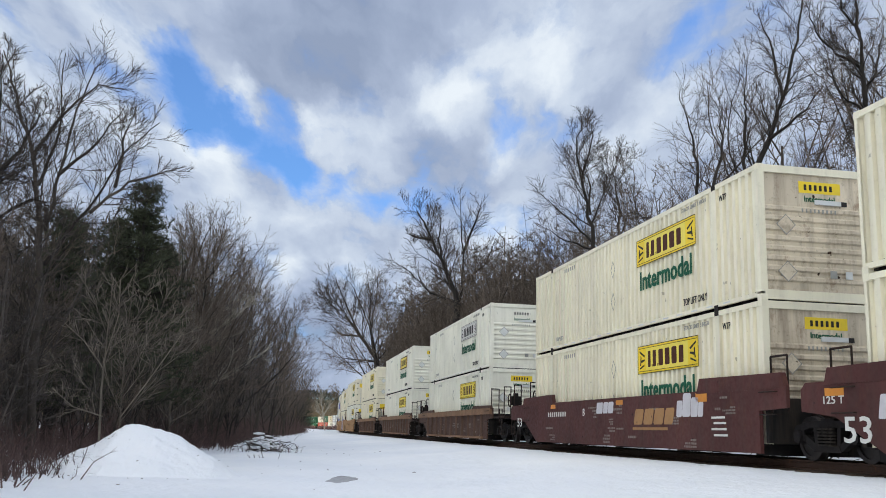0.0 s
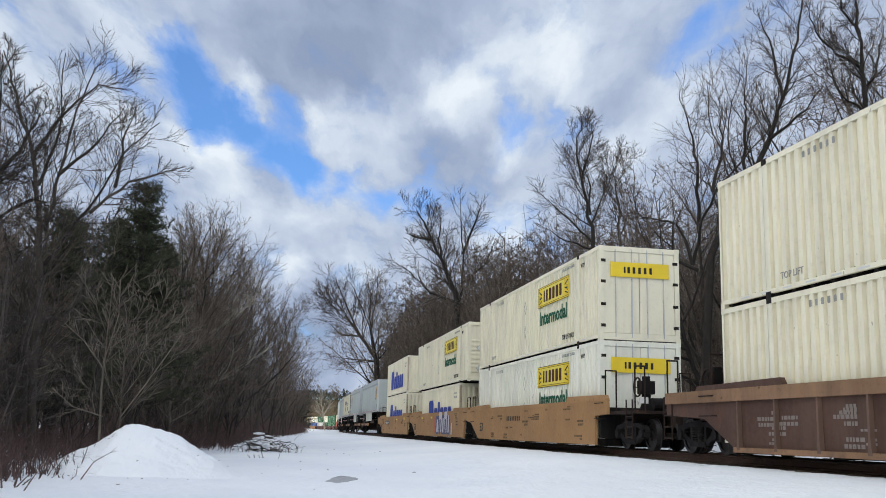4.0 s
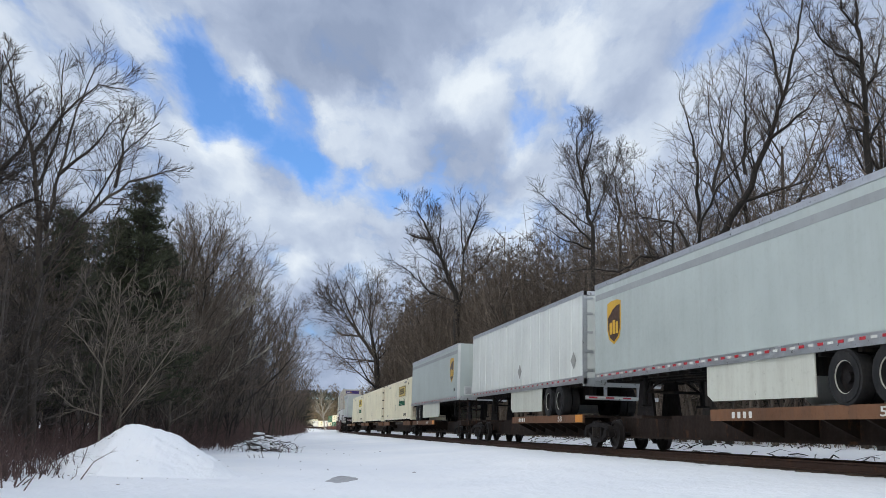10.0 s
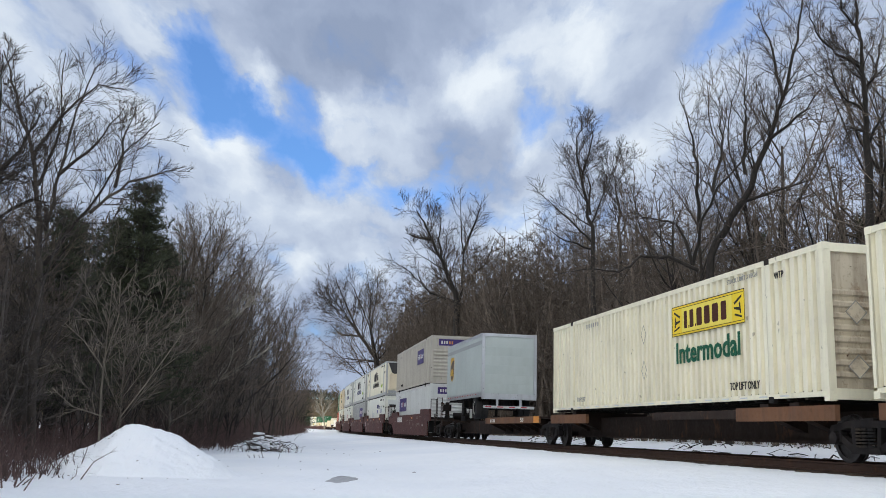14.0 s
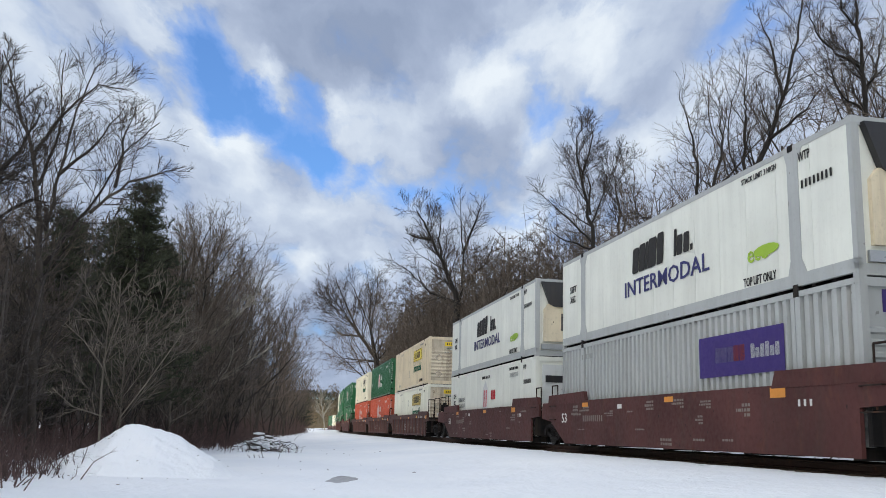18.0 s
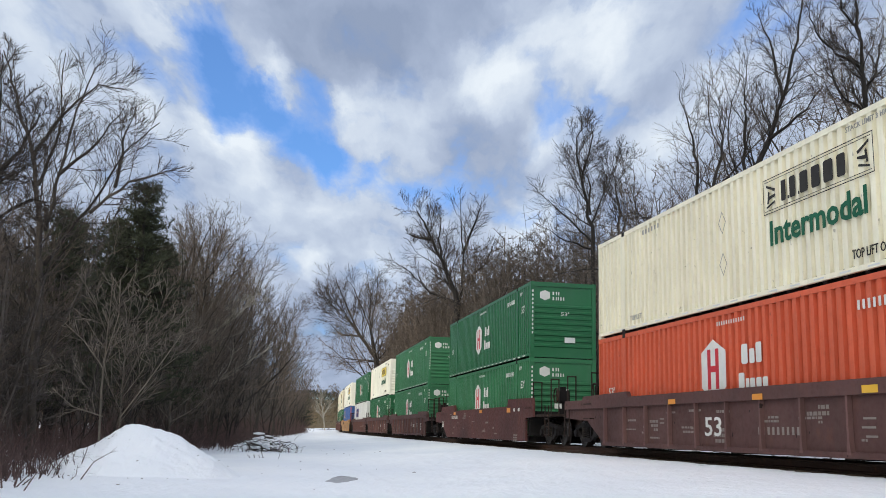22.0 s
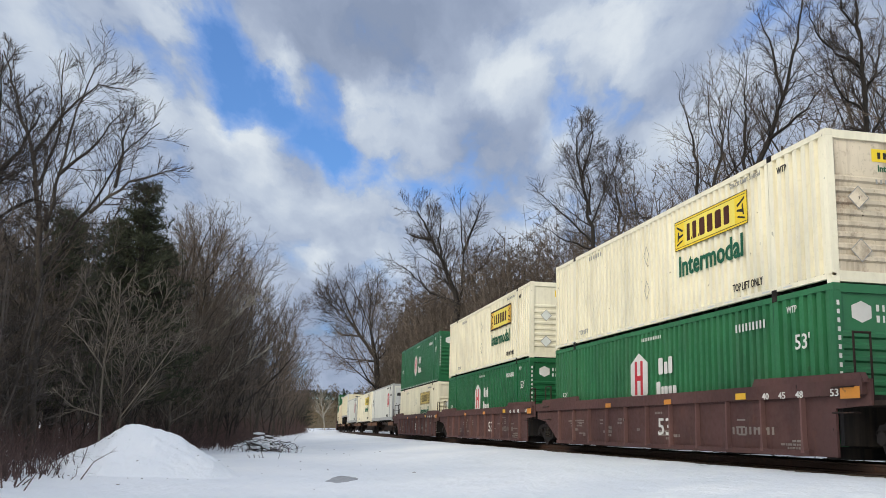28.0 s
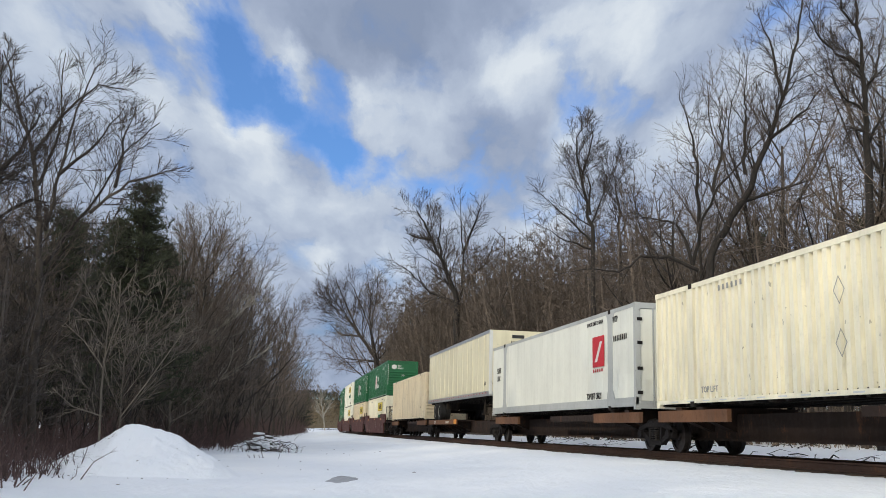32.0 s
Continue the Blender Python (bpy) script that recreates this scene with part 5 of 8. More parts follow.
# ---- spine cars ----
def spine_car(length, near, far, load, label=""):
    """One platform of a spine car: load is 'box', 'rear_near' or 'rear_far' (where the trailer's wheels stand)."""
    car = new("spine_car")
    h = length / 2
    part("spine", shared(("spine", round(length, 1)), M["spine"], lambda bm: [box(bm, -0.36, 0.36, -h + 0.2, h - 0.2, 0.36, 0.94), box(bm, -0.5, 0.5, -h + 0.2, h - 0.2, 0.32, 0.38)]), None, car)
    if load == "box":
        for y in (-7.0, -5.9, 5.9, 7.0):
            part("cross_arm", shared(("arm", y), M["spine"], lambda bm: prism(bm, [(-1.22, 0.86), (-0.3, 0.5), (0.3, 0.5), (1.22, 0.86), (1.22, 1.09), (-1.22, 1.09)], 1, y - 0.16, y + 0.16)), None, car)
        for y0, y1, mm in ((-h + 0.6, -h + 4.2, "deck"), (h - 4.2, h - 0.6, "deck"), (-h + 4.2, -h + 8.6, "spine")):
            for sx in (-1, 1):
                part("side_sill", shared(("sill", y0, y1, sx, mm), M[mm], lambda bm: box(bm, *sorted((sx * 1.14, sx * 1.24)), y0, y1, 0.74 if mm == "deck" else 0.80, 1.02 if mm == "deck" else 0.98)), None, car)
    else:
        e = -1 if load == "rear_near" else 1
        ya, yb = sorted((e * (h - 0.7), e * (h - 9.3)))
        part("wheel_deck", shared(("wdeck", ya, yb), M["spine"], lambda bm: box(bm, -1.24, 1.24, ya, yb, 0.93, 0.995)), None, car)
        for sx in (-1, 1):
            part("side_sill", shared(("wsill", ya, yb, sx), M["deck"], lambda bm: box(bm, *sorted((sx * 1.20, sx * 1.26)), ya, yb, 0.76, 1.01)), None, car)
            for y in np.arange(ya + 0.6, yb, 1.3):
                part("gusset", shared(("gus", sx), M["spine"], lambda bm: prism(bm, [(sx * 0.3, 0.4), (sx * 0.3, 0.92), (sx * 1.2, 0.92), (sx * 1.2, 0.8)], 1, -0.04, 0.04)), None, car).location = (0, float(y), 0)
        put_mark(car, "lettering", text_mesh("53", M["whitetext"], 0.42, 0.17), -1.264, (ya + 2.6) if e < 0 else (yb - 2.0), 0.80, SIDE)
        put_mark(car, "marking", bars_mesh((0.2, 0.2, 0.2, 0.2), 0.15, M["whitetext"], 0.2), -1.264, (yb - 1.0) if e < 0 else (ya + 3.0), 0.81, SIDE)
        put_mark(car, "reflector", plate_mesh(rect(0.7, 0.24), M["orangetext"]), -1.262, ya + 0.75, 0.765, SIDE)
        yh = -e * (h - 2.2)
        def hitch(bm):
            prism(bm, [(yh - 0.6, 0.94), (yh + 0.6, 0.94), (yh + 0.35, 1.98), (yh - 0.35, 1.98)], 0, -0.42, -0.34)
            prism(bm, [(yh - 0.6, 0.94), (yh + 0.6, 0.94), (yh + 0.35, 1.98), (yh - 0.35, 1.98)], 0, 0.34, 0.42)
            box(bm, -0.5, 0.5, yh - 0.5, yh + 0.5, 1.96, 2.04)
        part("hitch", shared(("hitch", yh), M["truck"], hitch), None, car)
        part("walkway", shared(("walk", yh), M["spine"], lambda bm: [box(bm, -1.2, 1.2, yh - 1.6, yh - 1.0, 0.86, 0.93)]), None, car)
    for end, kind in ((-1, near), (1, far)):
        if kind == "coupler":
            part("coupler", shared(("scoup", end, round(length, 1)), M["truck"], lambda bm: box(bm, -0.15, 0.15, *sorted((end * (h - 0.2), end * (h + 0.85))), 0.66, 0.92)), None, car)
            def lad(bm):
                for x in (-1.3, -0.85):
                    rod(bm, (x, end * (h - 0.3), 0.35), (x, end * (h - 0.3), 2.0), 0.022)
                for z in (0.4, 0.7, 1.0, 1.3, 1.6, 1.9):
                    rod(bm, (-1.3, end * (h - 0.3), z), (-0.85, end * (h - 0.3), z), 0.018)
            part("ladder", shared(("slad", end, round(length, 1)), M["spine"], lad), None, car)
            part("end_beam", shared(("sbeam", end, round(length, 1)), M["spine"], lambda bm: box(bm, -1.25, 1.25, *sorted((end * (h - 0.5), end * (h - 0.1))), 0.72, 0.94)), None, car)
            bogie(car, end * (h - 1.5))
    if near == "joint":
        bogie(car, -h)
    return tagged(car, label or "rusty skeleton spine car platform on two-axle trucks", "railway car", "cars of the freight train")


# ---- the train ----
def ride(thing, u, length, z):
    MOVERS.append((thing, u, u + length, z))
    return thing


STAINED = (0.52, 19.97, 278.24, 313.93, 440.96, 565.34, 612.03)


def scroll_box(u, z, sign, colour="cream", end="ribs", upper=True, plain=False, big=False, length=16.15, words="with a yellow sign"):
    c = container(colour, length, 2.9, end, endcolour="dirtyend" if u in STAINED and end == "ribs" else None, label=f"{'stacked' if upper else 'lower'} {colour} corrugated container {words}")
    scroll_sign(c, sign, length, upper, plain=plain)
    scroll_end(c, length, big, sign="yellow" if sign != "whitetext" else "white", stained=u in STAINED)
    return ride(c, u, length, z)


def hexagon_box(u, z, colour="green", end="ribs", upper=True):
    c = container(colour, 16.15, 2.9, end, label=f"{'stacked' if upper else 'lower'} {colour.replace('palegreen', 'faded green')} corrugated container with a white hexagon emblem")
    hexagon_logo(c, 16.15, upper, ink="whitetext")
    return ride(c, u, 16.15, z)


def box_sign(u, z, colour, end="ribs", panel=None, upper=True, d=2.45, w=3.65, wide_end=True):
    """A grey container with a purple sign."""
    c = container(colour, 16.15, 2.9, end, label=f"{'stacked' if upper else 'lower'} {colour.replace('lightgrey', 'light grey').replace('tangrey', 'grimy grey')} corrugated container with a purple sign")
    if panel:
        mark_plate(c, rect(w, 0.92), d + w, 1.42, panel, name="sign")
        mark_bars(c, d + w * 0.55, 1.72, (0.26, 0.26, 0.26), 0.34, "trailerwhite", 0.1, name="sign_letters")
        mark_bars(c, d + w * 0.42, 1.72, (0.24, 0.22), 0.34, "orange", 0.1, name="sign_letters")
        mark_bars(c, d + 0.15, 1.74, (0.16,) * 6, 0.30, "trailerwhite", 0.2, heights=(1, .7, .9, 1, .7, .9), name="sign_letters")
        if wide_end:
            put_mark(c, "sign", plate_mesh(rect(1.9, 0.4), M[panel]), -0.85, -8.075 + 0.05, 2.3, END)
            put_mark(c, "sign_letters", bars_mesh((0.14,) * 3, 0.2, M["whitetext"], 0.1), -0.7, -8.075 + 0.045, 2.4, END)
            put_mark(c, "sign_letters", bars_mesh((0.14,) * 2, 0.2, M["orangetext"], 0.1), -0.22, -8.075 + 0.045, 2.4, END)
    mark_words(c, "TOP LIFT ONLY", 12.4, 1.2, 0.30, 0.17, "ink")
    mark_bars(c, 13.2, 2.4, (0.12,) * 6, 0.18, "greytext", 0.4, name="serial_number")
    return ride(c, u, 16.15, z)


def reefer(u, z, words="INTERMODAL", end="reefer", colour="white", logo="black_name", label=""):
    c = container("reeferwhite" if colour == "white" else colour, 16.15, 2.9, end, "smooth", postcolour="grey" if logo else "reeferwhite", label=label or "white refrigerated container with grey posts and a black cooling grille")
    if logo == "black_name":
        letter_name(c, 8.0, 1.58, (0.42, 0.38, 0.17, 0.52, 0.38), 0.82, "ink", 16.15, (0.85, 0.9, 0.9, 0.95, 1.0), 0.10, 0.12)
        letter_name(c, 6.3, 1.62, (0.14, 0.30, 0.30, 0.12), 0.62, "ink", 16.15, (1.1, 0.8, 0.8, 0.25), 0.25, 0.08)
        mark_words(c, words, 5.5, 5.1, 0.98, 0.44, "navy" if colour == "white" else "ink")
        mark_words(c, "eco", 2.9, 0.85, 0.82, 0.26, "limegreen")
        mark_plate(c, [(0.5 * math.cos(a / 7 * math.pi), 0.12 * math.sin(a / 7 * math.pi)) for a in range(14)], 3.0, 1.0, "limegreen", name="leaf_mark")
    elif logo == "red":
        mark_plate(c, rect(1.0, 0.92), 3.4, 1.3, "redtext", name="sign")
        mark_plate(c, ((0.2, 0.15), (0.4, 0.15), (0.85, 0.75), (0.65, 0.75)), 3.4, 1.3, "whitetext", lift=0.004, name="emblem_mark")
        mark_bars(c, 2.45, 1.15, (0.14,) * 5, 0.1, "redtext", 0.3, name="name_letters")
    mark_words(c, "53FT", 14.75, 0.62, 1.75, 0.22, "ink")
    mark_words(c, "XHC", 14.85, 0.5, 1.42, 0.22, "ink")
    mark_words(c, "TOP LIFT ONLY", 2.65, 1.3, 0.34, 0.19, "ink")
    mark_words(c, "STACK LIMIT 3 HIGH", 2.5, 1.4, 2.58, 0.12, "ink")
    mark_words(c, "WTP", 1.3, 0.4, 2.5, 0.18, "ink")
    mark_bars(c, 0.55, 1.95, (0.1,) * 8, 0.18, "ink", 0.35, name="serial_number")
    return ride(c, u, 16.15, z)


Z0, Z1 = 0.30, 3.215

common = (sill_plate(2.2, 1.18, 0.55, 0.2), sill_plate(7.2, 1.22, 0.5, 0.13), sill_plate(13.2, 1.22, 0.5, 0.13))


def stencils(seed, ribbed, colour):
    """Small faded stencils and data panels scattered along the sill, as one marking."""
    rng = random.Random(seed)
    x = -1.414 if ribbed else -1.484
    rows = []
    for _ in range(16):
        z = rng.choice((0.36, 0.55, 0.74, 0.92)) + rng.uniform(-0.06, 0.06) if ribbed else rng.choice((0.32, 0.55, 0.8, 1.02, 1.2)) + rng.uniform(-0.05, 0.05)
        d, hh = rng.uniform(0.6, 15.2), rng.uniform(0.035, 0.075)
        for line in range(rng.choice((1, 1, 2, 3))):
            q = d
            for _ in range(rng.randint(2, 6)):
                w = rng.uniform(0.04, 0.14)
                rows.append((q, z - line * hh * 1.6, w, hh))
                q += w + 0.03

    def draw(bm):
        for q, z, w, hh in rows:
            prism(bm, list(rect(w, hh, -q - w, z)), 2, 0.0, 0.003)
    return lambda car, half: put_mark(car, "small_print", shared(("sten", seed), M["fadedink" if colour == "yellowtan" else "stencil"], draw), x, -half, 0.0, SIDE)


def well(u, colour, ribbed, near, far, n_ext=True, f_ext=True, marks=(), label=""):
    marks = tuple(marks) + (stencils(int(u), ribbed, colour),)
    if ribbed and colour == "maroon" and u > 430:
        colour = "plum"
    return ride(well_car(colour, ribbed, near, far, n_ext, f_ext, marks, label=label), u, 16.15, 0.0)


# first three-well red car
scroll_box(0.52, Z0, "yellow", upper=False); scroll_box(0.52, Z1, "yellow")
well(0.52, "maroon", False, "joint", "joint", True, True, (sill_text("53", 15.9, 0.35, 0.75, 0.45), sill_text("125 T", 16.6, 1.02, 0.6, 0.14), sill_bars(14.9, 0.75, (0.22, 0.3, 0.22), 0.5, "graffiti", 0.1, slant=0.2, heights=(0.8, 1, 0.7)), sill_plate(16.6, 1.16, 0.55, 0.14)), "oxide-red smooth-sided well car with white stencils and graffiti")
scroll_box(19.97, Z0, "yellow", upper=False); scroll_box(19.97, Z1, "yellow")
well(19.97, "maroon", False, "joint", "coupler", False, True, (
    sill_bars(3.95, 0.68, (0.56, 0.56, 0.56, 0.5), 0.40, "yellowtan", 0.14, slant=0.35), sill_plate(4.3, 0.54, 2.2, 0.07, "yellowtan"),
    sill_bars(2.4, 0.85, (0.3, 0.42, 0.36, 0.25), 0.55, "graffiti", 0.05, slant=0.15, heights=(0.7, 1, 0.8, 0.6)), sill_bars(7.9, 1.0, (0.5, 0.35, 0.4), 0.32, "graffiti", 0.1, slant=0.2),
    sill_bars(0.9, 0.42, (1.0,), 0.05, gap=0), sill_bars(0.9, 0.55, (1.1,), 0.05, gap=0), sill_bars(1.0, 0.68, (0.9,), 0.05, gap=0), sill_bars(1.0, 0.80, (1.0,), 0.05, gap=0),
    sill_text("53", 17.3, 0.62, 0.6, 0.32), sill_bars(12.0, 0.95, (0.17,) * 9, 0.17, gap=0.3), sill_text("B", 10.3, 0.95, 0.16, 0.22), *common), "oxide-red smooth-sided well car with white stencils and graffiti")
# single ribbed cars
for u, sg_top, sg_low, e_low, col in ((43.36, "whitetext", "yellow", "ribs", "white"), (66.63, "amber", "yellow", "ribs", "white"), (89.94, "yellow", "yellow", "doors", "cream")):
    scroll_box(u, Z0, sg_low, col if u < 80 else "cream", e_low, False, big=e_low == "doors"); scroll_box(u, Z1, sg_top, col)
    well(u, "brown", True, "coupler", "coupler", label="brown ribbed well car with a dusty tan top chord")
# tan three-well car
scroll_box(113.74, Z0, "yellow", "white", "doors", False, big=True); scroll_box(113.74, Z1, "yellow", "cream", "doors", big=True)
well(113.74, "yellowtan", False, "coupler", "joint", True, True, (sill_text("53", 14.5, 0.42, 0.55, 0.38, "ink"), sill_bars(8.2, 0.85, (0.2,) * 8, 0.2, "ink", 0.3)), "yellow-tan smooth-sided well car")
scroll_box(132.4, 2.86, "yellow", "cream")


def forty_foot_box(u, z, height=2.6):
    c = container("cream", 12.19, height, "corr", label="cream corrugated forty-foot container with rust streaks and blue letter blocks")
    letter_name(c, 2.15, 0.48, (1.55, 0.95, 0.66, 0.92, 0.98, 0.92), 1.42, "bluetext", 12.19, (1.0, 0.68, 0.9, 0.68, 0.68, 0.68), 0.22, 0.06)
    mark_bars(c, 0.7, 2.05, (0.1,) * 6, 0.12, "greytext", 0.4, 12.19, name="serial_number")
    mark_bars(c, 0.7, 1.85, (0.1,) * 6, 0.12, "greytext", 0.4, 12.19, name="serial_number")
    part("rusty_post", shared(("rpost", height), M["dirtyend"], lambda bm: [box(bm, *sorted((sx * 1.2, sx * 1.304)), -6.1, -5.96, 0.1, height - 0.1) for sx in (-1,)]), None, c, "rust-streaked corner post")
    return ride(c, u, 12.19, z)


forty_foot_box(134.3, 0.25, 2.58)
graf = tuple(sill_bars(d, 0.22 + 0.1 * (i % 2), (w,), hh, m2, 0, x=-1.484 - 0.004 * k, slant=0.12) for i, (d, w, hh, m2, k) in enumerate((
    (3.6, 0.9, 1.0, "graffitiblue", 0), (4.4, 0.9, 1.1, "graffiti", 0), (5.2, 0.8, 1.05, "graffitiblue", 0), (6.0, 0.9, 1.1, "graffiti", 0), (6.8, 1.0, 1.0, "graffitiblue", 0), (3.8, 0.3, 0.9, "graffiti", 1), (4.7, 0.35, 0.8, "graffitiblue", 1), (5.4, 0.3, 0.75, "graffiti", 1), (6.3, 0.35, 0.8, "graffitiblue", 1), (7.1, 0.4, 0.7, "graffiti", 1), (3.0, 0.25, 0.6, "graffiti", 0), (8.0, 0.5, 0.85, "graffitired", 0))))
well(132.4, "yellowtan", False, "joint", "joint", False, True, graf + (sill_text("53", 15.2, 0.42, 0.78, 0.38, "ink"), sill_text("C", 10.4, 0.75, 0.16, 0.22, "ink"), sill_plate(9.0, 1.1, 0.5, 0.1, "yellow"), sill_plate(12.5, 1.1, 0.4, 0.1, "yellow"), sill_bars(1.2, 0.7, (0.7,), 0.05, "ink", 0), sill_bars(1.2, 0.85, (0.7,), 0.05, "ink", 0)), "yellow-tan well car covered in large graffiti")
forty_foot_box(153.44, 0.42); forty_foot_box(153.44, 3.03)
well(151.5, "yellowtan", False, "joint", "coupler", False, True, (sill_text("53", 15.6, 0.42, 0.78, 0.38, "ink"), sill_text("53", 16.3, 1.14, 0.22, 0.13, "fadedink"), sill_text("48", 15.2, 1.14, 0.22, 0.13, "fadedink"), sill_text("45", 14.5, 1.14, 0.22, 0.13, "fadedink"), sill_text("40", 13.3, 1.18, 0.22, 0.13, "fadedink"), sill_text("20", 13.3, 1.0, 0.22, 0.13, "fadedink"), sill_plate(10.4, 0.82, 2.5, 0.28, "ink"), sill_bars(10.6, 0.87, (0.16,) * 10, 0.18, "whitetext", 0.3, x=-1.489), sill_plate(5.5, 1.1, 0.5, 0.1, "yellow"), sill_plate(1.5, 1.1, 0.4, 0.16, "yellow")), "yellow-tan smooth-sided well car")

# five-platform spine car with trailers
TZ = 0.995
t8 = trailer("fleetgrey", rolldoor=True, band=True, nose_near=True, label="grey box trailer with a brown and gold shield"); shield_logo(t8, 16.15, 1.6); ride(t8, 173.24, 16.15, TZ)
t9 = trailer("fleetgrey", 14.63, rolldoor=True, band=True, label="grey box trailer with a brown and gold shield"); shield_logo(t9, 14.63, 12.4); ride(t9, 192.65, 14.63, TZ)
t10 = trailer("trailercream", railcolour="black", skirt=False, seams=True, end_dark=True, rim="rim", label="cream box trailer with navy lettering blocks and discs")


def bold_name(t, length, d, z, s=1.0, x=-1.314, cap="navy"):
    """Slanted capital blocks, small blocks after them, a rule under both, and two pairs of discs."""
    tot = 3.1 * s
    put_mark(t, "name_letters", bars_mesh(tuple(v * s for v in (0.36, 0.26, 0.26, 0.14, 0.36, 0.36, 0.32, 0.28)), 0.48 * s, M[cap], 0.12, slant=0.35), x, -length / 2 + d + 6.9 * s, z + 0.14 * s, SIDE)
    put_mark(t, "name_letters", bars_mesh(tuple(v * s for v in (0.18, 0.18, 0.07, 0.2, 0.2, 0.18, 0.14, 0.18)), 0.38 * s, M[cap], 0.3, heights=(0.7, 1, 0.9, 0.9, 0.9, 0.7, 0.7, 0.7)), x, -length / 2 + d + 3.55 * s, z + 0.14 * s, SIDE)
    put_mark(t, "name_letters", bars_mesh(tuple(v * s for v in (0.08, 0.2, 0.18, 0.07)), 0.38 * s, M[cap], 0.3, heights=(1, 0.7, 0.7, 0.2)), x, -length / 2 + d + 0.85 * s, z + 0.14 * s, SIDE)
    put_mark(t, "name_rule", plate_mesh(rect(7.0 * s, 0.06 * s), M[cap]), x, -length / 2 + d + 7.0 * s, z, SIDE)
    for dd in (0.33, 0.95, 5.75, 6.4):
        put_mark(t, "disc_mark", plate_mesh([(0.27 * s * math.cos(a / 10 * math.pi), 0.29 * s * math.sin(a / 10 * math.pi)) for a in range(20)], M["bluetext" if cap == "navy" else cap]), x, -length / 2 + d + dd * s, z - 0.42 * s, SIDE)


bold_name(t10, 16.15, 4.45, 2.42)
put_mark(t10, "lettering", text_mesh("53'", M["navy"], 0.42, 0.22), -1.314, -8.075 + 9.0, 1.62, SIDE)
put_mark(t10, "web_address", bars_mesh((0.13,) * 15, 0.2, M["navy"], 0.25), -1.314, -8.075 + 3.0, 1.42, SIDE)
put_mark(t10, "name_letters", bars_mesh((0.1,) * 8, 0.2, M["navy"], 0.12, slant=0.3), -0.95, -8.11, 3.25, END)
for xx in (-0.75, -0.45, 0.4, 0.7):
    put_mark(t10, "disc_mark", plate_mesh([(0.12 * math.cos(a / 8 * math.pi), 0.12 * math.sin(a / 8 * math.pi)) for a in range(16)], M["bluetext"]), xx, -8.1, 3.05, END)
ride(t10, 208.09, 16.15, TZ)
t11 = trailer("fleetgrey", rolldoor=True, band=True, label="grey box trailer with a brown and gold shield"); shield_logo(t11, 16.15, 14.6); ride(t11, 224.93, 16.15, TZ)
t12 = trailer("trailerwhite", seams=True, label="plain white box trailer with riveted panel seams")
put_mark(t12, "placard", plate_mesh([(0, -0.28), (0.28, 0), (0, 0.28), (-0.28, 0)], M["greytext"]), -1.312, -8.075 + 7.5, 1.75, SIDE)
put_mark(t12, "placard", plate_mesh([(0, -0.28), (0.28, 0), (0, 0.28), (-0.28, 0)], M["greytext"]), -1.312, -8.075 + 0.9, 1.75, SIDE)
ride(t12, 242.17, 16.15, TZ)
t13 = trailer("fleetgrey", rolldoor=True, band=True, nose_near=True, label="grey box trailer with a brown and gold shield"); shield_logo(t13, 16.15, 1.75); ride(t13, 261.86, 16.15, TZ)
SPZ = 1.10
scroll_box(278.24, SPZ, "ochre", "cream", "ribs", words="with a worn ochre sign")
s15 = container("cream", 16.15, 2.9, "doors", endcolour="tan", label="plain cream corrugated container with rusty doors")
mark_plate(s15, [(0.0, -0.26), (0.17, 0.0), (0.0, 0.26), (-0.17, 0.0)], 8.4, 0.7, "greytext", name="placard")
put_mark(s15, "serial_number", bars_mesh((0.11,) * 4, 0.2, M["ink"], 0.3), -0.9, -8.09, 2.2, END)
put_mark(s15, "serial_number", bars_mesh((0.11,) * 6, 0.2, M["ink"], 0.3), -0.95, -8.09, 1.9, END)
mark_bars(s15, 11.5, 2.5, (0.12,) * 6, 0.12, "greytext", 0.5, name="serial_number")
ride(s15, 296.55, 16.15, SPZ)
scroll_box(313.93, SPZ, "yellow", "cream", "ribs")
t17 = trailer("fleetgrey", 8.6, rolldoor=True, band=True, label="short grey box trailer with a gold shield"); shield_logo(t17, 8.6, 7.2); ride(t17, 341.11, 8.6, TZ)
for u0, u1, near, far, load in ((172.3, 190.9, "coupler", "joint", "rear_far"), (190.9, 207.7, "joint", "joint", "rear_near"), (207.7, 224.5, "joint", "joint", "rear_near"), (224.5, 241.6, "joint", "joint", "rear_near"), (241.6, 259.6, "joint", "coupler", "rear_near"),
                                (261.0, 278.2, "coupler", "joint", "rear_far"), (278.2, 295.5, "joint", "joint", "box"), (295.5, 313.3, "joint", "joint", "box"), (313.3, 331.2, "joint", "joint", "box"), (331.2, 351.6, "joint", "coupler", "rear_near")):
    ride(spine_car(u1 - u0, near, far, load), u0, u1 - u0, 0.0)

# grey pair on a single red car
box_sign(355.09, Z0, "lightgrey", "ribs", "purple", False, d=10.2); box_sign(355.09, Z1, "tangrey", "ribs", "purple", True, d=3.0, w=2.6)
well(355.09, "maroon", False, "coupler", "coupler", marks=(sill_bars(11.0, 0.95, (0.26,) * 8, 0.34, gap=0.22), sill_plate(6.0, 1.15, 0.5, 0.12), sill_bars(1.0, 0.7, (0.9,), 0.05, gap=0)), label="oxide-red smooth-sided well car with white stencils")
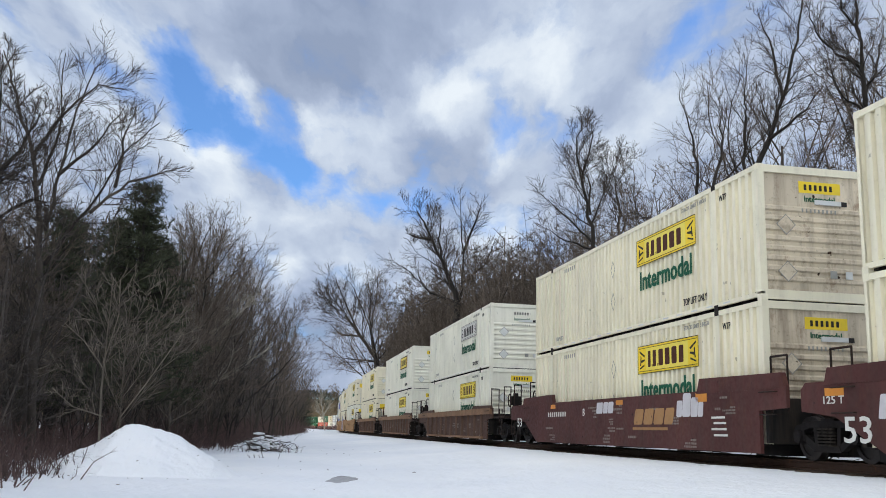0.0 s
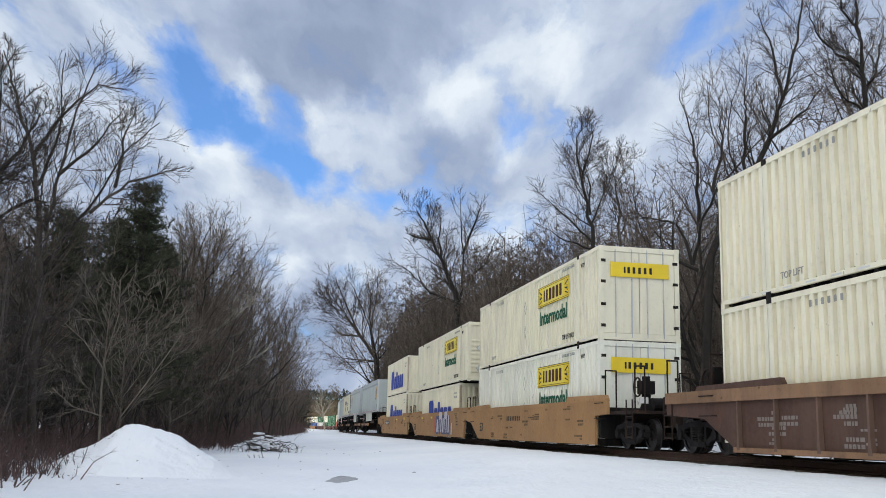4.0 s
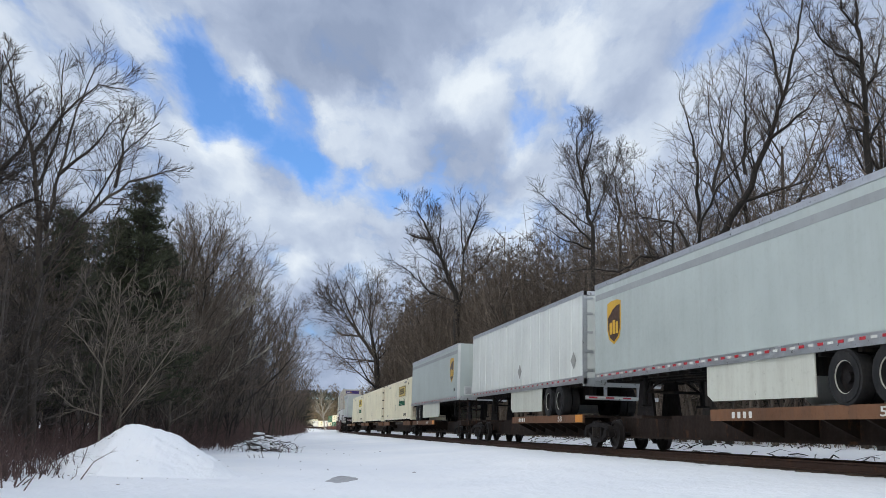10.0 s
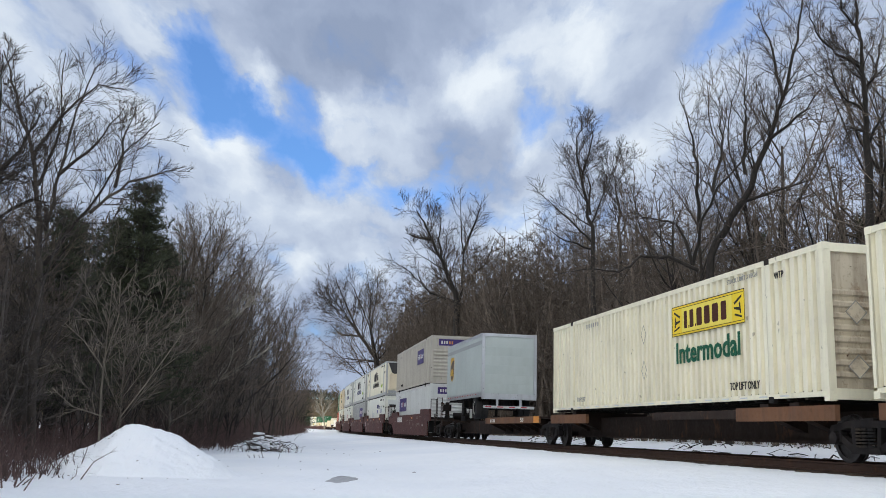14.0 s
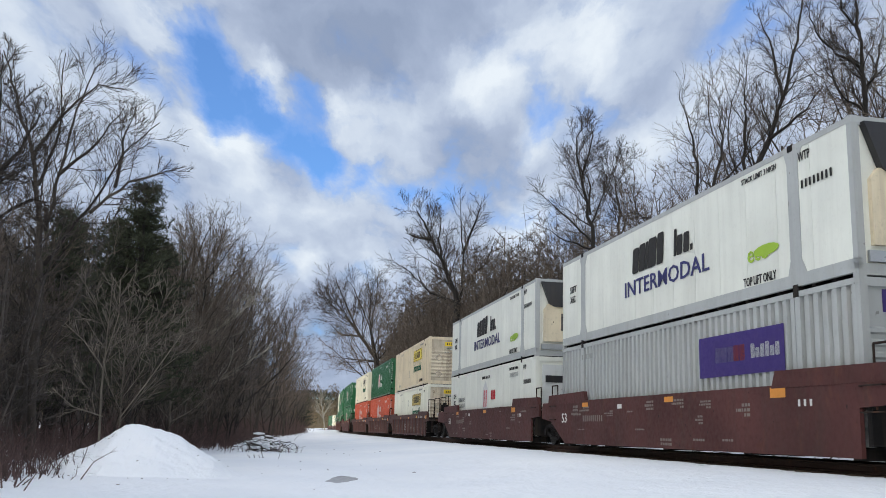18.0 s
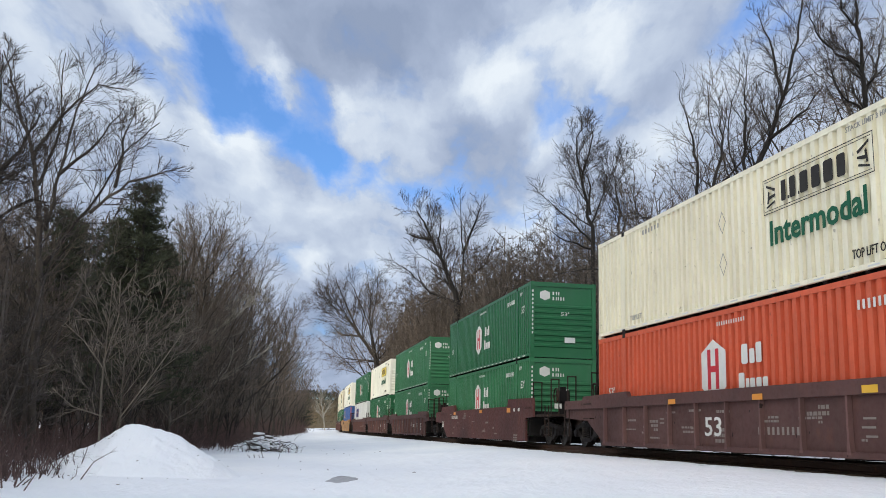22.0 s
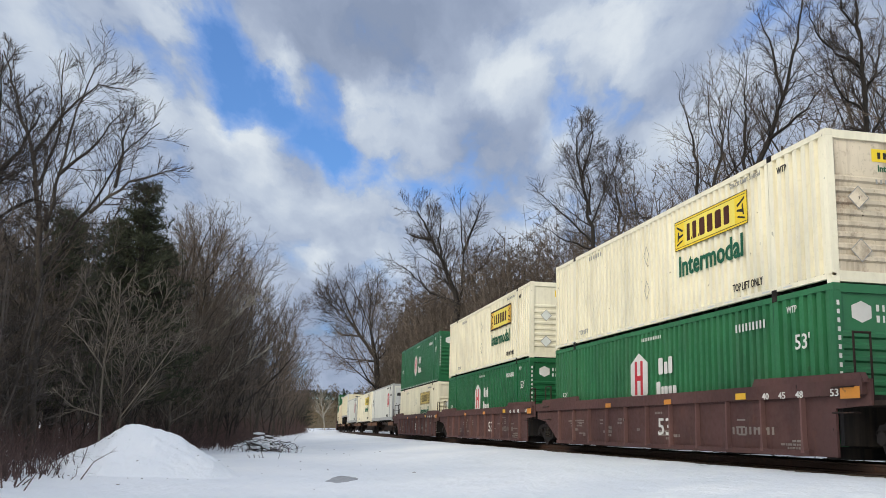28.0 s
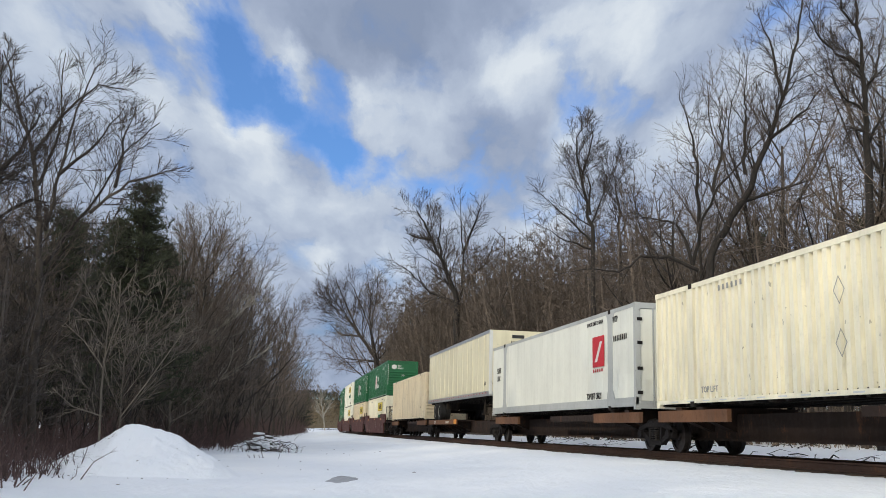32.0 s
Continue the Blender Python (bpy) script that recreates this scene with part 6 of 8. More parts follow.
# three wells of refrigerated and grey containers
low = reefer(378.63, Z0, end="thermo", logo="", label="lower white refrigerated container with navy lettering blocks")
bold_name(low, 16.15, 2.6, 1.92, 0.58, XS, "navy")
mark_bars(low, 8.6, 1.0, (0.5, 0.2, 0.5, 0.4, 0.35), 0.8, "lightgrey", 0.1, heights=(1, 0.8, 0.75, 0.75, 0.75), name="name_letters")
reefer(378.63, Z1, colour="cream")
box_sign(397.92, Z0, "grey", "ribs", "purple", False); reefer(397.92, Z1)
low = reefer(417.28, Z0, end="thermo", logo="", label="lower white refrigerated container with a red emblem")
mark_plate(low, ((0, 0), (1.0, 0), (1.0, 0.9), (0.5, 1.25), (0, 0.9)), 8.6, 1.1, "lightgrey", name="emblem")
for a in (0.2, 0.6):
    mark_plate(low, rect(0.18, 0.75, a, 0.1), 8.6, 1.1, "redtext", lift=0.004, name="emblem_mark")
mark_bars(low, 6.2, 1.5, (0.24, 0.18, 0.2), 0.4, "redtext", 0.3, name="name_letters")
mark_bars(low, 2.4, 2.3, (0.10,) * 10, 0.2, "greytext", 0.35, name="serial_number")
mark_words(low, "WARNING HIGH CUBE", 7.3, 1.5, 2.45, 0.13, "ink")
mark_words(low, "TEMPERATURE", 12.6, 1.5, 1.55, 0.2, "greytext")
mark_words(low, "CONTROLLED", 12.6, 1.5, 1.27, 0.2, "greytext")
reefer(417.28, Z1)
num = sill_bars(11.9, 0.78, (0.13,) * 10, 0.20, "stencil", gap=0.35)
for u, near, far, nx, fx in ((378.63, "coupler", "joint", True, True), (397.92, "joint", "joint", False, True), (417.28, "joint", "coupler", False, True)):
    well(u, "maroon", False, near, far, nx, fx, (num, sill_text("53", 15.2, 0.75, 0.5, 0.3), *common, sill_plate(10.5, 1.12, 0.3, 0.12, "whitetext"), sill_bars(1.2, 1.0, (0.12, 0.12, 0.12), 0.14, gap=0.6)), "oxide-red smooth-sided well car with white stencils")
# dark red ribbed three-well car
scroll_box(440.96, Z0, "ochre", "white", "ribs", False); scroll_box(440.96, Z1, "yellow", "tan", "ribs")
c = hexagon_box(460.2, Z0, "orange", "doors", False); hexagon_box(460.2, Z1, "green", "doors")
c = hexagon_box(479.65, Z0, "orange", "doors", False); scroll_box(479.65, Z1, "whitetext", "cream", "ribs", plain=True)


def ribmarks(d53, dnum):
    return (sill_text("53", d53, 0.42, 0.78, 0.42, x=-1.414), sill_bars(dnum, 0.47, (0.13,) * 10, 0.17, "stencil", x=-1.414, gap=0.35), sill_plate(2.9, 1.18, 0.42, 0.13, "amber", x=-1.504), sill_plate(6.5, 1.16, 0.4, 0.12, x=-1.504), sill_plate(10.5, 1.16, 0.4, 0.12, x=-1.504), sill_text("45", 1.4, 1.15, 0.25, 0.13, x=-1.504), sill_text("48", 0.8, 1.15, 0.25, 0.13, x=-1.504), sill_text("40", 2.0, 1.15, 0.25, 0.13, x=-1.504), sill_text("53", -0.3, 1.15, 0.25, 0.13, x=-1.504), sill_plate(-0.9, 1.1, 0.55, 0.2, x=-1.504),
            sill_bars(2.9, 0.45, (0.5,), 0.04, "stencil", x=-1.414, gap=0), sill_bars(2.9, 0.6, (0.6,), 0.04, "stencil", x=-1.414, gap=0), sill_bars(2.9, 0.75, (0.55,), 0.04, "stencil", x=-1.414, gap=0), sill_bars(11.2, 0.7, (0.4,), 0.04, "stencil", x=-1.414, gap=0), sill_bars(11.2, 0.8, (0.4,), 0.04, "stencil", x=-1.414, gap=0))


for u, near, far, nx, fx in ((440.96, "coupler", "joint", True, True), (460.2, "joint", "joint", False, True), (479.65, "joint", "coupler", False, True)):
    well(u, "maroon", True, near, far, nx, fx, ribmarks(8.4, 5.1), "dark red ribbed well car with white stencils")
hexagon_box(503.21, Z0, "palegreen", upper=False); hexagon_box(503.21, Z1, "green")
well(503.21, "maroon", False, "coupler", "coupler", marks=(*common, sill_bars(12.6, 1.02, (0.15,) * 8, 0.17, gap=0.3), sill_text("53", 16.4, 0.6, 0.5, 0.3), sill_text("45", 1.5, 1.2, 0.25, 0.13), sill_text("48", 0.8, 1.2, 0.25, 0.13)), label="faded oxide-red smooth-sided well car")
# brown ribbed three-well car
hexagon_box(526.26, Z0, "palegreen", upper=False); hexagon_box(526.26, Z1, "palegreen")
hexagon_box(545.94, Z0, "green", upper=False); scroll_box(545.94, Z1, "yellow", "white")
box_sign(565.34, Z0, "lightgrey", "ribs", "purple", False, d=10.4, w=3.0); hexagon_box(565.34, Z1, "green")
for u, near, far, nx, fx in ((526.26, "coupler", "joint", True, True), (545.94, "joint", "joint", False, True), (565.34, "joint", "coupler", False, True)):
    well(u, "maroon", True, near, far, nx, fx, (sill_text("53", 1.4, 0.42, 0.5, 0.42, x=-1.414), sill_bars(3.6, 0.62, (0.15,) * 7, 0.22, x=-1.414, gap=0.3), sill_bars(5.3, 0.6, (0.28, 0.28), 0.3, x=-1.414, gap=0.1)), "brown ribbed well car with white stencils")
c = container("blue", 16.15, 2.9, "ribs", label="lower faded blue corrugated container with a yellow panel")
mark_plate(c, rect(1.5, 0.98), 13.55, 1.5, "yellow", name="sign")
mark_bars(c, 12.2, 1.66, (0.32, 0.36, 0.3), 0.66, "bluetext", 0.15, name="sign_letters")
part("orange_post", shared("opost", M["orange"], lambda bm: box(bm, -1.304, -1.2, -8.08, -7.9, 0.1, 2.8)), None, c, "orange corner post")
ride(c, 588.53, 16.15, Z0); scroll_box(588.53, Z1, "amber", "white")
well(588.53, "yellowtan", False, "coupler", "coupler", marks=(sill_bars(11.2, 1.0, (0.26,) * 7, 0.28, "ink", 0.3), *common), label="dusty brown smooth-sided well car")
# last ribbed three-well car
hexagon_box(612.03, Z0, "palegreen", upper=False); scroll_box(612.03, Z1, "yellow", "cream")
hexagon_box(631.37, Z0, "green", upper=False); scroll_box(631.37, Z1, "amber", "cream")
scroll_box(650.81, Z0, "ochre", "cream", "ribs", False); hexagon_box(650.81, Z1, "green")
for u, near, far, nx, fx in ((612.03, "coupler", "joint", True, True), (631.37, "joint", "joint", False, True), (650.81, "joint", "coupler", False, True)):
    well(u, "maroon", True, near, far, nx, fx, ribmarks(6.7 if u < 620 else 5.4 if u < 640 else 6.9, 4.3 if u > 640 else 1.9), "brown ribbed well car with white stencils")
# spine car with boxes
reefer(671.87, SPZ, end="thermo", logo="red", label="white refrigerated container with a red emblem on a spine car")
scroll_box(689.25, SPZ, "yellow", "cream"); reefer(706.76, SPZ, end="doors", logo="red", label="white smooth container with a red emblem on a spine car")
t36 = trailer("trailercream", nose_near=True, skirt=False, seams=True, label="dusty cream refrigerated trailer on a spine car"); ride(t36, 723.58, 16.15, TZ)
s37 = container("tan", 16.15, 2.9, "ribs", label="dusty tan corrugated container on a spine car"); ride(s37, 741.09, 16.15, SPZ)
for u0, u1, near, far, load in ((670.6, 688.6, "coupler", "joint", "box"), (688.6, 706.1, "joint", "joint", "box"), (706.1, 723.2, "joint", "joint", "box"), (723.2, 740.4, "joint", "joint", "rear_far"), (740.4, 758.4, "joint", "coupler", "box")):
    ride(spine_car(u1 - u0, near, far, load), u0, u1 - u0, 0.0)
# tail of the train
for i, (u, a, b) in enumerate(((761.84, "cream", "green"), (781.3, "tan", "green"), (800.7, "white", "white"), (820.1, "palegreen", "green"))):
    for col, z in ((a, Z0), (b, Z1)):
        hexagon_box(u, z, col, upper=z == Z1) if "green" in col else scroll_box(u, z, "yellow", col, upper=z == Z1)
    well(u, "maroon", False, "coupler" if i == 0 else "joint", "coupler" if i == 3 else "joint", i == 0, True, common, "oxide-red smooth-sided well car")


# ---- trees ----
class Tubes:
    def __init__(self):
        self.v, self.f = [], []

    def add(self, pts, rads, k):
        base = len(self.v)
        for i, (p, r) in enumerate(zip(pts, rads)):
            d = (pts[min(i + 1, len(pts) - 1)] - pts[max(i - 1, 0)]).normalized()
            u = d.orthogonal().normalized()
            w = d.cross(u)
            for j in range(k):
                a = 2 * math.pi * j / k
                self.v.append(tuple(p + (u * math.cos(a) + w * math.sin(a)) * r))
        for i in range(len(pts) - 1):
            for j in range(k):
                a, b = base + i * k + j, base + i * k + (j + 1) % k
                self.f.append((a, b, b + k, a + k))

    def sliver(self, p, q, r):
        """A last thin twig that tapers to a point."""
        d = q - p
        e = Vector((d.y - d.z * 0.6, d.z * 0.3 - d.x, d.x * 0.6)).normalized() * r
        i = len(self.v)
        self.v += [tuple(p - e), tuple(p + e), tuple(q)]
        self.f.append((i, i + 1, i + 2))

    def mesh(self, material, smooth=True):
        me = bpy.data.meshes.new("branches")
        me.from_pydata(self.v, [], self.f)
        me.materials.append(material)
        if smooth:
            me.polygons.foreach_set("use_smooth", [True] * len(self.f))
        return me


def turn(d, angle, rng):
    axis = d.orthogonal().normalized()
    axis.rotate(Matrix.Rotation(rng.uniform(0, 2 * math.pi), 3, d))
    out = d.copy()
    out.rotate(Matrix.Rotation(angle, 3, axis))
    return out


def grow(wood, twigs, p, d, length, r, level, rng, P):
    """One branch with its side branches. Levels 0 and 1 are wood, the rest crown."""
    if level == 4:
        q = p + (d + Vector((rng.uniform(-1, 1), rng.uniform(-1, 1), rng.uniform(-0.6, 1))) * 0.2) * length
        twigs.sliver(p, q, P["thin"] * 0.65)
        return
    n = (8, 6, 4, 2)[level]
    pts, rads, dirs = [p.copy()], [r], [d.copy()]
    step = length / n
    for i in range(n):
        d = (d + Vector((rng.uniform(-1, 1), rng.uniform(-1, 1), rng.uniform(-0.6, 1))) * P["wander"][level] + Vector((0, 0, P["lift"] if level else 0.05))).normalized()
        p = p + d * step
        pts.append(p.copy()); dirs.append(d.copy())
        rads.append(max(P["thin"], r * (1 - (0.78 if level else 0.72) * (i + 1) / n)))
    (wood if level < 2 else twigs).add(pts, rads, (7, 5, 3, 3, 3)[level])
    if level >= P["levels"]:
        return
    k = P["kids"][level]
    for j in range(k):
        f = P["from"][level] + (1 - P["from"][level]) * (j + rng.uniform(0.1, 0.9)) / k
        i = min(n - 1, int(f * n))
        q = pts[i].lerp(pts[i + 1], f * n - i)
        nd = turn(dirs[i], radians(rng.uniform(*P["angle"][level])), rng)
        nl = length * P["ratio"][level] * (1.12 - 0.55 * f) * rng.uniform(0.75, 1.25)
        grow(wood, twigs, q, nd, nl, max(P["thin"], min(r * 0.62, rads[i] * 0.62)), level + 1, rng, P)


BROAD = dict(levels=4, kids=(12, 7, 6, 8), angle=((28, 58), (25, 55), (25, 60), (25, 60)), ratio=(0.52, 0.55, 0.5, 0.55), wander=(0.10, 0.16, 0.2, 0.22, 0.2), lift=0.06, thin=0.0055, **{"from": (0.22, 0.2, 0.15, 0.1)})
TALL = dict(BROAD, kids=(13, 6, 6, 8), angle=((20, 46), (22, 50), (25, 55), (25, 55)), ratio=(0.42, 0.52, 0.5, 0.55), **{"from": (0.32, 0.2, 0.15, 0.1)})
GNARLED = dict(BROAD, kids=(9, 6, 6, 7), angle=((30, 65), (30, 65), (30, 70), (30, 70)), ratio=(0.62, 0.56, 0.48, 0.5), wander=(0.16, 0.24, 0.3, 0.3, 0.25), lift=0.05, **{"from": (0.28, 0.2, 0.12, 0.1)})
THICKET = dict(BROAD, kids=(13, 6, 5, 6), angle=((25, 60), (25, 55), (25, 60), (25, 60)), ratio=(0.42, 0.55, 0.5, 0.55), wander=(0.12, 0.2, 0.25, 0.25, 0.2), lift=0.05, **{"from": (0.12, 0.15, 0.1, 0.1)})


def trained_tree(seed, y, radius, limbs, wood_m, twig_m, label, form=GNARLED):
    """A tree whose trunk and main limbs run through the given (x, z) bends; boughs and twigs grow from them."""
    rng = random.Random(seed)
    wood, twigs = Tubes(), Tubes()
    bx = limbs[0][0][0]
    base = Vector((bx, y, ground_z(bx, y) - 0.1))
    tree = new("bare_tree")
    tree.location = base
    for k, limb in enumerate(limbs):
        drift = rng.uniform(-0.04, 0.04) * y if k else rng.uniform(-0.3, 0.3)
        bends = [Vector((x - bx, drift * i / (len(limb) - 1), z - base.z)) for i, (x, z) in enumerate(limb)]
        if not k:
            bends[0].z = 0.0
        pts = []
        for a, b in zip(bends, bends[1:]):
            for i in range(4):
                pts.append(a.lerp(b, i / 4) + Vector((rng.gauss(0, 0.05), rng.gauss(0, 0.05), rng.gauss(0, 0.03))) * (0.022 * min(y, 60.0) if pts and form["levels"] > 3 else 0.0))
        pts.append(bends[-1])
        r0 = radius * (1.0 if not k else 0.42)
        n = len(pts) - 1
        rads = [max(form["thin"] * 2, r0 * (1 - 0.88 * i / n)) for i in range(n + 1)]
        wood.add(pts, rads, 8 if not k else 6)
        length = sum((q - p).length for p, q in zip(pts, pts[1:]))
        count = (20 if not k else 17) if form["levels"] > 3 else 14
        reach = min(length, 0.13 * y + 0.3)
        for j in range(count):
            f = (0.42 if not k else 0.12) + (0.58 if not k else 0.88) * (j + rng.random()) / count
            i = min(n - 1, int(f * n))
            d = turn((pts[i + 1] - pts[i]).normalized(), radians(rng.uniform(28, 65)), rng)
            grow(wood, twigs, pts[i], d, reach * 0.36 * (1.2 - 0.6 * f) * rng.uniform(0.6, 1.2), rads[i] * 0.42, 2 if k or form["levels"] < 4 else 1, rng, form)
    part("trunk", wood.mesh(M[wood_m]), None, tree)
    part("crown", twigs.mesh(M[twig_m], False), None, tree)
    return tagged(tree, label, "tree", "bare trees")


def bare_tree(seed, height, radius, form, wood_m, twig_m, stems=1, lean=0.0, label=""):
    rng = random.Random(seed)
    wood, twigs = Tubes(), Tubes()
    for s in range(stems):
        a = 2 * math.pi * s / stems + rng.uniform(-0.4, 0.4)
        tilt = (0.10 + 0.12 * rng.random()) if stems > 1 else lean
        d = Vector((math.cos(a) * tilt, math.sin(a) * tilt, 1)).normalized() if stems > 1 else Vector((tilt, 0, 1)).normalized()
        grow(wood, twigs, Vector((math.cos(a) * 0.12 * (stems > 1), math.sin(a) * 0.12 * (stems > 1), -0.3)), d, height * (1.0 if s == 0 else rng.uniform(0.7, 0.95)), radius * (1 if stems == 1 else 0.7), 0, rng, form)
    top = max(q[2] for q in twigs.v)
    for tb in (wood, twigs):
        tb.v = [tuple(c * height / top for c in q) for q in tb.v]
    tree = new("bare_tree")
    part("trunk", wood.mesh(M[wood_m]), None, tree)
    part("crown", twigs.mesh(M[twig_m], False), None, tree)
    return tagged(tree, label or "leafless winter tree with grey-brown bark", "tree", "bare trees")


def pine(seed, height, radius, label="dark green white pine with tiered boughs"):
    rng = random.Random(seed)
    wood, v, f = Tubes(), [], []
    wood.add([Vector((0, 0, -0.3)), Vector((0.05, 0, height * 0.5)), Vector((0, 0.05, height))], [0.20, 0.12, 0.02], 7)
    z = height * 0.16
    while z < height * 0.99:
        reach = radius * (1 - (z / height) ** 2.4) * rng.uniform(0.6, 1.15) + 0.3
        for b in range(7):
            a = rng.uniform(0, 2 * math.pi)
            r1 = reach * rng.uniform(0.6, 1.1)
            tip = Vector((math.cos(a) * r1, math.sin(a) * r1, z + r1 * rng.uniform(0.0, 0.32)))
            wood.add([Vector((0, 0, z)), tip * 0.5 + Vector((0, 0, z * 0.5 - 0.05)), tip], [0.035, 0.022, 0.008], 3)
            for k in range(int(14 + r1 * 15)):
                u = rng.uniform(0.25, 1.03)
                c = Vector((0, 0, z)).lerp(tip, u) + Vector((rng.gauss(0, 0.16), rng.gauss(0, 0.16), rng.gauss(0.05, 0.10)))
                for q in range(5):
                    d = Vector((rng.gauss(0, 1), rng.gauss(0, 1), rng.gauss(0.5, 0.8))).normalized() * rng.uniform(0.14, 0.28)
                    e = d.orthogonal().normalized() * 0.017
                    i = len(v)
                    v += [tuple(c - e), tuple(c + e), tuple(c + d)]
                    f.append((i, i + 1, i + 2))
        z += height * 0.045
    me = bpy.data.meshes.new("needles")
    me.from_pydata(v, [], f)
    me.materials.append(M["needles"])
    tree = new("pine_tree")
    part("trunk", wood.mesh(M["darkbark"]), None, tree)
    part("crown", me, None, tree)
    return tagged(tree, label, "tree", "pine trees")


def plant(proto, x, y, scale, turn_deg=0.0):
    """A copy of a tree set in the ground."""
    m = pose(x, y, ground_z(x, y) - 0.02, 0, 0, turn_deg)
    ob = copy_thing(proto, m)
    ob.scale = (scale, scale, scale)
    return ob


PROTO = {
    "broad_a": bare_tree(11, 10, 0.16, BROAD, "bark", "twig"),
    "broad_b": bare_tree(23, 10, 0.15, BROAD, "bark", "twig"),
    "tall_a": bare_tree(31, 10, 0.13, TALL, "bark", "twig"),
    "tall_b": bare_tree(47, 10, 0.12, TALL, "bark", "twig"),
    "gnarl_a": bare_tree(53, 10, 0.145, GNARLED, "darkbark", "twig", lean=0.30, label="dark leaning leafless tree with crooked limbs"),
    "gnarl_b": bare_tree(61, 10, 0.14, GNARLED, "darkbark", "twig", lean=-0.12, label="dark leafless tree with crooked limbs"),
    "thicket_a": bare_tree(71, 10, 0.09, THICKET, "darkbark", "greytwig", 2, label="dense many-stemmed leafless tree"),
    "thicket_b": bare_tree(83, 10, 0.08, THICKET, "bark", "twig", 3, label="dense many-stemmed leafless tree"),
    "pale": bare_tree(97, 10, 0.10, dict(BROAD, levels=3, thin=0.011, lift=0.02, kids=(22, 6, 4, 3), angle=((42, 72), (25, 50), (25, 55), (25, 60)), ratio=(0.42, 0.45, 0.5, 0.5), **{"from": (0.10, 0.15, 0.1, 0.1)}), "palebark", "palebark", label="small pale-barked sapling with wide-spread branches"),
    "white": bare_tree(101, 10, 0.2, BROAD, "whitebark", "whitebark", label="pale white-barked tree standing by the far curve"),
    "far_broad": bare_tree(127, 10, 0.15, dict(BROAD, thin=0.009), "bark", "twig"),
    "far_tall": bare_tree(131, 10, 0.13, dict(TALL, thin=0.009), "bark", "twig"),
    "far_lean": bare_tree(41, 10, 0.15, dict(BROAD, thin=0.011, kids=(12, 7, 7, 10)), "darkbark", "twig", lean=0.28, label="leafless tree leaning over the track"),
    "pine": pine(5, 10, 2.5),
}
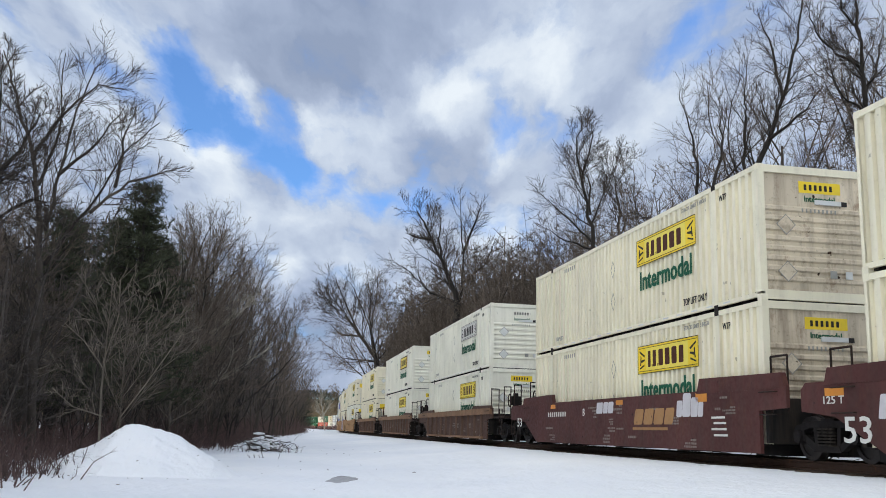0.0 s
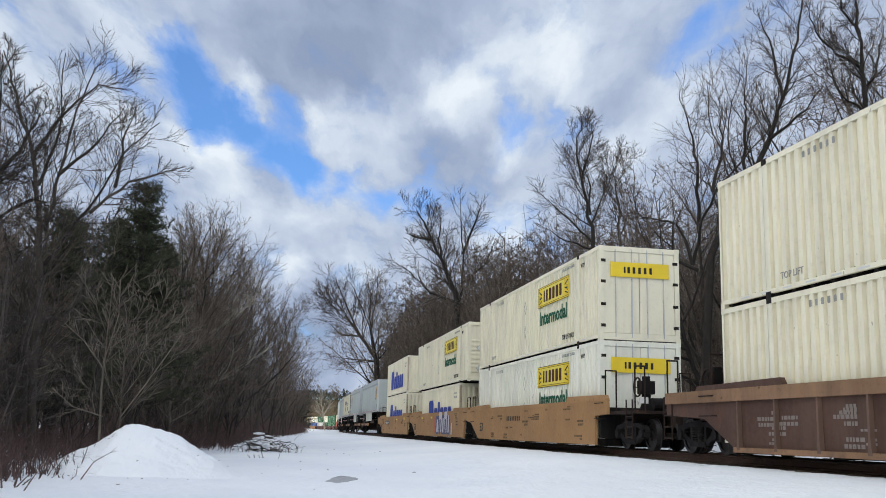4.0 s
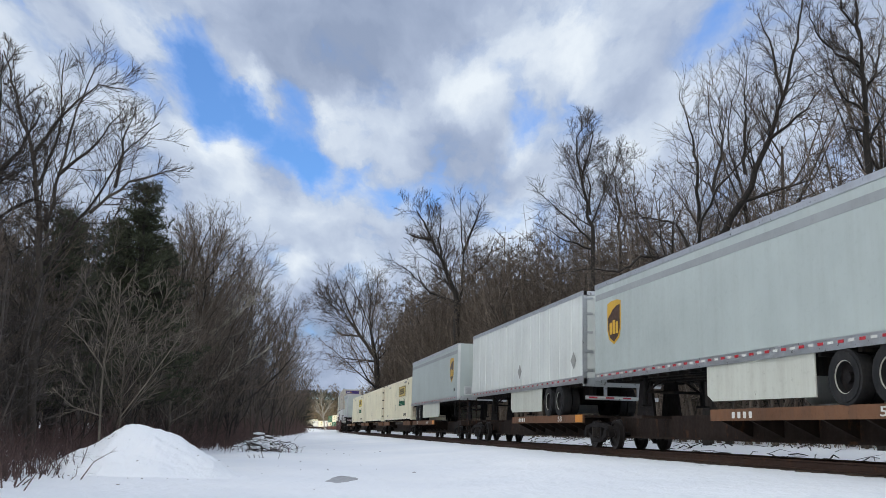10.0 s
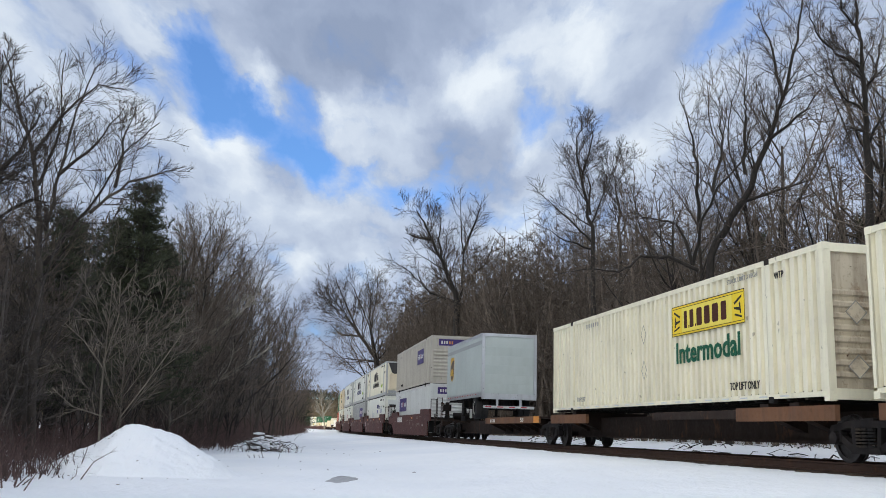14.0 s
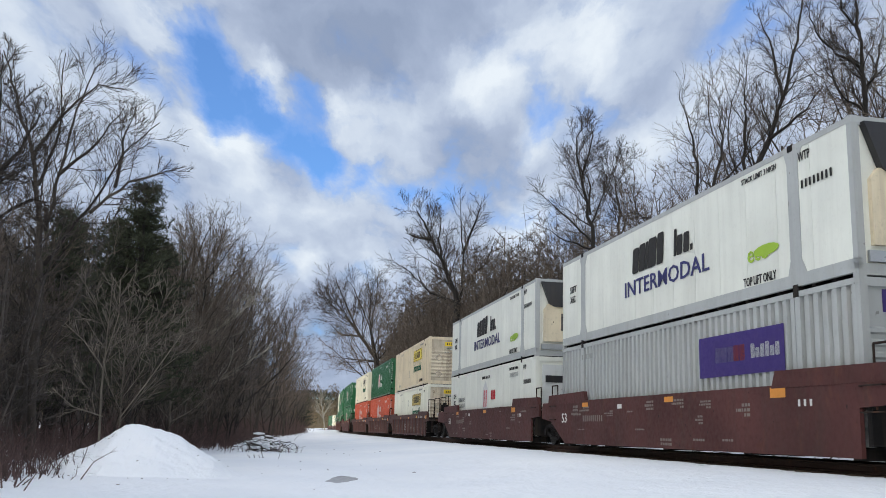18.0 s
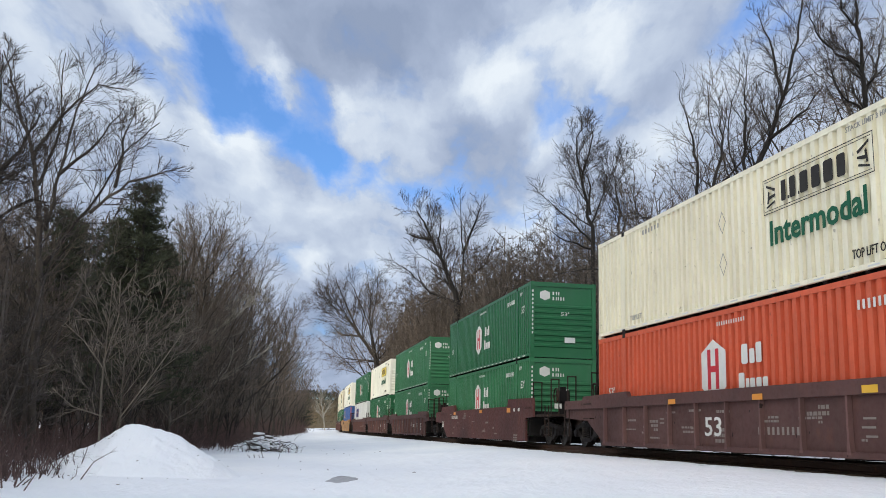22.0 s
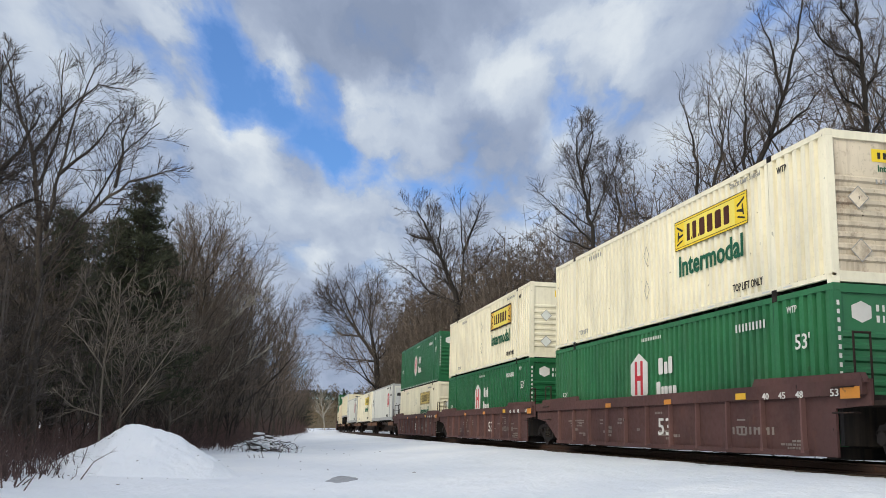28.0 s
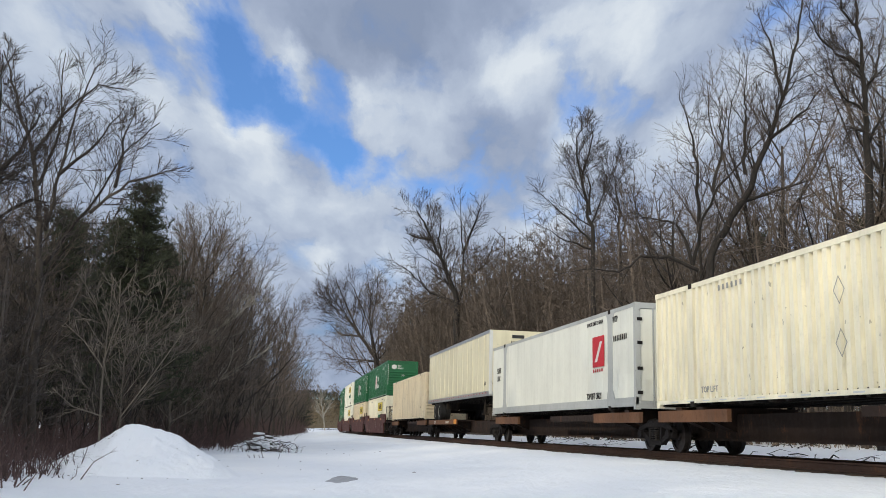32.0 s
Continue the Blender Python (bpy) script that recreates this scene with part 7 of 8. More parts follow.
PLANTED = [
    # left wood: kind, x, y, height, turn
    ("broad_b", -13.4, 26.0, 9.6, 140), ("gnarl_b", -13.0, 22.0, 8.2, 75), ("broad_a", -13.6, 32.0, 10.4, 210), ("tall_a", -14.8, 29.0, 10.6, 300), ("broad_b", -15.0, 25.0, 10.6, 330), ("broad_a", -10.4, 19.6, 6.4, 30), ("broad_b", -9.6, 18.2, 5.6, 190),
    ("thicket_a", -10.9, 22.8, 5.2, 0), ("thicket_b", -11.6, 26.2, 6.0, 80), ("thicket_a", -12.6, 30.5, 7.4, 160), ("thicket_b", -9.3, 19.0, 3.6, 200), ("thicket_b", -14.5, 33.0, 8.6, 10), ("thicket_b", -12.4, 24.0, 5.8, 250), ("thicket_a", -13.4, 27.5, 6.6, 110), ("thicket_a", -8.8, 17.0, 3.4, 45),
    ("pine", -10.7, 33.0, 9.5, 0), ("pine", -13.1, 34.0, 8.0, 100), ("pine", -12.4, 39.0, 9.6, 200), ("pine", -14.4, 42.0, 9.6, 40), ("pine", -12.0, 29.5, 7.6, 20), ("pine", -13.2, 37.5, 9.0, 310),
    ("broad_a", -11.7, 44.0, 11.6, 30), ("broad_b", -11.6, 47.5, 12.5, 90), ("thicket_b", -11.2, 43.0, 9.6, 120), ("broad_a", -12.2, 52.0, 12.8, 150), ("thicket_a", -12.1, 56.0, 12.2, 200), ("broad_b", -12.6, 60.0, 13.0, 260),
    ("thicket_b", -12.9, 66.0, 12.4, 300), ("broad_a", -13.6, 72.0, 12.8, 330), ("thicket_a", -14.2, 80.0, 12.4, 15), ("broad_b", -15.0, 87.0, 12.4, 70), ("thicket_b", -16.0, 96.0, 12.1, 110), ("broad_a", -17.0, 106.0, 12.4, 160),
    ("thicket_a", -18.2, 116.0, 12.2, 210), ("broad_b", -19.8, 128.0, 12.4, 250), ("thicket_b", -21.3, 142.0, 12.2, 290), ("broad_a", -23.3, 158.0, 12.2, 320), ("thicket_a", -25.3, 175.0, 12.0, 350), ("thicket_b", -28.5, 200.0, 11.0, 30), ("pine", -27.4, 196.0, 8.6, 80), ("pine", -29.0, 205.0, 8.0, 180),
    ("broad_b", -16.0, 50.0, 12.6, 75), ("broad_a", -17.5, 62.0, 13.5, 175), ("broad_b", -19.5, 82.0, 13.0, 275), ("thicket_a", -15.0, 38.0, 9.6, 95), ("thicket_b", -10.8, 39.0, 7.0, 195), ("thicket_a", -11.0, 50.5, 9.5, 305), ("thicket_b", -15.5, 57.0, 11.0, 60), ("thicket_a", -16.5, 70.0, 12.0, 140),
    ("broad_a", -11.6, 38.0, 8.6, 100), ("tall_a", -12.0, 41.0, 10.6, 200), ("thicket_a", -9.3, 25.0, 4.4, 20), ("thicket_b", -9.5, 28.0, 4.8, 95), ("thicket_a", -9.9, 32.0, 5.4, 185), ("thicket_b", -10.3, 36.0, 6.0, 265), ("thicket_b", -11.1, 47.5, 8.0, 130),
    ("pine", -12.7, 31.5, 7.5, 170), ("broad_a", -12.2, 27.6, 7.6, 45), ("broad_b", -11.2, 25.4, 6.6, 10), ("thicket_a", -12.8, 33.5, 8.0, 75),  ("pine", -15.6, 33.5, 7.2, 160), ("pine", -13.8, 46.0, 9.6, 230), ("pine", -15.0, 51.0, 10.0, 330),
    ("far_broad", -11.9, 46.0, 12.0, 10), ("far_tall", -12.2, 49.5, 12.4, 200), ("far_broad", -11.0, 43.0, 10.0, 70), ("far_broad", -12.5, 55.0, 12.4, 300), ("pale", -9.9, 35.5, 5.6, 120), ("white", -13.0, 48.5, 10.2, 200),
    # behind the camera, on the sunny side, unseen: added to shade train and snow
    ("broad_b", -13.5, 5.0, 19.0, 20), ("thicket_b", -15.5, 3.5, 19.0, 210), ("thicket_a", -18.0, 3.0, 16.5, 40), ("broad_a", -11.0, -1.5, 18.5, 110), ("thicket_b", -13.0, -2.5, 19.0, 310), ("gnarl_a", -12.0, 1.5, 18.0, 250), ("thicket_a", -16.0, -1.5, 16.0, 90), ("thicket_b", -19.5, 5.5, 19.0, 130), ("broad_a", -21.0, 1.5, 19.0, 270), ("thicket_a", -20.0, -1.5, 18.0, 30), ("gnarl_b", -9.0, -3.0, 18.0, 200), ("broad_a", -17.0, 1.0, 16.0, 300), ("broad_b", -15.0, -4.0, 15.5, 75),
    ("broad_a", -13.0, -14.0, 13.0, 50), ("broad_b", -7.0, -22.0, 14.0, 170), ("tall_b", -17.0, -6.0, 12.0, 260), ("gnarl_b", -2.0, -26.0, 13.0, 10), ("tall_a", -20.0, -22.0, 14.0, 80), ("broad_a", -12.0, -32.0, 15.0, 320),
]
for kind, x, y, hgt, deg in PLANTED:
    if y > 60:
        kind = {"broad_a": "far_broad", "broad_b": "far_tall", "tall_a": "far_tall"}.get(kind, kind)
    plant(PROTO[kind], x, y, hgt / 10.0, deg)
# right of the track: distance along it, distance off it, height
BESIDE = [
    ("broad_b", 43.0, 9.0, 14.0, 100), ("broad_a", 34.0, 10.6, 15.5, 240), ("broad_b", 29.0, 10.6, 17.0, 200), ("tall_a", 31.0, 12.0, 17.0, 0), ("gnarl_a", 42.0, 9.5, 13.5, 180),
    ("gnarl_b", 42.0, 13.0, 19.0, 30), ("broad_b", 46.0, 15.0, 20.0, 120), ("gnarl_a", 37.0, 12.0, 18.0, 250), ("broad_b", 62.0, 12.5, 15.0, 200), ("broad_a", 78.0, 9.5, 16.0, 90), ("tall_b", 86.0, 12.0, 19.0, 310), ("tall_a", 80.0, 13.0, 18.5, 130),
    ("broad_a", 135.0, 9.0, 22.0, 220), ("far_lean", 165.0, 7.0, 28.0, 200), ("tall_a", 108.0, 12.0, 21.0, 70), ("tall_b", 71.0, 12.0, 16.5, 170), ("broad_b", 48.0, 12.5, 13.0, 280), ("broad_b", 145.0, 10.0, 21.0, 350), ("broad_a", 120.0, 10.0, 20.0, 10), ("tall_b", 75.0, 15.0, 18.5, 20),
    ("broad_a", 24.0, 13.0, 16.0, 10), ("broad_b", 36.0, 15.0, 14.0, 95), ("thicket_a", 40.0, 11.5, 9.5, 0), ("thicket_b", 48.0, 11.0, 10.5, 90), ("thicket_a", 56.0, 13.5, 11.5, 180), ("thicket_b", 66.0, 11.5, 13.0, 270), ("thicket_a", 74.0, 12.0, 14.5, 45),
    ("thicket_b", 82.0, 11.0, 15.5, 135), ("thicket_a", 92.0, 12.5, 16.0, 225), ("thicket_b", 32.0, 13.0, 9.5, 290), ("thicket_a", 60.0, 17.0, 14.0, 75), ("thicket_b", 86.0, 16.0, 17.0, 165),
    ("pine", 50.0, 15.5, 11.5, 0), ("pine", 37.0, 13.5, 9.5, 120), ("pine", 66.0, 17.0, 13.0, 240), ("thicket_a", 22.0, 11.0, 8.0, 60), ("thicket_b", 27.0, 14.0, 9.5, 150), 
]
for kind, s, lat, hgt, deg in BESIDE:
    if s > 75:
        kind = {"broad_a": "far_broad", "broad_b": "far_broad", "tall_a": "far_tall", "tall_b": "far_tall"}.get(kind, kind)
    x, y, _ = track(s, lat)
    plant(PROTO[kind], x, y, hgt / 10.0, deg)
ARCHING = dict(BROAD, kids=(9, 5, 5, 5), angle=((18, 40), (18, 42), (22, 48), (25, 52)), ratio=(0.52, 0.6, 0.65, 0.8), wander=(0.08, 0.10, 0.12, 0.12, 0.1), lift=0.06, thin=0.006)
OPEN = dict(GNARLED, kids=(8, 6, 5, 4), angle=((25, 52), (24, 50), (25, 50), (25, 50)), ratio=(0.6, 0.64, 0.64, 0.8), wander=(0.14, 0.18, 0.2, 0.2, 0.2), lift=0.06, thin=0.006)
SAPLING = dict(BROAD, levels=3, kids=(6, 4, 4, 3), angle=((20, 40), (20, 38), (20, 38), (20, 40)), wander=(0.03, 0.04, 0.05, 0.06, 0.1), lift=0.05, thin=0.006)
BENT = [
    (201, 24, 0.12, (((-10.1, 0.2), (-10.2, 2.4), (-10.3, 4.3), (-10.4, 5.3), (-10.8, 7.3), (-11.4, 8.9), (-11.8, 10)), ((-10.3, 5.2), (-10.1, 6.7), (-9.9, 8.2), (-9.6, 9.6), (-9.3, 10.1)), ((-10.6, 6.4), (-10.3, 7.9), (-10.4, 10.2)), ((-10.2, 4.3), (-9.6, 5.1), (-8.7, 6.3), (-8.2, 7.2), (-7.3, 7.9)), ((-9.2, 5.7), (-8.3, 6.6), (-6.9, 7.1)), ((-8.6, 6.4), (-8.6, 7.7), (-8.4, 8.6)), ((-10.1, 6.7), (-9.3, 7.6), (-8.7, 8.8)), ((-10.8, 7.1), (-10.4, 8.4), (-9.5, 9.4), (-8.9, 9.4))),
     "bark", "darktwig", "spreading leafless tree with long arching limbs", ARCHING),
    (203, 21, 0.13, (((-10.3, 0.1), (-10.5, 2.1), (-10.6, 4.4), (-10.4, 5.5), (-9.7, 6.4), (-9.3, 7.3)), ((-10.6, 4.4), (-10.1, 5), (-9.6, 5.4), (-9.2, 5.4)), ((-10.6, 3.1), (-9.9, 4.7), (-9.4, 3.7)), ((-10.6, 4.7), (-10.3, 6.1), (-10.2, 7.6), (-10.2, 8.6)), ((-10.4, 5.5), (-9.9, 5.7), (-9.4, 5.6))),
     "darkbark", "darktwig", "dark leafless tree reaching over the wood's edge", OPEN),
    (211, 38, 0.19, (((10.6, 6.1), (10.9, 7.7), (12.3, 10), (13.5, 12.7), (14.2, 14.5), (14.9, 17.2), (15.4, 20.1)), ((10.2, 7.3), (10.5, 9.1), (11.1, 10.4), (12.6, 12.1), (13.7, 13.5)), ((10.5, 9.1), (10.5, 11.7), (10.3, 13.2), (9.9, 14.9)), ((10.2, 7.3), (9.7, 9), (8.8, 9.2), (7.7, 9.5)), ((11.1, 10.4), (11.6, 12), (11.7, 13.8), (11.9, 14.7)), ((12.5, 11.2), (12.6, 13.4), (12.6, 14.4), (12.9, 16.5)), ((13.5, 12.7), (15.1, 14), (15.8, 15.2)), ((12.1, 9.9), (14.9, 11), (16.6, 11.7)), ((14.2, 14.5), (13.8, 16.7), (13.2, 18.5)), ((10.4, 7.1), (9.1, 7.6), (8, 7.5), (7.1, 6.8), (5.9, 6.9), (4.6, 6.6))),
     "darkbark", "darktwig", "dark leaning leafless tree with crooked limbs", OPEN),
    (223, 30, 0.15, (((13.8, 5.1), (13.9, 9), (13.9, 10.4), (13.9, 12), (13.9, 13.1), (13.8, 15.2), (13.8, 16.4)), ((13.9, 11.2), (13, 11.5), (12.2, 12.5)), ((13.9, 12.7), (13.1, 13.2), (12.5, 14), (12.2, 15.1)), ((13.9, 10.4), (13.3, 10.5), (12.7, 9.7)), ((13.9, 11.7), (14.5, 12.9), (14.9, 14.4)), ((13.9, 13.9), (13.3, 14.7), (13, 16)), ((13.9, 10), (14.7, 11.2), (15.3, 12.2))),
     "darkbark", "darktwig", "tall dark leafless tree with crooked limbs", OPEN),
    (239, 56, 0.17, (((9.2, 8), (9, 11.4), (8.7, 14.1), (8, 17.1), (8.3, 19.5)), ((9, 11.8), (7.7, 13.3), (6.5, 14.7), (5.9, 15.4)), ((8.9, 13.5), (8.6, 15.6), (7.5, 16.7)), ((8.9, 12.8), (9.8, 15), (10.4, 16.5)), ((8.4, 15.6), (8.7, 17.4), (8.7, 18.7)), ((8.9, 11.4), (7.4, 12.1), (5.8, 13.3))),
     "darkbark", "darktwig", "upright leafless tree with a fan of slender limbs", OPEN),
    (241, 60, 0.12, (((11.5, 8.6), (11.4, 12.8), (11.4, 14.7), (11.1, 17), (11, 17.9)), ((11.4, 13), (12, 14.9), (11.9, 16.4)), ((11.4, 13.8), (10.6, 14.9), (10.5, 16))),
     "bark", "darktwig", "slender upright leafless tree behind the track", OPEN),
    (251, 105, 0.42, (((2.1, 8), (1.8, 12.4), (1.5, 15.6), (0.1, 19), (-1.6, 22.3), (-3.1, 25)), ((1.8, 12.4), (2.5, 17.5), (2.1, 21.7), (1.9, 26.3)), ((1.5, 14.6), (-1.4, 15.8), (-3.7, 18.3), (-5.3, 19.5)), ((2.2, 20.1), (3.5, 23.4), (4.2, 25.7)), ((2.5, 16.9), (4.8, 18.8), (5.8, 21.5)), ((0.4, 18.1), (-0.6, 21.3), (-0.3, 23.6)), ((-1.2, 21.6), (-3.2, 21.9), (-4.3, 22.5))),
     "darkbark", "darktwig", "tall forked leafless tree standing above the wood", OPEN),
    (257, 165, 0.45, (((-10, 7.2), (-11.2, 12.5), (-14.3, 16.8), (-17.4, 20.7), (-19.7, 21.1)), ((-11.5, 13), (-12.4, 17.9), (-15.6, 24.8), (-17, 26.5)), ((-12.3, 16.9), (-11.3, 22.9), (-11, 26.9)), ((-13.8, 16.3), (-17.7, 16.7), (-20.2, 19.1)), ((-14.8, 17.8), (-17.6, 23.7), (-18.3, 25.2)), ((-10.8, 12), (-15.1, 12.4), (-19.5, 13.2))),
     "bark", "darktwig", "leafless tree leaning out over the curve", OPEN),
    (263, 21.8, 0.030, (((-7.6, -0.2), (-7.7, 1.1), (-7.7, 1.8), (-7.7, 2.8), (-7.7, 3.7)), ((-7.2, 0.1), (-7.2, 1.2), (-7.2, 2.2), (-7.1, 4)), ((-7.7, 1.6), (-8.2, 2.2), (-8.7, 2.6)), ((-7.6, 0.8), (-8.2, 1.4), (-8.8, 1.7)), ((-7.2, 1.1), (-6.8, 2.2), (-6.4, 3.1), (-6.3, 3.5)), ((-7.2, 0.5), (-6.6, 1.3), (-6.1, 2), (-5.8, 2.4)), ((-7.7, 2.4), (-8, 3.2), (-8.3, 3.7)), ((-7.1, 2.5), (-6.9, 3.3), (-6.8, 3.9)), ((-7.2, 1.8), (-7.5, 2.4), (-7.5, 2.8)), ((-7.2, 1.9), (-6.6, 2.3), (-5.8, 3)), ((-7.7, 1.7), (-7.4, 2.8), (-7.4, 3.6)), ((-7.6, 0.5), (-8.2, 0.7), (-8.6, 1.1))),
     "palebark", "palebark", "small pale-barked sapling with wide-spread branches", SAPLING),
]
for seed, y, radius, limbs, wood_m, twig_m, label, form in BENT:
    trained_tree(seed, y, radius, limbs, wood_m, twig_m, label, dict(form, thin=max(form["thin"], 0.00014 * y)))
plant(PROTO["white"], -46.5, 395.0, 1.9, 60)
for ob in PROTO.values():
    for o in (*ob.children, ob):
        bpy.data.objects.remove(o)


# ---- brush, stuff ----
def brush(name, spots, material, count, size, spread_r, label, seed, bend=0.35):
    """A thicket of thin bent stalks about each spot, in one mesh."""
    rng = random.Random(seed)
    T = Tubes()
    for x, y, k in spots:
        for _ in range(int(count * k)):
            px, py = x + rng.gauss(0, spread_r), y + rng.gauss(0, spread_r)
            hgt = size * k * rng.uniform(0.4, 1.15)
            d = Vector((rng.gauss(0, bend), rng.gauss(0, bend), 1)).normalized()
            p0 = Vector((px, py, ground_z(px, py) - 0.05))
            p1 = p0 + d * hgt * 0.5
            p2 = p1 + (d + Vector((rng.gauss(0, bend), rng.gauss(0, bend), 0.1))).normalized() * hgt * 0.5
            T.add([p0, p1, p2], [0.010 + 0.004 * k, 0.007, 0.003], 3)
            for _ in range(7):
                q = p0.lerp(p1, rng.uniform(0.4, 1)) if rng.random() < 0.3 else p1.lerp(p2, rng.random())
                T.sliver(q, q + Vector((rng.gauss(0, 0.5), rng.gauss(0, 0.5), rng.uniform(-0.1, 0.8))).normalized() * hgt * rng.uniform(0.15, 0.35), 0.005)
    ob = new(name, T.mesh(M[material], False))
    return tagged(ob, label, "brush", kind="stuff")


rng = random.Random(4)
edge = []
for i in range(150):
    y = 14 + 190 * (i / 150) ** 1.6
    edge.append((-7.4 - 0.113 * (y - 15) - rng.uniform(0.2, 3.8), y, rng.uniform(0.6, 1.15) * (0.8 + y / 130)))
brush("underbrush", edge, "redtwig", 80, 1.45, 0.9, "dense reddish-brown leafless underbrush along the wood's edge", 8, 0.7)
brush("dry_weeds", [(-7.3 - rng.uniform(-0.1, 1.2), 15 + rng.uniform(-0.3, 3.0), rng.uniform(0.5, 0.9)) for _ in range(14)] + [(-9.9 + rng.uniform(-1, 1), 44 + rng.uniform(-3, 3), 0.7) for _ in range(8)], "redtwig", 60, 0.75, 0.3, "dry brown weeds standing in the snow", 9, 0.2)
right = []
for i in range(110):
    s = 14 + 150 * (i / 110) ** 1.3
    x, y, _ = track(s, rng.uniform(9.5, 17.0))
    right.append((x, y, rng.uniform(0.8, 1.3)))
brush("trackside_brush", right, "twig", 50, 2.2, 1.0, "leafless brown brush behind the track", 10)

def snow_top(x, y):
    """The height of the snow, on the mound too."""
    z = ground_z(x, y)
    hit, at, _, _ = pile.ray_cast(Vector((x, y, 5)), Vector((0, 0, -1)))
    return max(z, at.z) if hit else z


rng = random.Random(12)
T = Tubes()
for _ in range(95):
    x, y = rng.gauss(-7.3, 0.55), rng.gauss(40.5, 1.2)
    hgt = max(0.05, 0.75 * math.exp(-((x + 7.3) ** 2 / 0.7 + (y - 40.5) ** 2 / 4)) * rng.random())
    a, ln = rng.uniform(0, 6.28), rng.uniform(0.3, 1.1)
    d = Vector((math.cos(a) * ln, math.sin(a) * ln, rng.gauss(0.12, 0.22) * ln))
    p0 = Vector((x, y, ground_z(x, y) + hgt)) - d * 0.5
    p0.z = max(p0.z, ground_z(p0.x, p0.y) - 0.03)
    r = rng.uniform(0.008, 0.028)
    T.add([p0, p0 + d * 0.5 + Vector((0, 0, rng.gauss(0, 0.06))), p0 + d], [r, r * 0.8, r * 0.4], 4)
heap_ob = new("brush_pile")
tagged(part("stick_tangle", T.mesh(M["bark"], False), None, heap_ob), kind="stuff")
bm = bmesh.new()
for _ in range(60):
    x, y = rng.gauss(-7.3, 0.5), rng.gauss(40.5, 1.2)
    z = ground_z(x, y) + 0.80 * math.exp(-((x + 7.3) ** 2 / 0.7 + (y - 40.5) ** 2 / 4)) * rng.uniform(0.3, 1.0)
    bmesh.ops.create_icosphere(bm, subdivisions=1, radius=1.0, matrix=Matrix.Translation((x, y, z)) @ Matrix.Rotation(rng.uniform(0, 3), 4, "Z") @ Matrix.Diagonal((rng.uniform(0.12, 0.4), rng.uniform(0.06, 0.14), rng.uniform(0.03, 0.06), 1)))
tagged(part("snow_cover", bm, M["snow"], heap_ob), "thin snow lying on the sticks", kind="stuff")
tagged(heap_ob, "low heap of cut branches dusted with snow", "brush pile")
T = Tubes()
for _ in range(120):
    s_ = rng.uniform(9, 60)
    x, y, _ = track(s_, rng.uniform(2.9, 7.5))
    a, ln, r = rng.uniform(0, 6.28), rng.uniform(0.3, 1.6), rng.uniform(0.006, 0.028)
    d = Vector((math.cos(a), math.sin(a), 0)) * ln
    p0, p2 = Vector((x, y, 0)), Vector((x, y, 0)) + d
    p1 = p0.lerp(p2, 0.5)
    for q, lift in ((p0, 0.0), (p1, rng.uniform(0.03, 0.16)), (p2, rng.uniform(0.0, 0.12))):
        q.z = ground_z(q.x, q.y) + lift
    T.add([p0, p1, p2], [r, r * 0.85, r * 0.5], 4)
tagged(new("fallen_sticks", T.mesh(M["darkbark"], False)), "dark fallen sticks lying in the snow behind the track", "sticks", kind="stuff")
bm = bmesh.new()
for k in range(90):
    if k < 26:
        x, y, sz = rng.gauss(-5.95, 0.28), rng.gauss(18.75, 0.25), rng.uniform(0.006, 0.017)
    elif k < 50:
        x, y, sz = rng.uniform(-7.4, -4.4), rng.uniform(16.6, 19.5), rng.uniform(0.005, 0.015)
    else:
        y = 15 + 30 * rng.random()
        x, sz = rng.uniform(-3.2 - 0.16 * y, 6.5 - 0.2 * y), rng.uniform(0.008, 0.024)
    bmesh.ops.create_icosphere(bm, subdivisions=1, radius=sz, matrix=Matrix.Translation((x, y, snow_top(x, y))) @ Matrix.Rotation(rng.uniform(0, 3), 4, "Z") @ Matrix.Diagonal((rng.uniform(0.8, 2.4), 1, rng.uniform(0.4, 0.9), 1)))
tagged(new("dirt_clods", mesh_of(bm, M["litter"], "clods")), "scattered dark clods and bark bits on the snow", "debris", kind="stuff")
brush("snow_twigs", [(-7.3, 17.4, 0.35), (-6.6, 16.8, 0.25), (-5.4, 30.0, 0.3), (-6.2, 38.6, 0.5), (-5.9, 37.6, 0.4), (-7.6, 37.0, 0.45)], "redtwig", 26, 0.9, 0.3, "thin dry twigs poking out of the snow", 14, 0.5)


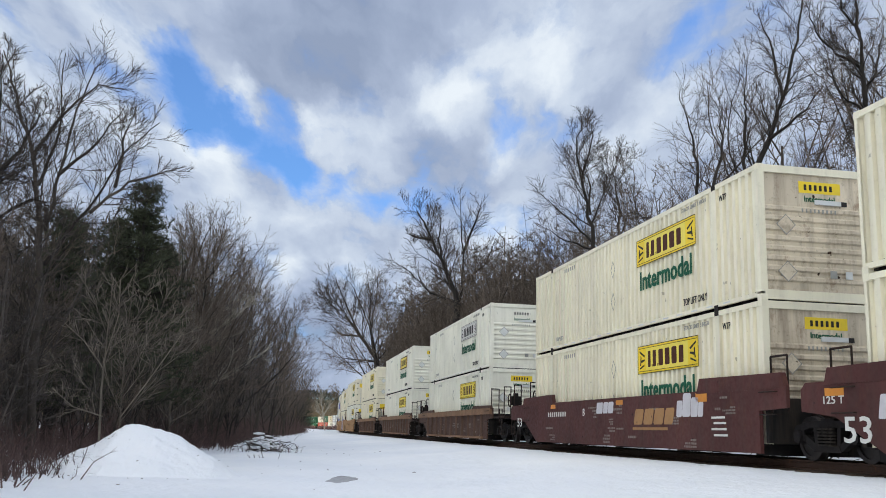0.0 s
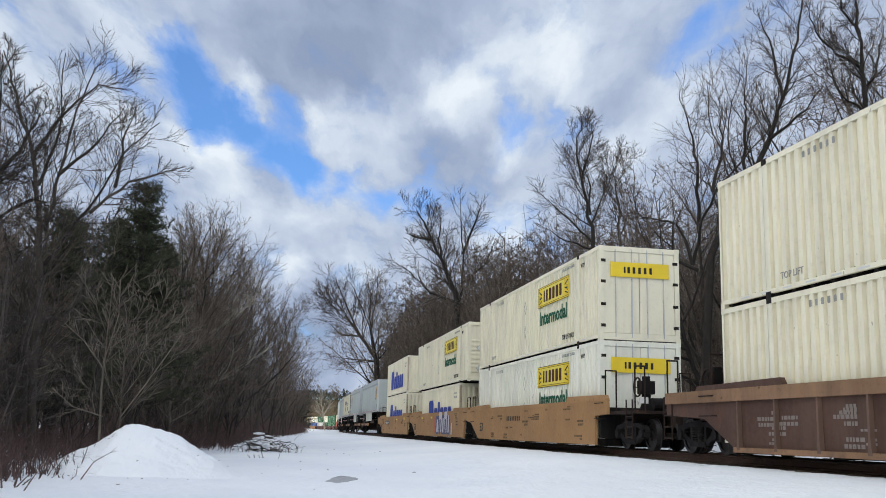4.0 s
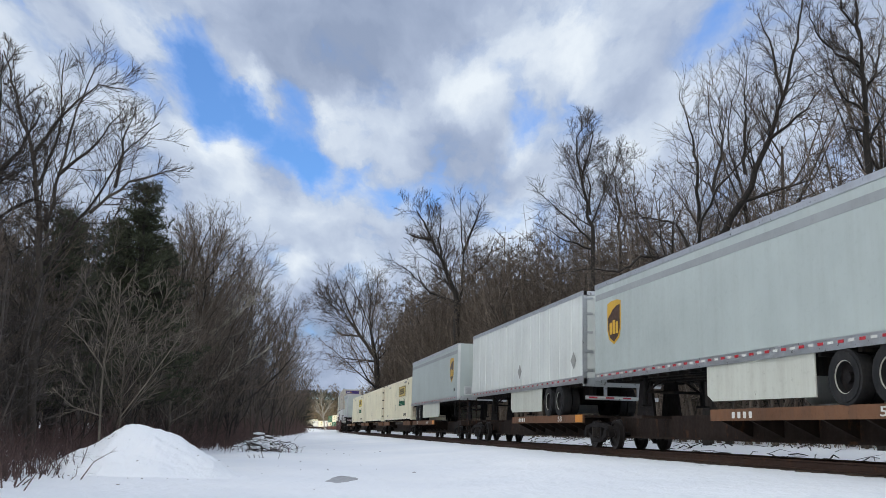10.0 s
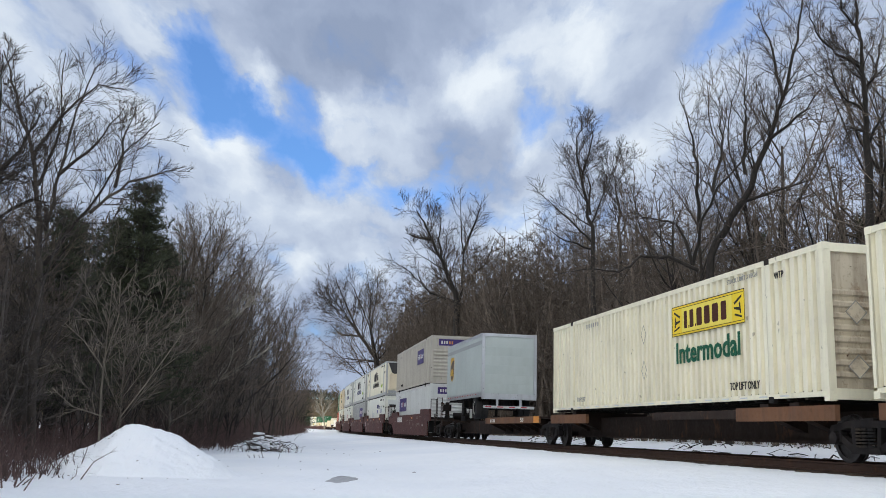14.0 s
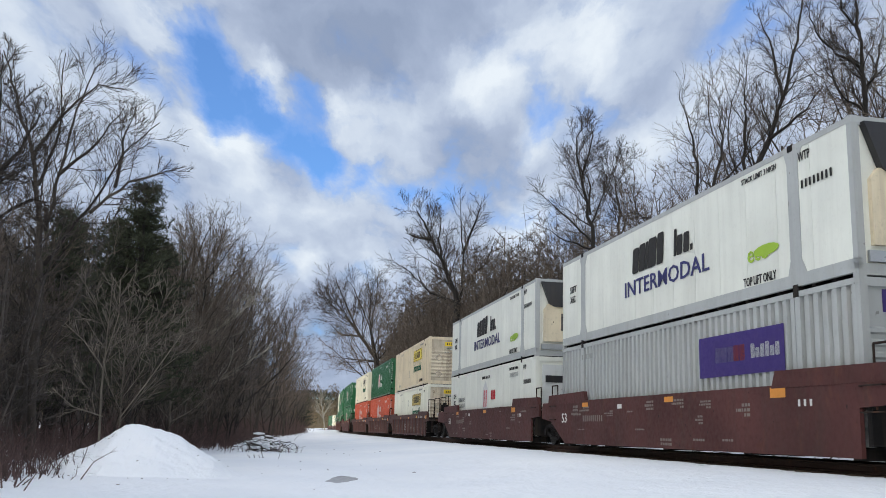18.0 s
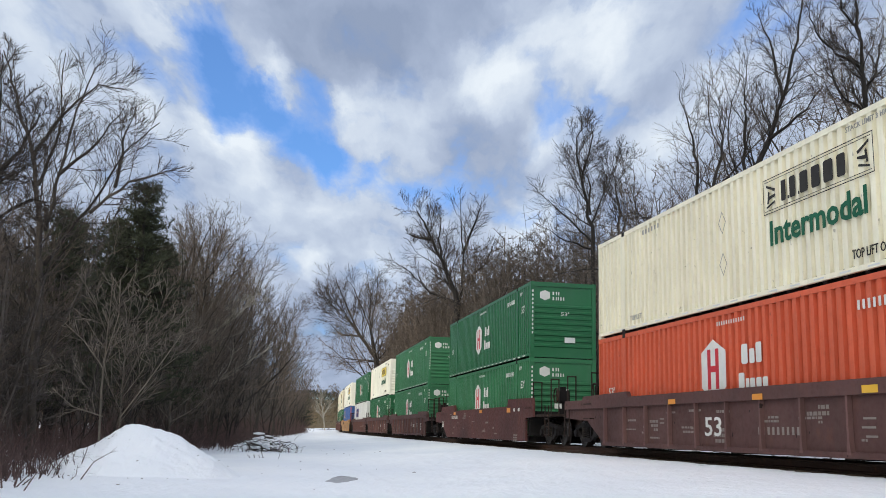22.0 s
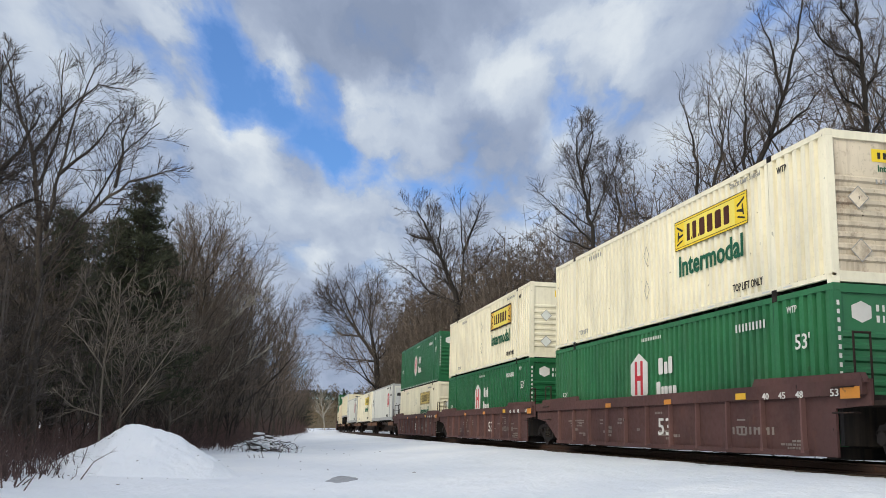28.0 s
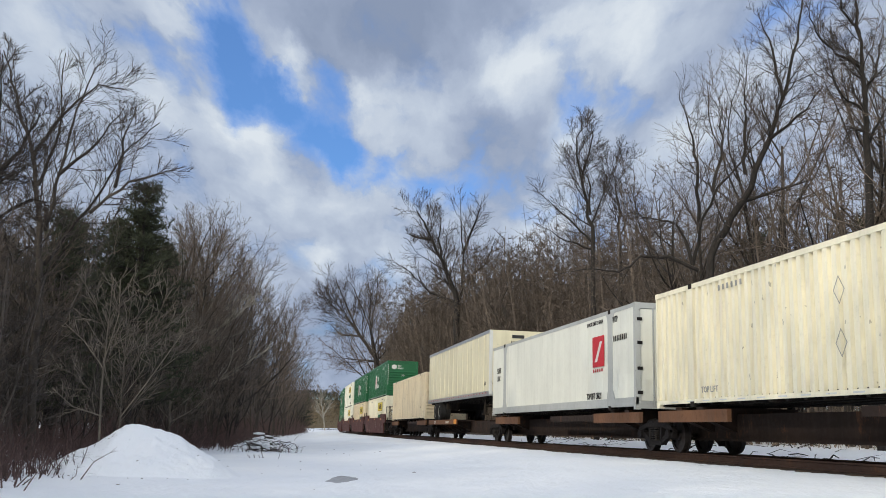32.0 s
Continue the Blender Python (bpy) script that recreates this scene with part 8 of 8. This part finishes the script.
def stand(name, spots, material, label, seed, fine=12, lean_by=0.06, girth=0.010):
    """Many slender stems with upswept twigs, too close together to count, in one mesh."""
    rng = random.Random(seed)
    T = Tubes()
    for x, y, hgt in spots:
        p0 = Vector((x, y, ground_z(x, y) - 0.2))
        lean = Vector((rng.gauss(0, lean_by), rng.gauss(0, lean_by), 1)).normalized()
        p1, p2 = p0 + lean * hgt * 0.5 + Vector((rng.gauss(0, 0.15), rng.gauss(0, 0.15), 0)), p0 + lean * hgt
        r = girth * hgt * rng.uniform(0.5, 1.25)
        T.add([p0, p1, p2], [r, r * 0.6, 0.01], 4)
        for _ in range(22):
            u = rng.uniform(0.15, 0.98)
            q = (p0.lerp(p1, u * 2) if u < 0.5 else p1.lerp(p2, u * 2 - 1))
            a = rng.uniform(0, 2 * math.pi)
            reach = hgt * rng.uniform(0.12, 0.27) * (1.2 - u)
            tip = q + Vector((math.cos(a) * reach, math.sin(a) * reach, reach * rng.uniform(-0.1, 1.0)))
            mid = q.lerp(tip, 0.5) + Vector((rng.gauss(0, 0.06), rng.gauss(0, 0.06), -0.06)) * reach
            T.add([q, mid], [r * 0.28, r * 0.16], 3)
            T.sliver(mid, tip, r * 0.16)
            for _ in range(fine):
                b = q.lerp(mid, rng.uniform(0.3, 1)) if rng.random() < 0.4 else mid.lerp(tip, rng.random())
                T.sliver(b, b + Vector((rng.gauss(0, 0.6), rng.gauss(0, 0.6), rng.uniform(0.0, 1.0))) * reach * 0.5, 0.0075 + 0.00016 * abs(y))
    return tagged(new(name, T.mesh(M[material], False)), label, "woods", kind="stuff")


rng = random.Random(33)
spots = []
for i in range(1350):
    s_ = 16 + 190 * (i / 1350) ** 1.1
    x, y, _ = track(s_, 9.2 + 44 * rng.random() ** 1.7)
    spots.append((x, y, rng.uniform(0.68, 1.0) * min(25.0, 11.0 + 0.095 * s_)))
stand("wood_behind_track", spots, "twig", "dense leafless wood behind the railway", 34, lean_by=0.13, girth=0.0075)
spots = []
for i in range(640):
    y = 17 + 185 * (i / 640) ** 1.75
    spots.append((-9.0 - 0.113 * (y - 15) - rng.uniform(0.3, 9), y, rng.uniform(0.5, 0.95) * min(12.4, 5.0 + 0.15 * y)))
stand("wood_beside_clearing", spots, "greytwig", "dense leafless wood beside the snowy clearing", 35, lean_by=0.16, girth=0.0075)


# ---- far hill ----
def far_wood(name, material, spots, label, conifer):
    rng = random.Random(21)
    v, f = [], []
    for x, y, hgt in spots:
        z = hill_z(x, y)
        for _ in range(70 if conifer else 50):
            u = rng.random() ** 0.8
            r = hgt * (0.34 * (1 - u * u) + 0.03 if conifer else 0.28 * math.sin(math.pi * min(1, 0.15 + 0.85 * u)) ** 0.7)
            a = rng.uniform(0, 2 * math.pi)
            c = Vector((x + math.cos(a) * r * rng.random() ** 0.5, y + math.sin(a) * r * rng.random() ** 0.5, z + hgt * (0.1 + 0.9 * u)))
            d = Vector((rng.gauss(0, 1), rng.gauss(0, 1), rng.gauss(0.3, 0.7))).normalized() * hgt * (0.16 if conifer else 0.13)
            e = d.orthogonal().normalized() * hgt * (0.045 if conifer else 0.016)
            i = len(v)
            v += [tuple(c - e), tuple(c + e), tuple(c + d)]
            f.append((i, i + 1, i + 2))
    me = bpy.data.meshes.new(name)
    me.from_pydata(v, [], f)
    me.materials.append(M[material])
    return tagged(new(name, me), label, "woods", kind="stuff")


rng = random.Random(57)
spots = []
for i in range(560):
    x, y, _ = track(rng.uniform(150, 430), 8.5 + 50 * rng.random() ** 1.4)
    spots.append((x, y, rng.uniform(16, 26) if y < 290 else rng.uniform(10, 17)))
stand("wood_along_curve", spots, "twig", "leafless wood along the far curve", 58)
rng = random.Random(71)
spots = []
for i in range(620):
    x, y, _ = track(rng.uniform(62, 190), 10.0 + 55 * rng.random() ** 1.3)
    spots.append((x, y, rng.uniform(0.7, 1.0) * min(26.0, 9.5 + 0.130 * y)))
stand("wood_on_the_rise", spots, "twig", "leafless wood on the rise behind the railway", 72, lean_by=0.12, girth=0.0075)
rng = random.Random(17)
far_a = [(rng.uniform(-240, 260), rng.uniform(640, 900), rng.uniform(6, 9)) for _ in range(700)]
far_b = [(rng.uniform(-240, 260), rng.uniform(520, 760), rng.uniform(7, 13)) for _ in range(1100)]
far_wood("far_pine_wood", "farneedles", far_a, "distant hillside of dark green pines", True)
far_wood("far_bare_wood", "farwood", far_b, "distant hillside of tan leafless trees", False)


# ---- what moves ----
def motions():
    for thing, near, far, z in MOVERS:
        rows = []
        for t in range(33):
            a, b = near - gone(t), far - gone(t)
            x0, y0, _ = track(a)
            x1, y1, _ = track(b)
            rows.append((float(t), pose((x0 + x1) / 2, (y0 + y1) / 2, z, 0, 0, -math.degrees(math.atan2(x1 - x0, y1 - y0)))))
        walk(thing, rows)
    walk(clouds, [(0.0, pose(0, 0, 0)), (32.0, pose(*CLOUD_DRIFT, 0))])


motions()
